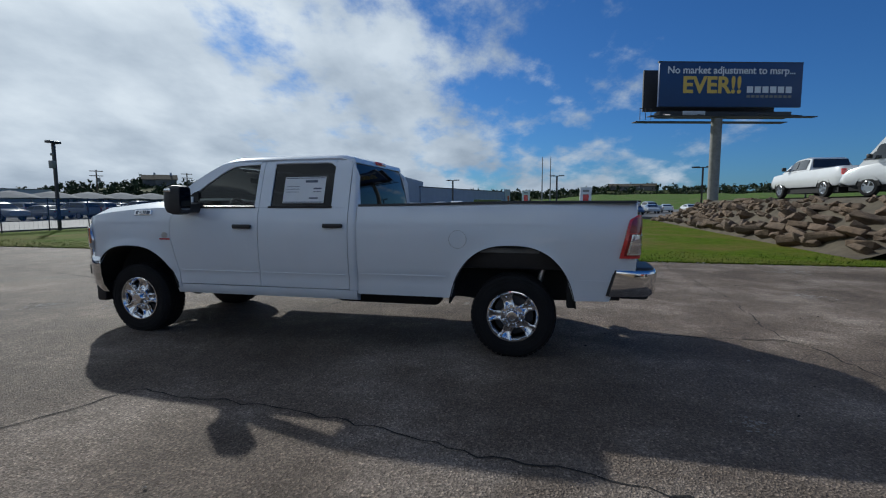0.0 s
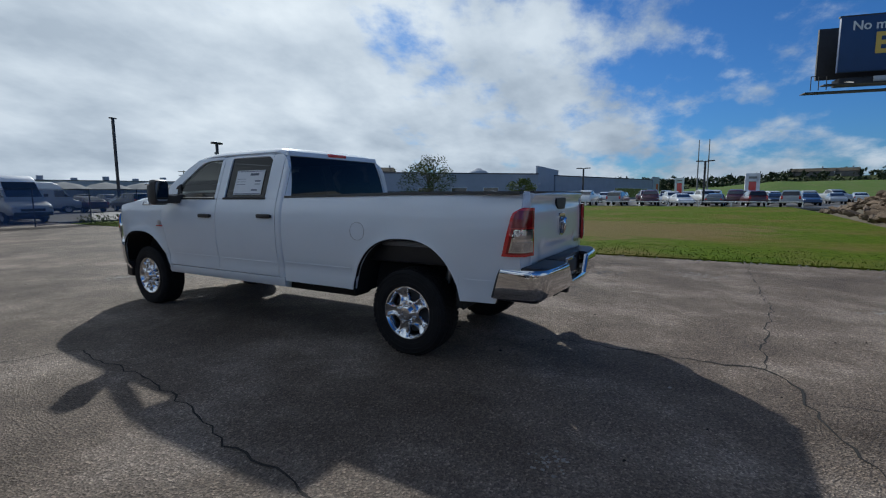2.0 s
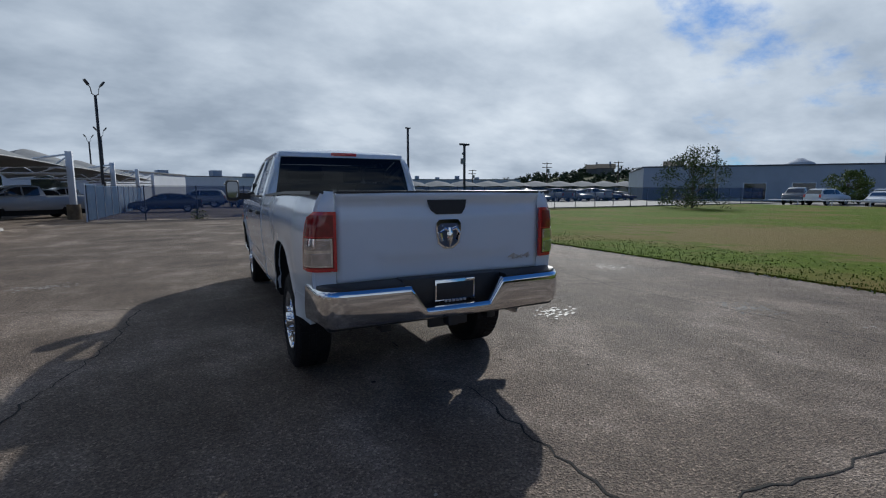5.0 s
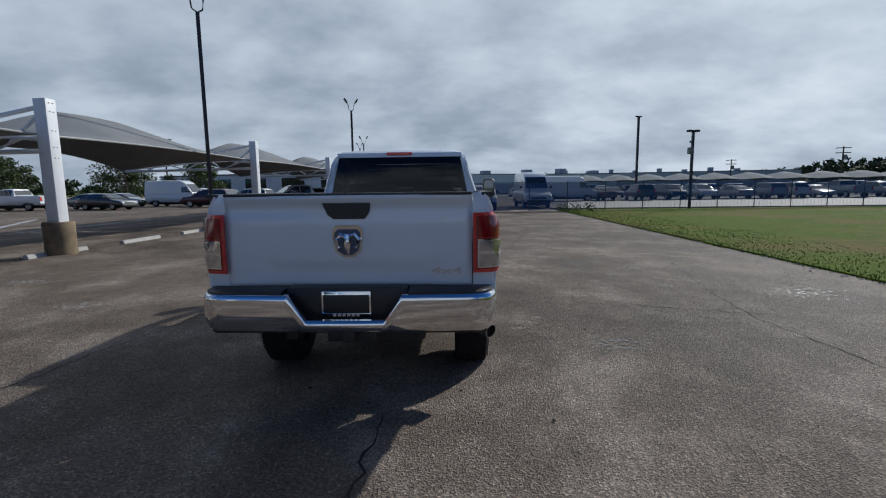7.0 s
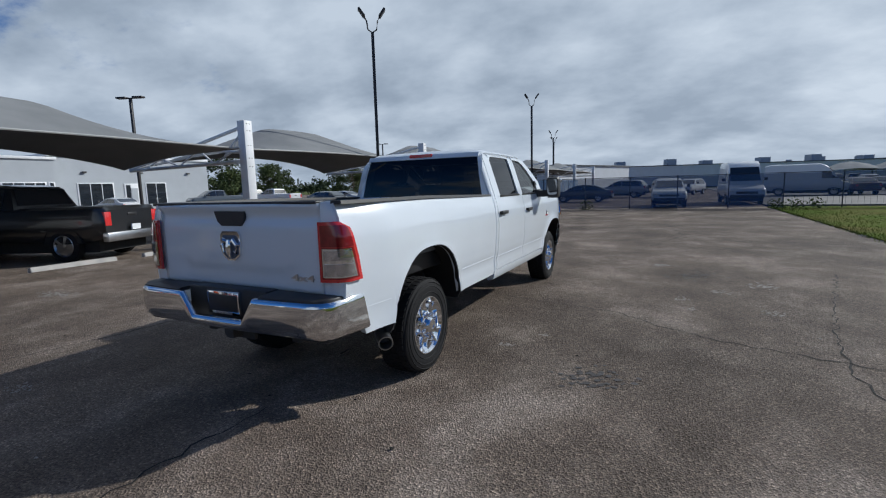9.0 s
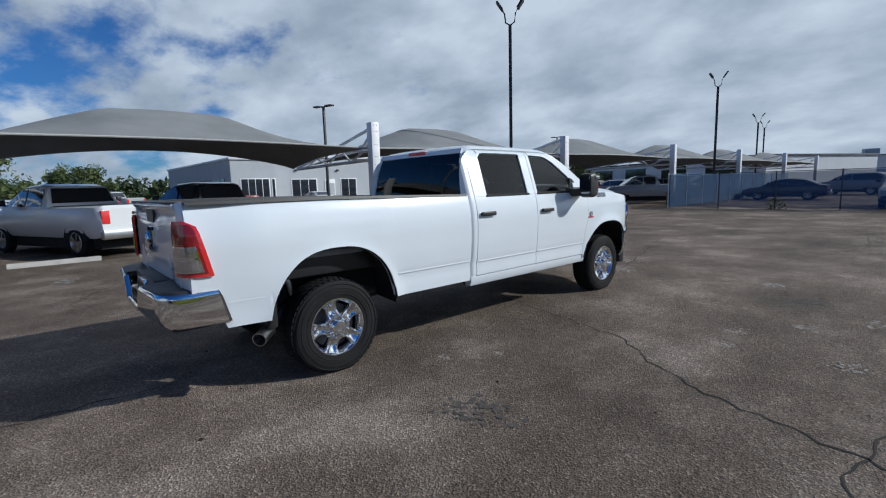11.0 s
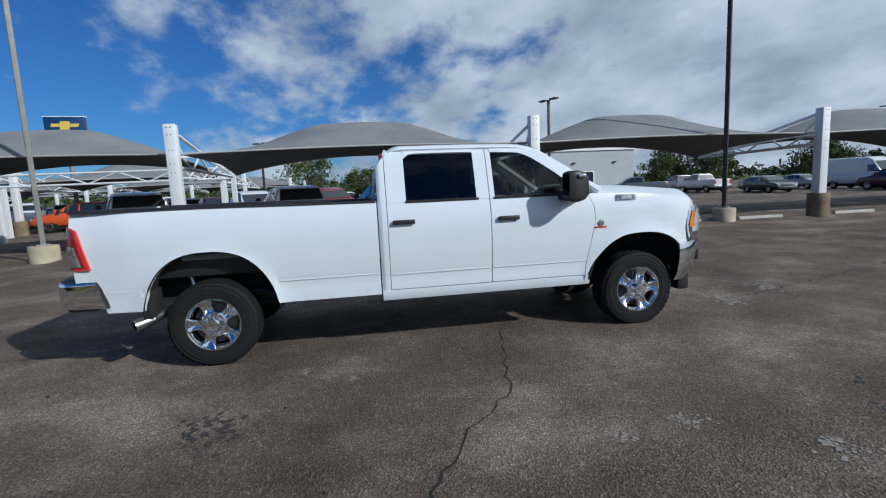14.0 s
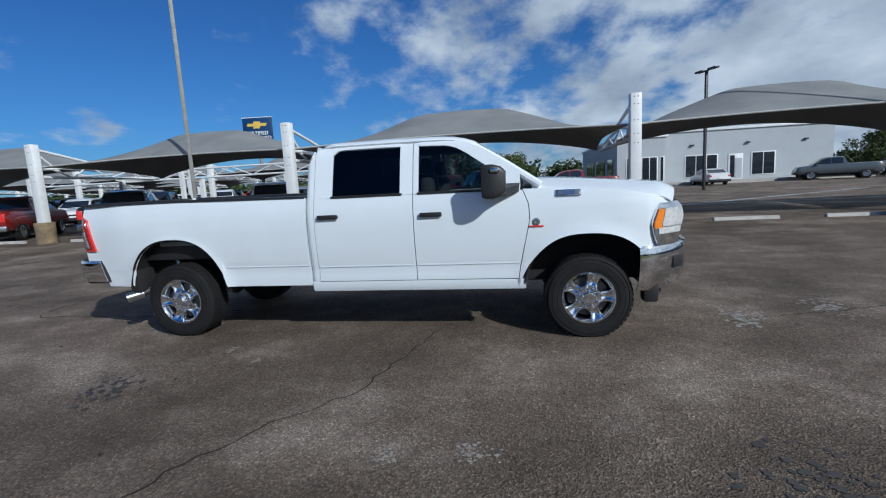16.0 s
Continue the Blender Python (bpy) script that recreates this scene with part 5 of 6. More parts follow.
# bare white lattice beams that tie the second row together
for y in (-6.6, -17.4):
    t = thing("lattice_beam", "long white lattice beam between canopy posts", "beam", group="lattice beams")
    for z in (2.62, 3.02):
        part("chord", tube(bmesh.new(), [(-22.5, y + 0.4, z), (-16.2, y + 0.4, z - 0.1)], 0.05, 8), M["steel_white"], t)
    for k in range(6):
        part("web_bar", tube(bmesh.new(), [(-22.4 + k, y + 0.4, 2.62 if k % 2 else 3.0), (-21.4 + k, y + 0.4, 3.0 if k % 2 else 2.62)], 0.035, 8), M["steel_white"], t)
    part("beam_post", boxed(-22.6, -22.35, y + 0.28, y + 0.52, 0, 2.7), M["steel_white"], t)
    part("beam_post", boxed(-16.3, -16.1, y + 0.30, y + 0.50, 0, 2.6), M["steel_white"], t)

for y0, y1 in ((-25.5, -15.2), (-14.6, -4.6)):
    t = thing("lattice_beam", "long white lattice beam between canopy posts", "beam", group="lattice beams")
    n = 8
    d = (y1 - y0) / n
    for z in (2.50, 3.0):
        part("chord", tube(bmesh.new(), [(-18.4, y0, z), (-18.4, y1, z)], 0.05, 8), M["steel_white"], t)
    for k in range(n):
        part("web_bar", tube(bmesh.new(), [(-18.4, y0 + k * d, 2.50 if k % 2 else 3.0), (-18.4, y0 + (k + 1) * d, 3.0 if k % 2 else 2.50)], 0.035, 8), M["steel_white"], t)
    for y in (y0, y1):
        part("beam_post", boxed(-18.5, -18.3, y - 0.1, y + 0.1, 0, 3.0), M["steel_white"], t)

# wheel stops
stop = None
for k, (y, l) in enumerate([(-22.5, 1.7), (-19.5, 1.7), (-16.6, 1.7), (-12.6, 1.7), (-9.9, 1.7), (-6.1, 1.7), (-1.6, 1.7), (2.15, 1.7), (4.45, 1.7), (6.95, 1.8), (9.9, 1.7), (12.7, 1.6), (15.2, 1.7), (19.0, 1.7)]):
    x = -9.15 + 0.027 * (y - 7) - (0.1 if y < 0 else 0)
    if stop is None:
        bm = bmesh.new()
        loft(bm, [[(-0.085, yy, 0), (0.085, yy, 0), (0.055, yy, 0.125), (-0.055, yy, 0.125)] for yy in (-0.85, 0.85)])
        bmesh.ops.recalc_face_normals(bm, faces=bm.faces)
        bmesh.ops.bevel(bm, geom=list(bm.edges), offset=0.012, segments=2, affect="EDGES")
        stop = solid("wheel_stop", bm, M["concrete"], "pale concrete wheel stop on the asphalt", "wheel stop", group="wheel stops")
        stop.matrix_basis = pose(x, y, 0, 0, 0, -2)
    else:
        copy_thing(stop, pose(x, y, 0, 0, 0, -2 + (k % 3) * 2))


# ---- lamp posts ----
def lamp_post(x, y, h, kind="y", base=True, mat="pole_dark", r=0.075, turn=0.0, box_at=0.0):
    t = thing("lamp_post", "tall dark lot light pole" + (" on a round concrete base" if base else " with flat heads"), "lamp post", (x, y, 0), turn, "lot light poles")
    if base:
        bm = bmesh.new()
        loft(bm, [[(rr * math.cos(a), rr * math.sin(a), z) for a in [2 * math.pi * k / 24 for k in range(24)]] for rr, z in ((0.36, 0), (0.36, 0.44), (0.34, 0.48))])
        part("concrete_base", bm, M["tan_base"], t, "round tan concrete base")
        part("base_plate", boxed(-0.16, 0.16, -0.16, 0.16, 0.46, 0.52, 0.01), M["pole_grey"], t)
    part("pole", boxed(-r, r, -r, r, 0.0 if not base else 0.5, h, 0.01), M[mat], t)
    if kind == "y":
        for s in (-1, 1):
            part("arm", tube(bmesh.new(), [(0, 0, h), (0.18 * s, 0, h + 0.12), (0.22 * s, 0, h + 0.45), (0.30 * s, 0, h + 0.60)], 0.03, 8), M[mat], t)
            bm = boxed(-0.20, 0.20, -0.17, 0.17, -0.05, 0.05, 0.03)
            o = part("lamp_head", bm, M[mat], t)
            o.matrix_local = Matrix.Translation((0.42 * s, 0, h + 0.78)) @ pose(0, 0, 0, 0, -55 * s, 0)
    elif kind == "t":
        part("arm", boxed(-0.55, 0.55, -0.04, 0.04, h - 0.04, h + 0.04, 0.01), M[mat], t)
        for s in (-1, 1):
            part("lamp_head", boxed(min(s * 0.25, s * 0.95), max(s * 0.25, s * 0.95), -0.19, 0.19, h - 0.02, h + 0.10, 0.03), M[mat], t)
    elif kind == "box":
        for s in (-1, 1):
            part("lamp_head", boxed(min(s * 0.08, s * 0.38), max(s * 0.08, s * 0.38), -0.16, 0.16, h - 0.12, h + 0.02, 0.03), M[mat], t)
    if box_at:
        part("control_box", boxed(-0.28, -0.06, -0.12, 0.12, box_at, box_at + 0.42, 0.02), M["pole_grey"], t)
        part("small_camera", boxed(-0.2, -0.06, -0.06, 0.06, box_at + 0.7, box_at + 0.85, 0.02), M["pole_grey"], t)
    return t


lamp_post(-8.75, 13.6, 8.0, "y", True, "pole_dark", 0.062, 35)
lamp_post(-9.25, -7.5, 10.2, "y", True, "pole_grey", 0.062, 35)
lamp_post(-7.6, 33.3, 7.6, "y", False, "pole_dark", 0.07, 25)
lamp_post(-10.8, 53.9, 7.0, "y", False, "pole_dark", 0.07, 20)
lamp_post(-30.0, 16.1, 8.0, "t", False, "pole_dark", 0.08, 20)
lamp_post(-42.0, 64.0, 9.0, "t", False, "pole_dark", 0.09, 20)
lamp_post(-48.0, -9.0, 7.2, "t", False, "pole_dark", 0.09, 60)
lamp_post(22.4, 54.0, 9.8, "box", False, "pole_dark", 0.11, 20)
lamp_post(15.7, 26.75, 5.0, "box", False, "pole_dark", 0.07, 10, 3.5)
lamp_post(60.5, 13.1, 4.8, "t", False, "pole_dark", 0.09, 80)
lamp_post(58.5, -1.3, 5.1, "t", False, "pole_dark", 0.10, 80)
lamp_post(44.0, -14.6, 4.9, "t", False, "pole_dark", 0.08, 70)
lamp_post(60.0, 36.5, 6.0, "y", False, "pole_grey", 0.09, 50)
lamp_post(52.0, -27.0, 3.2, "t", False, "pole_dark", 0.08, 70)
lamp_post(-15.0, 72.0, 8.0, "y", False, "pole_dark", 0.08, 20)


# ---- parked vehicles ----
VP = {n: paint("vehicle_" + n, c) for n, c in dict(white=(0.70, 0.71, 0.72), black=(0.012, 0.013, 0.015), silver=(0.34, 0.36, 0.38), grey=(0.10, 0.115, 0.125), red=(0.20, 0.012, 0.012), dark_red=(0.075, 0.012, 0.014), orange=(0.62, 0.10, 0.02), blue=(0.03, 0.06, 0.14)).items()}
SHAPE = dict(
    pickup=dict(l=5.85, w=1.0, sill=0.50, wb=3.7, wr=0.40, top=[(-2.92, 1.24), (-2.85, 1.32), (-0.55, 1.30), (-0.5, 1.30), (1.35, 1.28), (1.6, 1.26), (2.6, 1.18), (2.82, 1.02), (2.92, 0.80)], roof=[(-0.62, 1.30), (-0.42, 1.86), (0.0, 1.92), (0.75, 1.88), (1.05, 1.78), (1.75, 1.26)], pill=(0.05, 0.42, 0.50), bed=True),
    suv=dict(l=4.85, w=0.95, sill=0.42, wb=2.85, wr=0.37, top=[(-2.42, 0.95), (-2.38, 1.10), (-2.2, 1.14), (1.0, 1.12), (1.3, 1.10), (2.1, 0.98), (2.34, 0.84), (2.42, 0.66)], roof=[(-2.32, 1.10), (-1.95, 1.66), (-1.6, 1.73), (0.0, 1.72), (0.35, 1.64), (1.25, 1.10)], pill=(-1.2, -0.25, -0.17), bed=False),
    sedan=dict(l=4.8, w=0.92, sill=0.32, wb=2.8, wr=0.33, top=[(-2.4, 0.80), (-2.36, 0.98), (-1.6, 1.02), (1.0, 0.96), (1.9, 0.84), (2.3, 0.72), (2.4, 0.55)], roof=[(-1.95, 1.0), (-1.1, 1.38), (-0.3, 1.45), (0.3, 1.40), (1.25, 0.95)], pill=(-1.0, -0.2, -0.12), bed=False),
    van=dict(l=6.0, w=1.0, sill=0.45, wb=3.7, wr=0.36, top=[(-3.0, 1.0), (-2.97, 1.30), (1.6, 1.30), (2.2, 1.22), (2.75, 1.02), (2.95, 0.85), (3.0, 0.6)], roof=[(-2.98, 1.28), (-2.90, 2.55), (-2.5, 2.66), (0.9, 2.64), (1.35, 2.42), (2.25, 1.24)], pill=(0.85, 0.95, 1.0), bed=False),
)


def wheel_mesh(R, made={}):
    """A whole wheel in one mesh, for vehicles far off."""
    if R not in made:
        bm = bmesh.new()
        spin_x(bm, [(-0.11, 0.0), (-0.11, R * 0.9), (-0.08, R), (0.08, R), (0.11, R * 0.92), (0.118, R * 0.66), (0.09, R * 0.6), (0.10, 0.0)], 20)
        for f in bm.faces:
            f.material_index = 1 if f.calc_center_median().x > 0.08 and f.calc_center_median().yz.length < R * 0.66 else 0
        made[R] = as_mesh("wheel", bm, M["tyre"])
        made[R].materials.append(M["satin"])
    return made[R]


def vehicle(kind, colour, x, y, az, z=0.0, far=False, made={}):
    """A parked vehicle whose nose points to the compass angle az, in degrees clockwise from +y."""
    m = pose(x, y, z, 0, 0, -az)
    if (kind, colour, far) in made:
        return copy_thing(made[kind, colour, far], m)
    S = SHAPE[kind]
    words = {"pickup": "pickup truck", "suv": "sport utility vehicle", "sedan": "sedan car", "van": "high-roof cargo van"}[kind]
    T = thing(kind if kind != "suv" else "suv", f"{colour.replace('_', ' ')} {words} parked on the asphalt lot", kind if kind != "suv" else "car", group="parked vehicles")
    T.matrix_basis = m
    w, sill = S["w"], S["sill"]
    ys = [p[0] for p in S["top"]]
    zt = [p[1] for p in S["top"]]
    bm = bmesh.new()
    rings = []
    for yy in sorted(set(ys + np.linspace(ys[0], ys[-1], 18).round(3).tolist())):
        h = float(np.interp(yy, ys, zt))
        e = max(0, (abs(yy) - S["l"] / 2 + 0.35) / 0.35)
        ww = w * (1 - 0.10 * e ** 2)
        b = sill + 0.08 * e
        b = min(b, h - 0.15)
        rings.append([(sx * ww * f, yy, b + (h - b) * g) for sx, f, g in ((-1, 0.90, 0.0), (-1, 0.97, 0.12), (-1, 1.0, 0.45), (-1, 0.985, 0.75), (-1, 0.93, 0.95), (-1, 0.86, 1.0), (1, 0.86, 1.0), (1, 0.93, 0.95), (1, 0.985, 0.75), (1, 1.0, 0.45), (1, 0.97, 0.12), (1, 0.90, 0.0))])
    loft(bm, rings)
    bmesh.ops.recalc_face_normals(bm, faces=bm.faces)
    part("body", bm, VP[colour], T, "", 40)
    # cabin
    bm = bmesh.new()
    rings = []
    for yy, h in S["roof"]:
        base = float(np.interp(yy, ys, zt)) - 0.03
        h = max(h, base + 0.02)
        lean = 0.20 if kind != "van" else 0.10
        t = min(1, (h - base) / 0.5)
        rings.append([(-w * 0.93, yy, base), (-w * (0.93 - lean * t), yy, h - 0.05 * t), (-w * (0.80 - lean * t), yy, h), (w * (0.80 - lean * t), yy, h), (w * (0.93 - lean * t), yy, h - 0.05 * t), (w * 0.93, yy, base)])
    loft(bm, rings)
    bmesh.ops.recalc_face_normals(bm, faces=bm.faces)
    part("cabin", bm, VP[colour], T, "", 40)

    def roof_at(yy):
        return float(np.interp(yy, [p[0] for p in S["roof"]], [p[1] for p in S["roof"]]))
    belt = float(np.interp(0, ys, zt)) + 0.03
    lean = 0.20 if kind != "van" else 0.10
    r0, r1 = S["roof"][0][0], S["roof"][-1][0]
    if kind == "van":
        spans = [(1.0, r1 - 0.12)]
        belt = 1.42
    else:
        spans = [(r0 + 0.30, S["pill"][1]), (S["pill"][2], r1 - 0.10)]
    for s in (-1, 1):
        for a, b in spans:
            bm = bmesh.new()
            rows = []
            for yy in np.linspace(a, b, 7):
                top = max(belt + 0.01, min(roof_at(yy) - 0.10, 1.98 if kind == "van" else 9))
                H = max(roof_at(yy) - (belt - 0.06), 0.3)
                row = []
                for zz in (belt, top):
                    t = (zz - (belt - 0.06)) / H
                    row.append((s * (w * (0.93 - lean * min(1, t)) + 0.012), yy, zz))
                rows.append(row)
            loft(bm, rows, closed=False)
            fatten(part("side_window", bm, M["win"], T), 0.012, 0)
        for yy in (-S["wb"] / 2, S["wb"] / 2):
            wl = new("wheel", wheel_mesh(S["wr"])) if far else new("wheel")
            wl.parent = T
            wl.matrix_basis = Matrix.Translation((s * (w - 0.13), yy, S["wr"])) @ pose(0, 0, 0, 0, 0, 0 if s > 0 else 180)
            R = S["wr"]
            if far:
                continue
            bm = bmesh.new()
            spin_x(bm, [(-0.11, 0.0), (-0.11, R * 0.9), (-0.08, R), (0.08, R), (0.11, R * 0.92), (0.118, R * 0.66)], 28)
            part("tyre", bm, M["tyre"], wl)
            bm = bmesh.new()
            spin_x(bm, [(0.112, R * 0.66), (0.12, R * 0.62), (0.085, R * 0.55), (0.085, R * 0.16), (0.105, R * 0.14), (0.11, 0.0)], 20)
            for k in range(5):
                a = 2 * math.pi * k / 5
                vs = [(0.112, R * r * math.cos(a + d), R * r * math.sin(a + d)) for r, d in ((0.15, -0.5), (0.60, -0.16), (0.60, 0.16), (0.15, 0.5))]
                bm.faces.new([bm.verts.new(v) for v in vs])
            part("rim", bm, M["satin"], wl)
            bm = bmesh.new()
            spin_x(bm, [(0.0, 0.0), (0.0, R * 1.22), (0.02, R * 1.25), (-0.2, R * 1.25)], 28, (s * 0, 0, 0))
            for v in bm.verts:
                v.co = (v.co.x * s + s * (w * 0.995 - 0.02), v.co.y + yy, max(v.co.z + R * 1.02, sill - 0.05))
            part("wheel_arch", bm, M["well"], T)
        tz = 0.95 if kind != "sedan" else 0.78
        xs = sorted((s * w * 0.70, s * w * 0.90))
        zz0 = {"pickup": 0.86, "suv": 0.82, "sedan": 0.72, "van": 0.85}[kind]
        part("tail_light", boxed(xs[0], xs[1], ys[0] - 0.012, ys[0] + 0.10, zz0, zz0 + (0.34 if kind != "sedan" else 0.16), 0.02), M["redbright"], T, "red tail light")
        part("headlight", boxed(xs[0], xs[1], ys[-1] - 0.30, ys[-1] - 0.04, zz0 - 0.12, zz0 + 0.06, 0.03), M["silverlens"], T, "clear headlight")
        if far:
            continue
        part("wing_mirror", boxed(*sorted((s * (w + 0.02), s * (w + 0.20))), S["roof"][-1][0] - 0.55, S["roof"][-1][0] - 0.42, belt + 0.02, belt + 0.20, 0.03), M["black"], T)
    # front and rear glass, on the slanted ends of the cabin
    for (a, b), inset in (((S["roof"][0], S["roof"][1]), 0.0), ((S["roof"][-1], S["roof"][-2]), 0.0)):
        bm = bmesh.new()
        out = -0.014 if a[0] < b[0] else 0.014
        rows = []
        for t in (0.16, 0.86):
            yy, h = a[0] + (b[0] - a[0]) * t, a[1] + (b[1] - a[1]) * t
            hw = w * (0.80 - lean * 0.55 * t)
            if kind == "van" and a[0] < 0:
                h = 1.45 + 0.7 * t
            rows.append([(-hw, yy + out, h + 0.012), (hw, yy + out, h + 0.012)])
        loft(bm, rows, closed=False)
        fatten(part("windscreen" if out > 0 else "rear_window", bm, M["win"], T), 0.012, 0)
    if far:
        made[kind, colour, far] = T
        return T
    part("rear_bumper", boxed(-w * 0.93, w * 0.93, ys[0] - 0.08, ys[0] + 0.08, sill - 0.02, sill + 0.20, 0.03), M["satin" if kind == "pickup" else "black"], T)
    part("front_bumper", boxed(-w * 0.88, w * 0.88, ys[-1] - 0.18, ys[-1] + 0.03, sill - 0.04, sill + 0.18, 0.05), M["black"], T)
    part("grille", boxed(-w * 0.55, w * 0.55, ys[-1] - 0.20, ys[-1] - 0.005, sill + 0.20, sill + 0.36, 0.02), M["black"], T)
    part("plate_mark", boxed(-0.15, 0.15, ys[0] - 0.09, ys[0] - 0.06, sill + 0.22, sill + 0.36), M["paper"], T)
    part("underbody", boxed(-w * 0.8, w * 0.8, ys[0] + 0.3, ys[-1] - 0.3, 0.22, sill + 0.05), M["well"], T)
    if S["bed"]:
        part("bed_opening", boxed(-w * 0.80, w * 0.80, -2.80, -0.66, 1.28, 1.326), M["black"], T)
        part("tailgate_handle", boxed(-0.16, 0.16, ys[0] - 0.014, ys[0] + 0.05, 1.08, 1.15, 0.01), M["black"], T)
    made[kind, colour, far] = T
    return T


# stalls under the near canopy, tails towards the open lot
for k, c, x, y, a in (("pickup", "black", -12.45, 2.67, -112), ("pickup", "white", -12.6, -6.4, -118), ("pickup", "black", -12.4, -13.2, -118), ("pickup", "white", -12.7, -1.0, -114), ("pickup", "red", -12.6, -19.4, -118), ("pickup", "white", -13.4, -24.0, -118), ("pickup", "silver", -10.9, 30.6, -128),
                      ("pickup", "white", -12.0, 45.0, -125), ("suv", "silver", -13.0, 37.0, -125),
                      # second line of stalls
                      ("suv", "orange", -26.6, -15.6, 176), ("pickup", "red", -20.5, -0.6, 66), ("pickup", "white", -21.4, -4.6, 62), ("suv", "silver", -20.0, -9.0, 62), ("pickup", "black", -22.0, -20.0, 60), ("suv", "white", -21.0, -25.0, 60), ("pickup", "silver", -22.5, -31.0, 60),
                      # by the showroom
                      ("sedan", "white", -40.5, 20.2, -90), ("pickup", "grey", -40.6, 30.3, 198), ("pickup", "white", -38.2, 36.2, -88), ("pickup", "silver", -43.8, 38.0, -88), ("van", "white", -28.5, 44.0, 92), ("sedan", "grey", -33.0, 38.6, 95), ("sedan", "black", -30.0, 36.0, 100), ("suv", "dark_red", -23.5, 40.8, -90), ("suv", "dark_red", -26.5, 48.2, -90), ("suv", "silver", -20.3, 43.0, -80), ("suv", "white", -24.5, 52.0, -90), ("pickup", "white", -31.0, 53.0, -90), ("suv", "grey", -19.5, 56.0, -90), ("sedan", "silver", -34.6, 44.4, 92),
                      # behind the screened fence
                      ("suv", "white", 2.3, 29.0, 178), ("van", "white", 6.4, 32.6, 178), ("sedan", "black", -4.4, 37.2, -92), ("suv", "silver", -2.3, 47.5, -80), ("suv", "blue", 1.6, 47.0, 170), ("suv", "white", 4.0, 55.0, 200), ("van", "white", 12.6, 46.6, 100)):
    vehicle(k, c, x, y, a)
kinds = ["suv", "sedan", "pickup", "suv", "sedan", "pickup"]
hues = ["white", "silver", "black", "grey", "white", "blue", "dark_red", "white", "silver", "white"]
# rows behind the fence
for row, (y0, x0, x1) in enumerate(((45.0, 16, 62), (58.0, 12, 70), (72.0, 10, 76), (88, 14, 80))):
    x = x0
    while x < x1:
        vehicle(rng.choice(kinds), rng.choice(hues), x, y0 + 0.10 * x + rng.uniform(-0.6, 0.6), rng.choice((0, 180)) + rng.uniform(-6, 6), 0.0, True)
        x += rng.uniform(2.9, 4.6) * (1 + 0.2 * row)
# far lot to the east
for x0, ya, yb in ((57.5, -9.5, 27.0), (64.0, -12.0, 24), (73.0, -16, 22), (82, -24, 18)):
    y = ya
    while y < yb:
        vehicle(rng.choice(kinds), rng.choice(hues), x0 + rng.uniform(-0.7, 0.7), y, rng.choice((90, 270, 250)) + rng.uniform(-8, 8), -0.05, True)
        y += rng.uniform(2.9, 4.2)
# packed stock to the south-west
for x0 in (-28.5, -33.5, -43.0, -48, -57.5, -62.0, -72.0):
    y = -46.0 + rng.uniform(0, 3)
    while y < (-3.0 if x0 > -40 else 4.0):
        if not (x0 == -28.5 and -21 < y < -10):
            vehicle(rng.choice(kinds), rng.choice(hues), x0, y, rng.choice((62, -118)) + rng.uniform(-4, 4), 0.0, True)
        y += rng.uniform(3.1, 5.6)

# ---- screened fence ----
FY = lambda x: 25.55 + 0.072 * x
fence = thing("screened_fence", "chain-link fence with blue privacy screen", "fence", kind="structure")
xs = np.arange(-7.0, 60.5, 2.45)
for i, x in enumerate(xs):
    part("fence_post", tube(bmesh.new(), [(x, FY(x), 0), (x, FY(x), 1.86)], 0.03, 8), M["pole_dark"], fence)
    if i + 1 < len(xs):
        x2 = xs[i + 1]
        full = x < 6.8
        for z in (1.82,) if full else (1.82, 0.62):
            part("fence_rail", tube(bmesh.new(), [(x, FY(x), z), (x2, FY(x2), z)], 0.018, 6), M["pole_dark"], fence)
        bm = bmesh.new()
        z0 = 0.06 if full else 0.60
        loft(bm, [[(x + (x2 - x) * t, FY(x + (x2 - x) * t) - 0.04 + 0.02 * math.sin(t * 9 + i), z) for z in (z0 + 0.03 * math.sin(t * 5 + i), 1.0, 1.80 - 0.02 * math.sin(3 * t))] for t in np.linspace(0, 1, 8)], closed=False)
        part("screen_panel", bm, M["screen"], fence, "blue woven privacy screen")
        if not full:
            bm = bmesh.new()
            for k in range(10):
                xx = x + (x2 - x) * (k + 0.5) / 10
                tube(bm, [(xx, FY(xx), 0.03), (xx, FY(xx), 0.62)], 0.006, 4)
            part("lower_wires", bm, M["pole_grey"], fence)
side_fence = thing("side_fence", "pale blue screened fence running beside the canopies", "fence", kind="structure")
for i in range(10):
    y = 25.0 + i * 2.45
    part("fence_post", tube(bmesh.new(), [(-7.05, y, 0), (-7.05, y, 1.95)], 0.035, 8), M["steel_white"], side_fence)
    bm = bmesh.new()
    loft(bm, [[(-7.05 + 0.02 * math.sin(6 * t), y + 2.45 * t, z) for z in (0.05, 1.0, 1.9)] for t in np.linspace(0, 1, 6)], closed=False)
    part("screen_panel", bm, M["screen_pale"], side_fence)
bm = bmesh.new()
box(bm, 7.5, 64, 29.5, 100, -0.30, 0.02)
solid("back_lot", bm, M["far_lot"], "pale concrete storage lot behind the fence", "pavement", kind="structure")
bm = bmesh.new()
box(bm, 53, 130, -40, 29, -0.28, -0.06)
solid("east_lot", bm, M["far_lot"], "grey asphalt lot of a far dealership", "pavement", kind="structure")
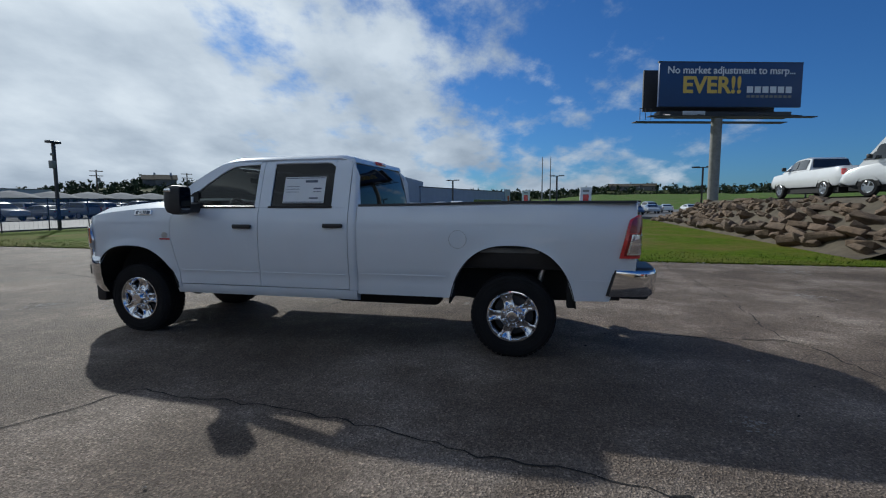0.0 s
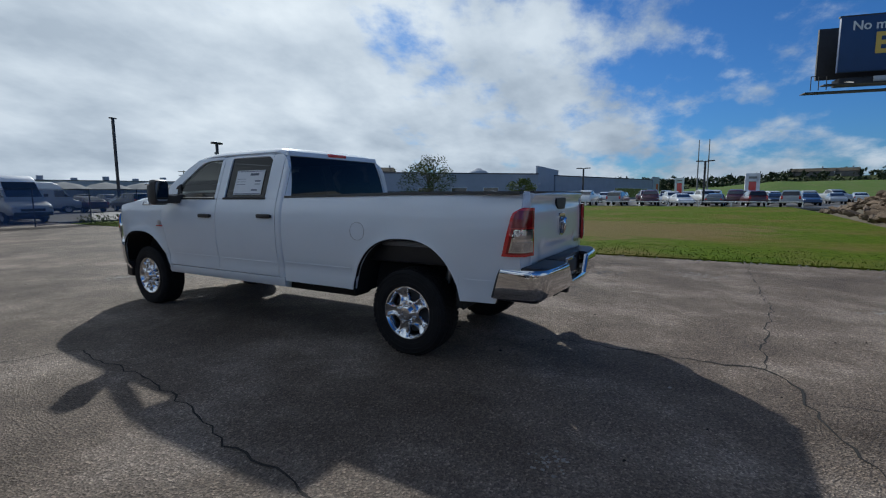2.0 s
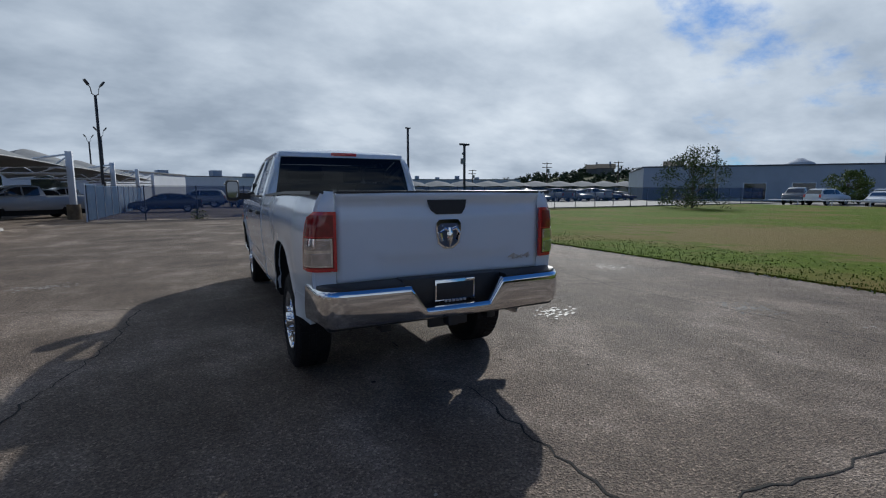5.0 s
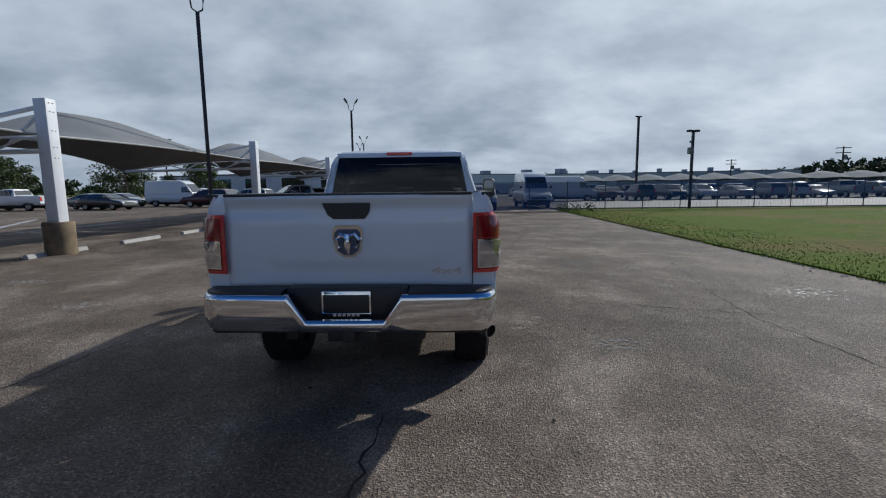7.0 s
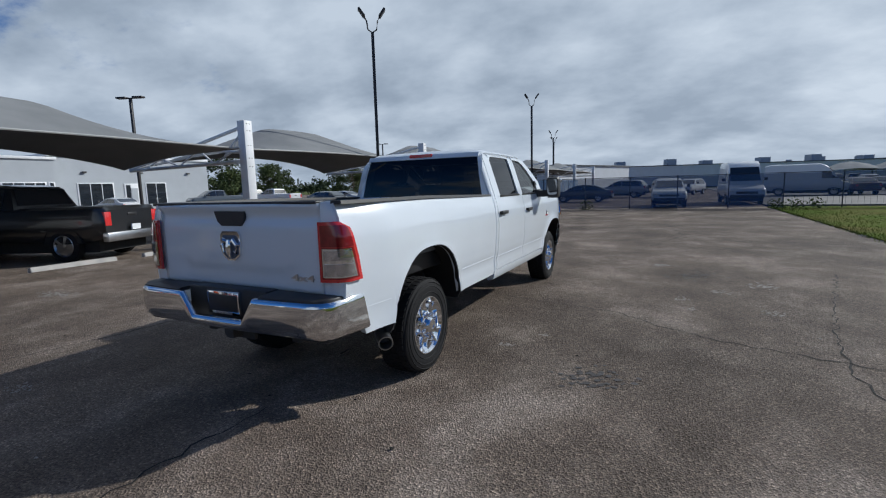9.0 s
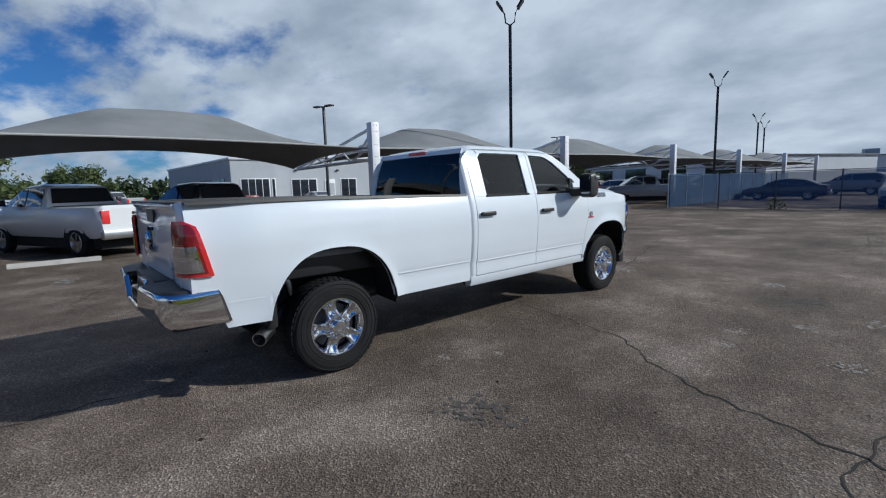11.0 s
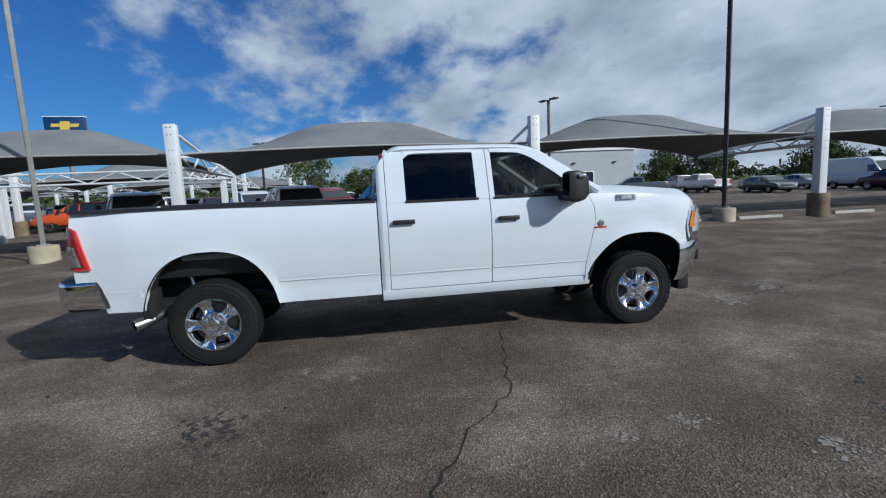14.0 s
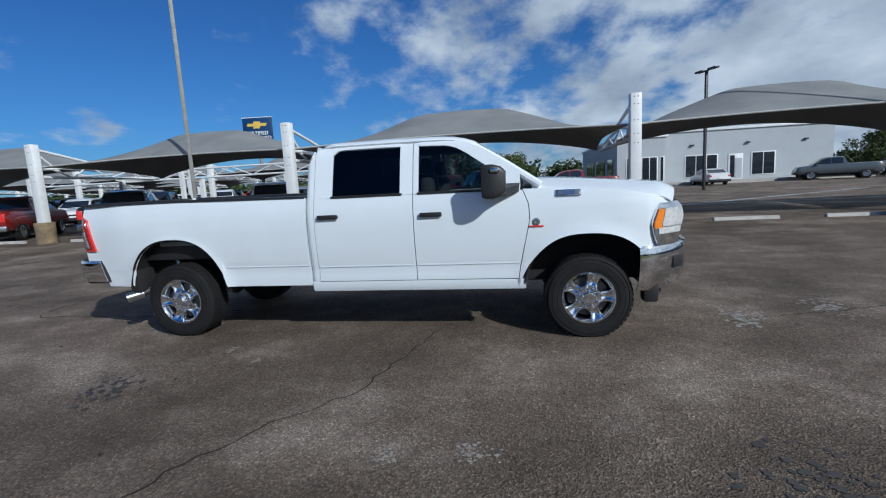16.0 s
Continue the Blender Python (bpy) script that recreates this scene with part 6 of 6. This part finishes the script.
# low white pipe rail at the edge of the far lot
rail = thing("pipe_rail", "low white pipe rail along the far lot", "rail")
for y in np.arange(-10, 26, 3.0):
    part("rail_post", tube(bmesh.new(), [(53.3, y, -0.1), (53.3, y, 0.5)], 0.05, 8), M["steel_white"], rail)
    part("rail_bar", tube(bmesh.new(), [(53.3, y, 0.5), (53.3, y + 2.9, 0.5)], 0.05, 8), M["steel_white"], rail)


# ---- buildings ----
def block(name, label, x0, y0, x1, y1, depth, z1, mat, cap="roof_dark", z0=-0.1):
    """A plain building wall along a line, with its depth to the left of the line's way, and a roof."""
    t = thing(name, label, "building")
    d = Vector((x1 - x0, y1 - y0, 0))
    L = d.length
    t.matrix_basis = Matrix.Translation((x0, y0, 0)) @ pose(0, 0, 0, 0, 0, math.degrees(math.atan2(d.y, d.x)))
    part("wall", boxed(0, L, 0, depth, z0, z1), M[mat], t)
    part("roof", boxed(-0.15, L + 0.15, -0.15, depth + 0.15, z1 + 0.004, z1 + 0.22, 0.02), M[cap], t)
    return t, L


def opening(t, x0, x1, z0, z1, mat="win", y=0.0, panes=1, lab=""):
    w = new("window")
    w.parent = t
    part("frame", boxed(x0 - 0.08, x1 + 0.08, y - 0.05, y + 0.05, z0 - 0.08, z1 + 0.08, 0.01), M["steel_white"], w)
    s = (x1 - x0) / panes
    for k in range(panes):
        part("pane", boxed(x0 + k * s + 0.04, x0 + (k + 1) * s - 0.04, y - 0.07, y - 0.04, z0, z1), M[mat], w)
    return w


show, L = block("showroom", "white stucco dealership showroom with dark windows", -45.0, 17.6, -45.0, 32.6, 22, 5.1, "stucco", "steel_white")
for a, b, z0, z1, p in ((8.0, 10.0, 0.7, 2.75, 2), (2.0, 4.9, 0.7, 2.75, 3)):
    opening(show, a, b, z0, z1, panes=p)
dr = new("entrance_door")
dr.parent = show
part("door_frame", boxed(5.9, 7.2, -0.06, 0.06, 0.3, 2.75, 0.01), M["steel_white"], dr)
part("door_glass", boxed(6.05, 6.45, -0.08, -0.05, 0.5, 2.6), M["win"], dr)
part("door_leaf", boxed(6.5, 7.1, -0.09, -0.05, 0.4, 2.3), M["stucco"], dr)
for k in range(3):
    part("wall_lamp", boxed(2.4 + 5 * k, 2.75 + 5 * k, -0.22, 0.0, 3.7, 3.85, 0.03), M["pole_dark"], show)
part("walkway", boxed(-3, L + 2, -2.5, -0.02, -0.1, 0.28), M["concrete"], show)
wing, L2 = block("showroom_wing", "pale grey showroom wing with a glass front", -43.6, 12.9, -43.6, 17.4, 27, 4.7, "stucco", "steel_white")
opening(wing, 0.9, 3.7, 0.4, 2.8, panes=4)
opening(wing, 3.98, 4.3, 0.5, 2.8)
for a, b in ((2.0, 5.0), (7.0, 13.0), (15.0, 22.0)):
    part("side_window", boxed(-0.08, -0.002, a, b, 0.3, 2.9), M["win"], wing, "dark glass front")
shop, L3 = block("service_shop", "long white service building with dark bay doors", -52, 78, -12, 62, 20, 4.0, "stucco_white")
for k in range(5):
    opening(shop, 5 + 7.5 * k, 9.5 + 7.5 * k, 0.1, 3.4)
long_b, L4 = block("warehouse", "long low white warehouse with rooftop units", -34, 122, 52, 150, 30, 5.4, "stucco_white")
for k, x in enumerate((10, 24, 37, 46, 60, 72, 84)):
    part("rooftop_unit", boxed(x, x + 2.4, 4, 7, 5.6, 6.7 + 0.3 * (k % 3)), M["stucco_blue"], long_b)
ware2, L5 = block("warehouse", "long low white warehouse with a flat roof", 20, 176, 110, 150, 30, 6.0, "stucco_blue")
for k in range(9):
    part("rooftop_unit", boxed(12 + 8 * k, 13.5 + 8 * k, 3, 5, 6.2, 7.0 + 0.5 * (k % 2)), M["stucco_blue"], ware2)
east, L6 = block("east_warehouse", "grey-blue warehouse with a raised end parapet", 62.0, 50.0, 85.5, 27.9, 26, 5.2, "stucco_blue")
bm = bmesh.new()
box(bm, 0, 20.6, 0.0, 0.4, -0.1, 6.9, 0.02)
pw = part("end_wall", bm, M["stucco_blue"], east, "tall grey end wall with a parapet")
pw.matrix_local = east.matrix_basis.inverted() @ Matrix.Translation((85.5, 27.9, 0)) @ pose(0, 0, 0, 0, 0, 5.3)
part("wall_lamp", boxed(L6 + 0.1, L6 + 0.4, -0.5, -0.1, 3.3, 3.5, 0.03), M["lamp_face"], east)
for k in range(3):
    opening(east, 8 + 6.4 * k, 11 + 6.4 * k, 0.2, 2.6)
dealer, L7 = block("far_dealership", "grey far dealership building with a dark entrance", 101, 29, 160, 13, 30, 5.4, "stucco_blue")
part("entry_panel", boxed(L7 - 6, L7 - 1, -0.4, 0.0, 0, 6.4), M["stucco"], dealer)
part("entry_red", boxed(L7 - 3.6, L7 - 2, -0.5, -0.38, 0, 4.2), M["redbright"], dealer)
opening(dealer, 30, 52, 0.2, 2.8, panes=7)
# pylon signs
for x, y, h, w in ((125.0, -9.8, 5.9, 2.2), (190.0, 9.0, 7.0, 2.4)):
    t = thing("pylon_sign", "white pylon sign with a red centre panel", "sign", (x, y, -0.1), 5, "pylon signs")
    for s in (-1, 1):
        part("leg", boxed(-0.4, 0.4, s * w / 2 - 0.35, s * w / 2 + 0.35, 0, h), M["white_print"], t)
    part("head", boxed(-0.4, 0.4, -w / 2, w / 2, h - 1.8, h), M["white_print"], t)
    part("logo_mark", boxed(-0.46, -0.40, -0.8, 0.8, h - 1.2, h - 0.7), M["pole_grey"], t)
    part("centre_panel", boxed(-0.3, 0.3, -w / 2 + 0.36, w / 2 - 0.36, 0, h - 1.9), M["redbright"], t)
for y in (-0.6, 1.8):
    solid("flag_mast", tube(bmesh.new(), [(139.7, y, 0), (139.7, y, 15.5)], [0.22, 0.10], 8), M["pole_grey"], "tall thin grey mast", "mast", group="masts")

# billboard
bb = thing("billboard", "large blue billboard on a single steel column", "billboard", (39.2, -14.6, 0), 0)
A, B = Vector((39.85, -9.55, 0)), Vector((43.1, -22.0, 0))
half = (B - A).length / 2
bb.matrix_basis = Matrix.Translation(((A.x + B.x) / 2, (A.y + B.y) / 2, 0)) @ pose(0, 0, 0, 0, 0, math.degrees(math.atan2((B - A).y, (B - A).x)))
face = part("board", boxed(-half, half, 0.0, 0.25, 9.98, 13.75, 0.02), M["blue_board"], bb)
part("board_trim", boxed(-half - 0.06, half + 0.06, 0.05, 0.30, 13.75, 13.86), M["pole_dark"], bb)
part("rear_board", boxed(-half - 0.5, half - 1.0, 1.9, 2.1, 9.9, 13.6), M["pole_dark"], bb)
part("column", tube(bmesh.new(), [(-0.5, 1.0, -0.3), (-0.5, 1.0, 9.6)], 0.46, 24), M["pole_grey"], bb)
part("torsion_beam", boxed(-half + 0.4, half - 0.4, 0.5, 1.6, 9.2, 9.7, 0.05), M["pole_dark"], bb)
for s in (-0.9, -0.45, 0.0, 0.45, 0.9):
    part("outrigger", tube(bmesh.new(), [(half * s, 0.3, 9.35), (half * s, -1.0, 9.05)], 0.05, 8), M["pole_dark"], bb)
part("catwalk", boxed(-half - 1.2, half + 0.7, -1.1, -0.45, 8.95, 9.02), M["pole_dark"], bb)
part("catwalk", boxed(-half - 1.2, half + 0.2, 1.7, 2.6, 8.95, 9.02), M["pole_dark"], bb)
for k in range(3):
    part("rail_post", tube(bmesh.new(), [(-half - 1.15 + 0.5 * k, 1.0, 9.0), (-half - 1.15 + 0.5 * k, 1.0, 10.0)], 0.03, 6), M["pole_dark"], bb)
part("rail_bar", tube(bmesh.new(), [(-half - 1.2, 1.0, 10.0), (-half, 1.0, 10.0)], 0.03, 6), M["pole_dark"], bb)
part("light_bar", boxed(-half + 2.2, -half + 4.2, -0.1, 0.0, 9.25, 9.6, 0.02), M["lamp_face"], bb)
for x in (-0.42, -0.18):
    part("ladder_rail", tube(bmesh.new(), [(-0.75 + x * 0.3, 1.0, 1.5), (-0.75 + x * 0.3, 1.0, 9.0)], 0.03, 6), M["pole_dark"], bb)
for body, size, px, pz, mt, bold in (("No market adjustment to msrp...", 0.86, 0.0, 13.08, "white_print", 0.016), ("EVER!!", 1.95, -1.7, 11.78, "yellow", 0.06)):
    o = new("lettering", text_mesh(body, size, M[mt], "lettering", 0.01, bold))
    o.parent = bb
    o.matrix_local = Matrix.Translation((px, -0.03, pz)) @ pose(0, 0, 0, 90, 0, 0)
for k in range(6):
    part("name_bar", boxed(1.45 + k * 0.70, 1.45 + k * 0.70 + 0.54, -0.03, 0.0, 11.2, 11.75), M["white_print"], bb)
for k in range(10):
    part("name_bar", boxed(1.45 + k * 0.415, 1.45 + k * 0.415 + 0.30, -0.03, 0.0, 10.78, 11.0), M["pole_grey"], bb)

# blue pre-owned sign on its pole
sg = thing("pole_sign", "blue square sign with a gold emblem on a pole", "sign")
sg.matrix_basis = Matrix.Translation((-42.3, -24.4, 0)) @ pose(0, 0, 0, 0, 0, 98)
part("sign_pole", tube(bmesh.new(), [(0, 0.3, 0), (0, 0.3, 8.0)], 0.18, 12), M["pole_grey"], sg)
part("sign_box", boxed(-1.55, 1.55, 0.0, 0.5, 6.75, 9.45, 0.05), M["sign_blue"], sg)
part("sign_rim", boxed(-1.62, 1.62, 0.05, 0.45, 9.42, 9.52), M["white_print"], sg)
bm = bmesh.new()
prism(bm, [(-1.05, 8.55), (-0.95, 8.85), (-0.32, 8.85), (-0.30, 9.05), (0.40, 9.05), (0.42, 8.85), (1.15, 8.85), (1.02, 8.55), (0.38, 8.55), (0.34, 8.32), (-0.36, 8.32), (-0.34, 8.55)], -0.04, 0.0, "y")
part("gold_emblem", bm, M["yellow"], sg)
for body, z in (("CERTIFIED", 7.80), ("PRE-OWNED", 7.28)):
    o = new("lettering", text_mesh(body, 0.52, M["white_print"], "lettering", 0.01, 0.008))
    o.parent = sg
    o.matrix_local = Matrix.Translation((0, -0.02, z)) @ pose(0, 0, 0, 90, 0, 0)

# ---- rock slope with a raised drive ----
mound = bmesh.new()
rows = []
for x in np.linspace(8.6, 40, 60):
    e = min(1, max(0, (40 - x) / 9)) * min(1, (x - 7.2) / 3)
    yb = -8.4 - 0.035 * (x - 8)
    rows.append([(x, yb + 0.5, -0.02), (x, yb, 0.05 + 0.12 * e), (x, yb - 0.9, 0.9 * e), (x, yb - 1.8, 1.58 * e), (x, yb - 2.4, 1.68 * e), (x, yb - 22, 1.80 * e), (x, yb - 40, -0.2)])
loft(mound, rows, closed=False)
slope = solid("rock_slope", mound, M["soil"], "earth bank faced with tumbled brown sandstone slabs", "bank", kind="structure")
drive = bmesh.new()
loft(drive, [[(x, -10.9 - 0.035 * (x - 8), 1.73), (x, -29, 1.86)] for x in np.linspace(10.3, 30, 20)], closed=False)
solid("raised_drive", drive, M["far_lot"], "grey asphalt drive on top of the bank", "road", kind="structure")
shapes = []
for k in range(9):
    q = random.Random(100 + k)
    bm = bmesh.new()
    pts = [bm.verts.new((q.uniform(0.6, 1) * sx, q.uniform(0.5, 1) * sy * 0.75, q.uniform(0.6, 1) * sz * 0.30)) for sx in (-1, 1) for sy in (-1, 1) for sz in (-1, 1)]
    for _ in range(5):
        pts.append(bm.verts.new((q.uniform(-1.05, 1.05), q.uniform(-0.8, 0.8), q.uniform(-0.34, 0.34))))
    bmesh.ops.convex_hull(bm, input=bm.verts)
    for v in [v for v in bm.verts if not v.link_faces]:
        bm.verts.remove(v)
    bmesh.ops.bevel(bm, geom=list(bm.edges), offset=0.04, segments=1, affect="EDGES")
    shapes.append(as_mesh("rock", bm, M["rock"], 0))
q = random.Random(21)
for k in range(300):
    x = 8.8 + 29.5 * q.random() ** 1.15
    e = min(1, max(0.06, (40 - x) / 9)) * min(1, (x - 7.2) / 3)
    t = q.random() ** 0.8
    yb = -8.4 - 0.035 * (x - 8)
    y, z = yb + 0.25 - 2.2 * t, (0.05 + 1.50 * t ** 0.95) * e
    s = q.uniform(0.24, 0.52) * (1 - 0.2 * t)
    o = new("rock", q.choice(shapes))
    o.parent = slope
    o.matrix_basis = Matrix.Translation((x, y, z + 0.06)) @ pose(0, 0, 0, q.uniform(10, 38), q.uniform(-18, 18), q.uniform(-40, 40)) @ Matrix.Diagonal((s * q.uniform(0.8, 1.4), s, s * q.uniform(0.8, 1.3), 1))
vehicle("pickup", "red", -30.4, 7.5, 180)
vehicle("pickup", "white", 20.6, -13.1, 88, 1.74)
vehicle("van", "white", 14.9, -14.1, 66, 1.75)


# ---- trees and distance ----
def leaves(bm, q, centre, radius, n, size):
    for _ in range(n):
        d = Vector((q.gauss(0, 1), q.gauss(0, 1), q.gauss(0, 1))).normalized() * radius * q.random() ** 0.45
        p = Vector(centre) + Vector((d.x, d.y, d.z * 0.85))
        a, b = Vector((q.gauss(0, 1), q.gauss(0, 1), q.gauss(0, 1))).normalized(), Vector((q.gauss(0, 1), q.gauss(0, 1), q.gauss(0, 1))).normalized()
        a, b = a * size * q.uniform(0.6, 1.3), b * size * q.uniform(0.4, 0.8)
        bm.faces.new([bm.verts.new(p + v) for v in (-a, -b, a, b)])


def tree(x, y, h, w, seed, mat="leaf", clumps=26, n=90, size=0.12, z=0.0, trunk=0.10, label="leafy green tree with an open uneven crown", low=0.16):
    q = random.Random(seed)
    t = thing("tree", label, "tree", (x, y, z), 0, "trees")
    bm, cr = bmesh.new(), bmesh.new()
    tube(bm, [(0, 0, -0.1), (0.05, 0, h * 0.15), (-0.03, 0.04, h * 0.35), (0, 0, h * 0.6)], [trunk, trunk * 0.8, trunk * 0.6, trunk * 0.3], 8)
    for k in range(clumps):
        a, zz = q.uniform(0, 6.28), h * q.uniform(low, 0.97)
        rr = w / 2 * math.sqrt(max(0.05, 1 - ((zz / h - 0.42) / 0.60) ** 2)) * math.sqrt(q.random())
        p = (rr * math.cos(a), rr * math.sin(a), zz)
        tube(bm, [(0, 0, max(h * 0.1, zz * 0.55)), (p[0] * 0.5, p[1] * 0.5, zz * 0.8), p], [trunk * 0.3, trunk * 0.2, trunk * 0.08], 5)
        leaves(cr, q, p, w * q.uniform(0.09, 0.17), n, size)
    part("trunk", bm, M["bark"], t)
    part("crown", cr, M[mat], t, "", 0)
    return t


tree(35.6, 22.3, 5.0, 5.6, 1, "leaf", 52, 95, 0.095, label="broad leafy green bush reaching the ground", low=0.04)
tree(62.0, 22.5, 3.6, 5.2, 2, "leaf_light", 30, 80, 0.16, label="low yellow-green bushy tree")
tree(-52.5, 41.5, 4.4, 6.5, 3, "leaf", 40, 170, 0.15)
tree(-50, 47.0, 5.2, 7.0, 4, "leaf", 40, 170, 0.15)
tree(-44, 58.0, 5.6, 8.0, 5, "leaf", 40, 170, 0.16)
tree(-34, 57.0, 5.0, 7.0, 9, "leaf", 40, 170, 0.16)
tree(-56, 2.0, 4.4, 6.5, 6, "leaf", 40, 170, 0.15)
tree(-75, -7.0, 7.4, 11.0, 7, "leaf", 40, 90, 0.24)
tree(-88, 70.0, 12.0, 12.0, 8, "leaf_far", 40, 90, 0.28)
# weeds at the fence foot
for k, (x, y) in enumerate(((7.4, 25.8), (9.0, 25.7), (-2.0, 25.2), (8.2, 25.9))):
    bm = bmesh.new()
    leaves(bm, random.Random(40 + k), (x, y, 0.2), 0.45, 160, 0.06)
    solid("weed_clump", bm, M["leaf"], "weeds growing at the foot of the fence", "weeds", smooth=0)


def ridge(a0, a1, dist, prof, mat, name, label, depth=90, seed=0):
    """A low hill seen along a stretch of the horizon; prof gives its height by the angle."""
    bm = bmesh.new()
    rows = []
    n = int((a1 - a0) * 2) + 2
    for k in range(n):
        a = radians(a0 + (a1 - a0) * k / (n - 1))
        h = prof(math.degrees(a))
        d = Vector((math.sin(a), math.cos(a), 0))
        nz = noise.noise(Vector((k * 0.21, seed, 0))) * 0.10 * h
        rows.append([d * (dist + depth * u) + Vector((0, 0, -0.5 + (h + nz) * g)) for u, g in ((0, 0), (0.25, 0.25), (0.5, 0.62), (0.75, 0.9), (1, 1.0), (1.6, 0.9), (2.4, 0))])
    loft(bm, rows, closed=False)
    solid(name, bm, M[mat], label, "hill", kind="structure")


def woods(a0, a1, d0, d1, prof, n, seed, size, mat="leaf_far", label="distant belt of dark green trees", th=(3, 7)):
    q = random.Random(seed)
    bm = bmesh.new()
    for _ in range(n):
        a, d = radians(q.uniform(a0, a1)), q.uniform(d0, d1)
        h = q.uniform(*th)
        c = Vector((math.sin(a) * d, math.cos(a) * d, prof(math.degrees(a), d) + h * 0.45))
        for _ in range(3):
            leaves(bm, q, c + Vector((q.gauss(0, h * 0.3), q.gauss(0, h * 0.3), q.gauss(0.1, h * 0.16))), h * q.uniform(0.25, 0.42), 16, size)
    solid("woods", bm, M[mat], label, "woods", kind="stuff", smooth=0)


bell = lambda a, c, w: math.exp(-((a - c) / w) ** 2)
north = lambda a: 2.0 + 8.0 * bell(a, 46, 6) + 9.0 * bell(a, 55, 5) + 4.5 * bell(a, 38, 6)
ridge(26, 70, 190, north, "hill", "north_hill", "wooded hill with scattered houses in the distance", 60, 1)
woods(27, 68, 205, 250, lambda a, d: north(a) * min(1, (d - 190) / 60) - 0.5, 420, 5, 0.8, th=(2.5, 5))
eastp = lambda a: 3.0 + 8.0 * min(1, max(0, (a - 84) / 14)) + 1.5 * bell(a, 99, 4)
ridge(78, 135, 150, lambda a: 3.0 + 4.0 * min(1, max(0, (a - 86) / 10)), "green_hill", "green_slope", "open green slope rising in the distance", 120, 2)
ridge(74, 140, 330, lambda a: 9.0 + 4.5 * bell(a, 99, 6) + 2.0 * bell(a, 112, 8), "hill", "far_ridge", "far wooded ridge on the horizon", 80, 3)
woods(76, 138, 345, 420, lambda a, d: (9.0 + 4.5 * bell(a, 99, 6) + 2.0 * bell(a, 112, 8)) * min(1, (d - 320) / 90) - 1, 520, 6, 1.3, th=(4, 8))
woods(-140, -62, 150, 240, lambda a, d: 0.0, 420, 7, 0.9, th=(4, 9))
woods(-60, 25, 230, 320, lambda a, d: 0.0, 420, 8, 1.0, th=(4, 8))
woods(-135, -104, 85, 110, lambda a, d: 0.0, 90, 9, 0.4, "leaf", "belt of green roadside trees", (2.5, 4.5))
# houses on the hill
for k, (a, d, w) in enumerate(((46, 238, 8), (44.6, 240, 6), (53, 240, 7), (98.5, 396, 22), (101, 398, 12))):
    r = radians(a)
    h0 = north(a) - 1.8 if a < 70 else 12.0
    t = thing("house", "distant house with a brown roof on the hill", "house", (math.sin(r) * d, math.cos(r) * d, h0), -a, "hill houses")
    part("wall", boxed(-w / 2, w / 2, -4, 4, -1, 3.0), M["house_wall"], t)
    bm = bmesh.new()
    prism(bm, [(-4.6, 3.0), (4.6, 3.0), (0, 5.2)], -w / 2 - 0.5, w / 2 + 0.5)
    part("roof", bm, M["soil"], t)
    part("chimney", boxed(w * 0.2, w * 0.2 + 0.8, -0.5, 0.5, 4, 6.2), M["stucco_blue"], t)
# canopies of the storage lot far behind the fence
for k in range(13):
    x, y = 30 + k * 6.2, 104 - k * 1.6
    bm = bmesh.new()
    rows = [[(x - 4, y - 5 + 10 * v, 2.6), (x - 2, y - 5 + 10 * v, 2.7 + 1.0 * math.sin(math.pi * v)), (x, y - 5 + 10 * v, 2.8 + 1.3 * math.sin(math.pi * v)), (x + 2, y - 5 + 10 * v, 2.7 + 1.0 * math.sin(math.pi * v)), (x + 4, y - 5 + 10 * v, 2.6)] for v in np.linspace(0, 1, 7)]
    loft(bm, rows, closed=False)
    cn = thing("shade_canopy", "pale shade canopy over far parked cars", "canopy", group="far canopies")
    fatten(part("cloth", bm, M["fabric"], cn), 0.03)
    for sx in (-3.6, 3.6):
        part("leg", tube(bmesh.new(), [(x + sx, y, 0), (x + sx, y, 2.7)], 0.12, 8), M["steel_white"], cn)
# power poles
for a, d, h in ((39.5, 150, 10.5), (30.4, 172, 9.5), (47.6, 160, 11), (-97, 170, 15), (-95.5, 176, 15), (-72, 150, 11)):
    r = radians(a)
    t = thing("power_pole", "wooden power pole with crossarms", "power pole", (math.sin(r) * d, math.cos(r) * d, 0), -a + 15, "power poles")
    part("pole", tube(bmesh.new(), [(0, 0, -0.5), (0, 0, h)], [0.22, 0.15], 8), M["bark"], t)
    for z in (h - 0.4, h - 1.6):
        part("crossarm", boxed(-1.5, 1.5, -0.1, 0.1, z, z + 0.2), M["bark"], t)
    part("transformer", tube(bmesh.new(), [(0.5, 0, h - 3.2), (0.5, 0, h - 2.0)], 0.35, 10), M["pole_grey"], t)
# water tower
wt = thing("water_tower", "pale spheroid water tower beyond the warehouse", "water tower", (206, 99, 0))
part("stem", tube(bmesh.new(), [(0, 0, 0), (0, 0, 9.5)], [2.4, 1.6], 16), M["stucco_blue"], wt)
bm = bmesh.new()
bmesh.ops.create_uvsphere(bm, u_segments=24, v_segments=14, radius=1)
for v in bm.verts:
    v.co = Vector((v.co.x * 5.6, v.co.y * 5.6, 10.4 + v.co.z * 3.0 + (0.6 if v.co.z > 0.95 else 0)))
part("tank", bm, M["stucco_blue"], wt)
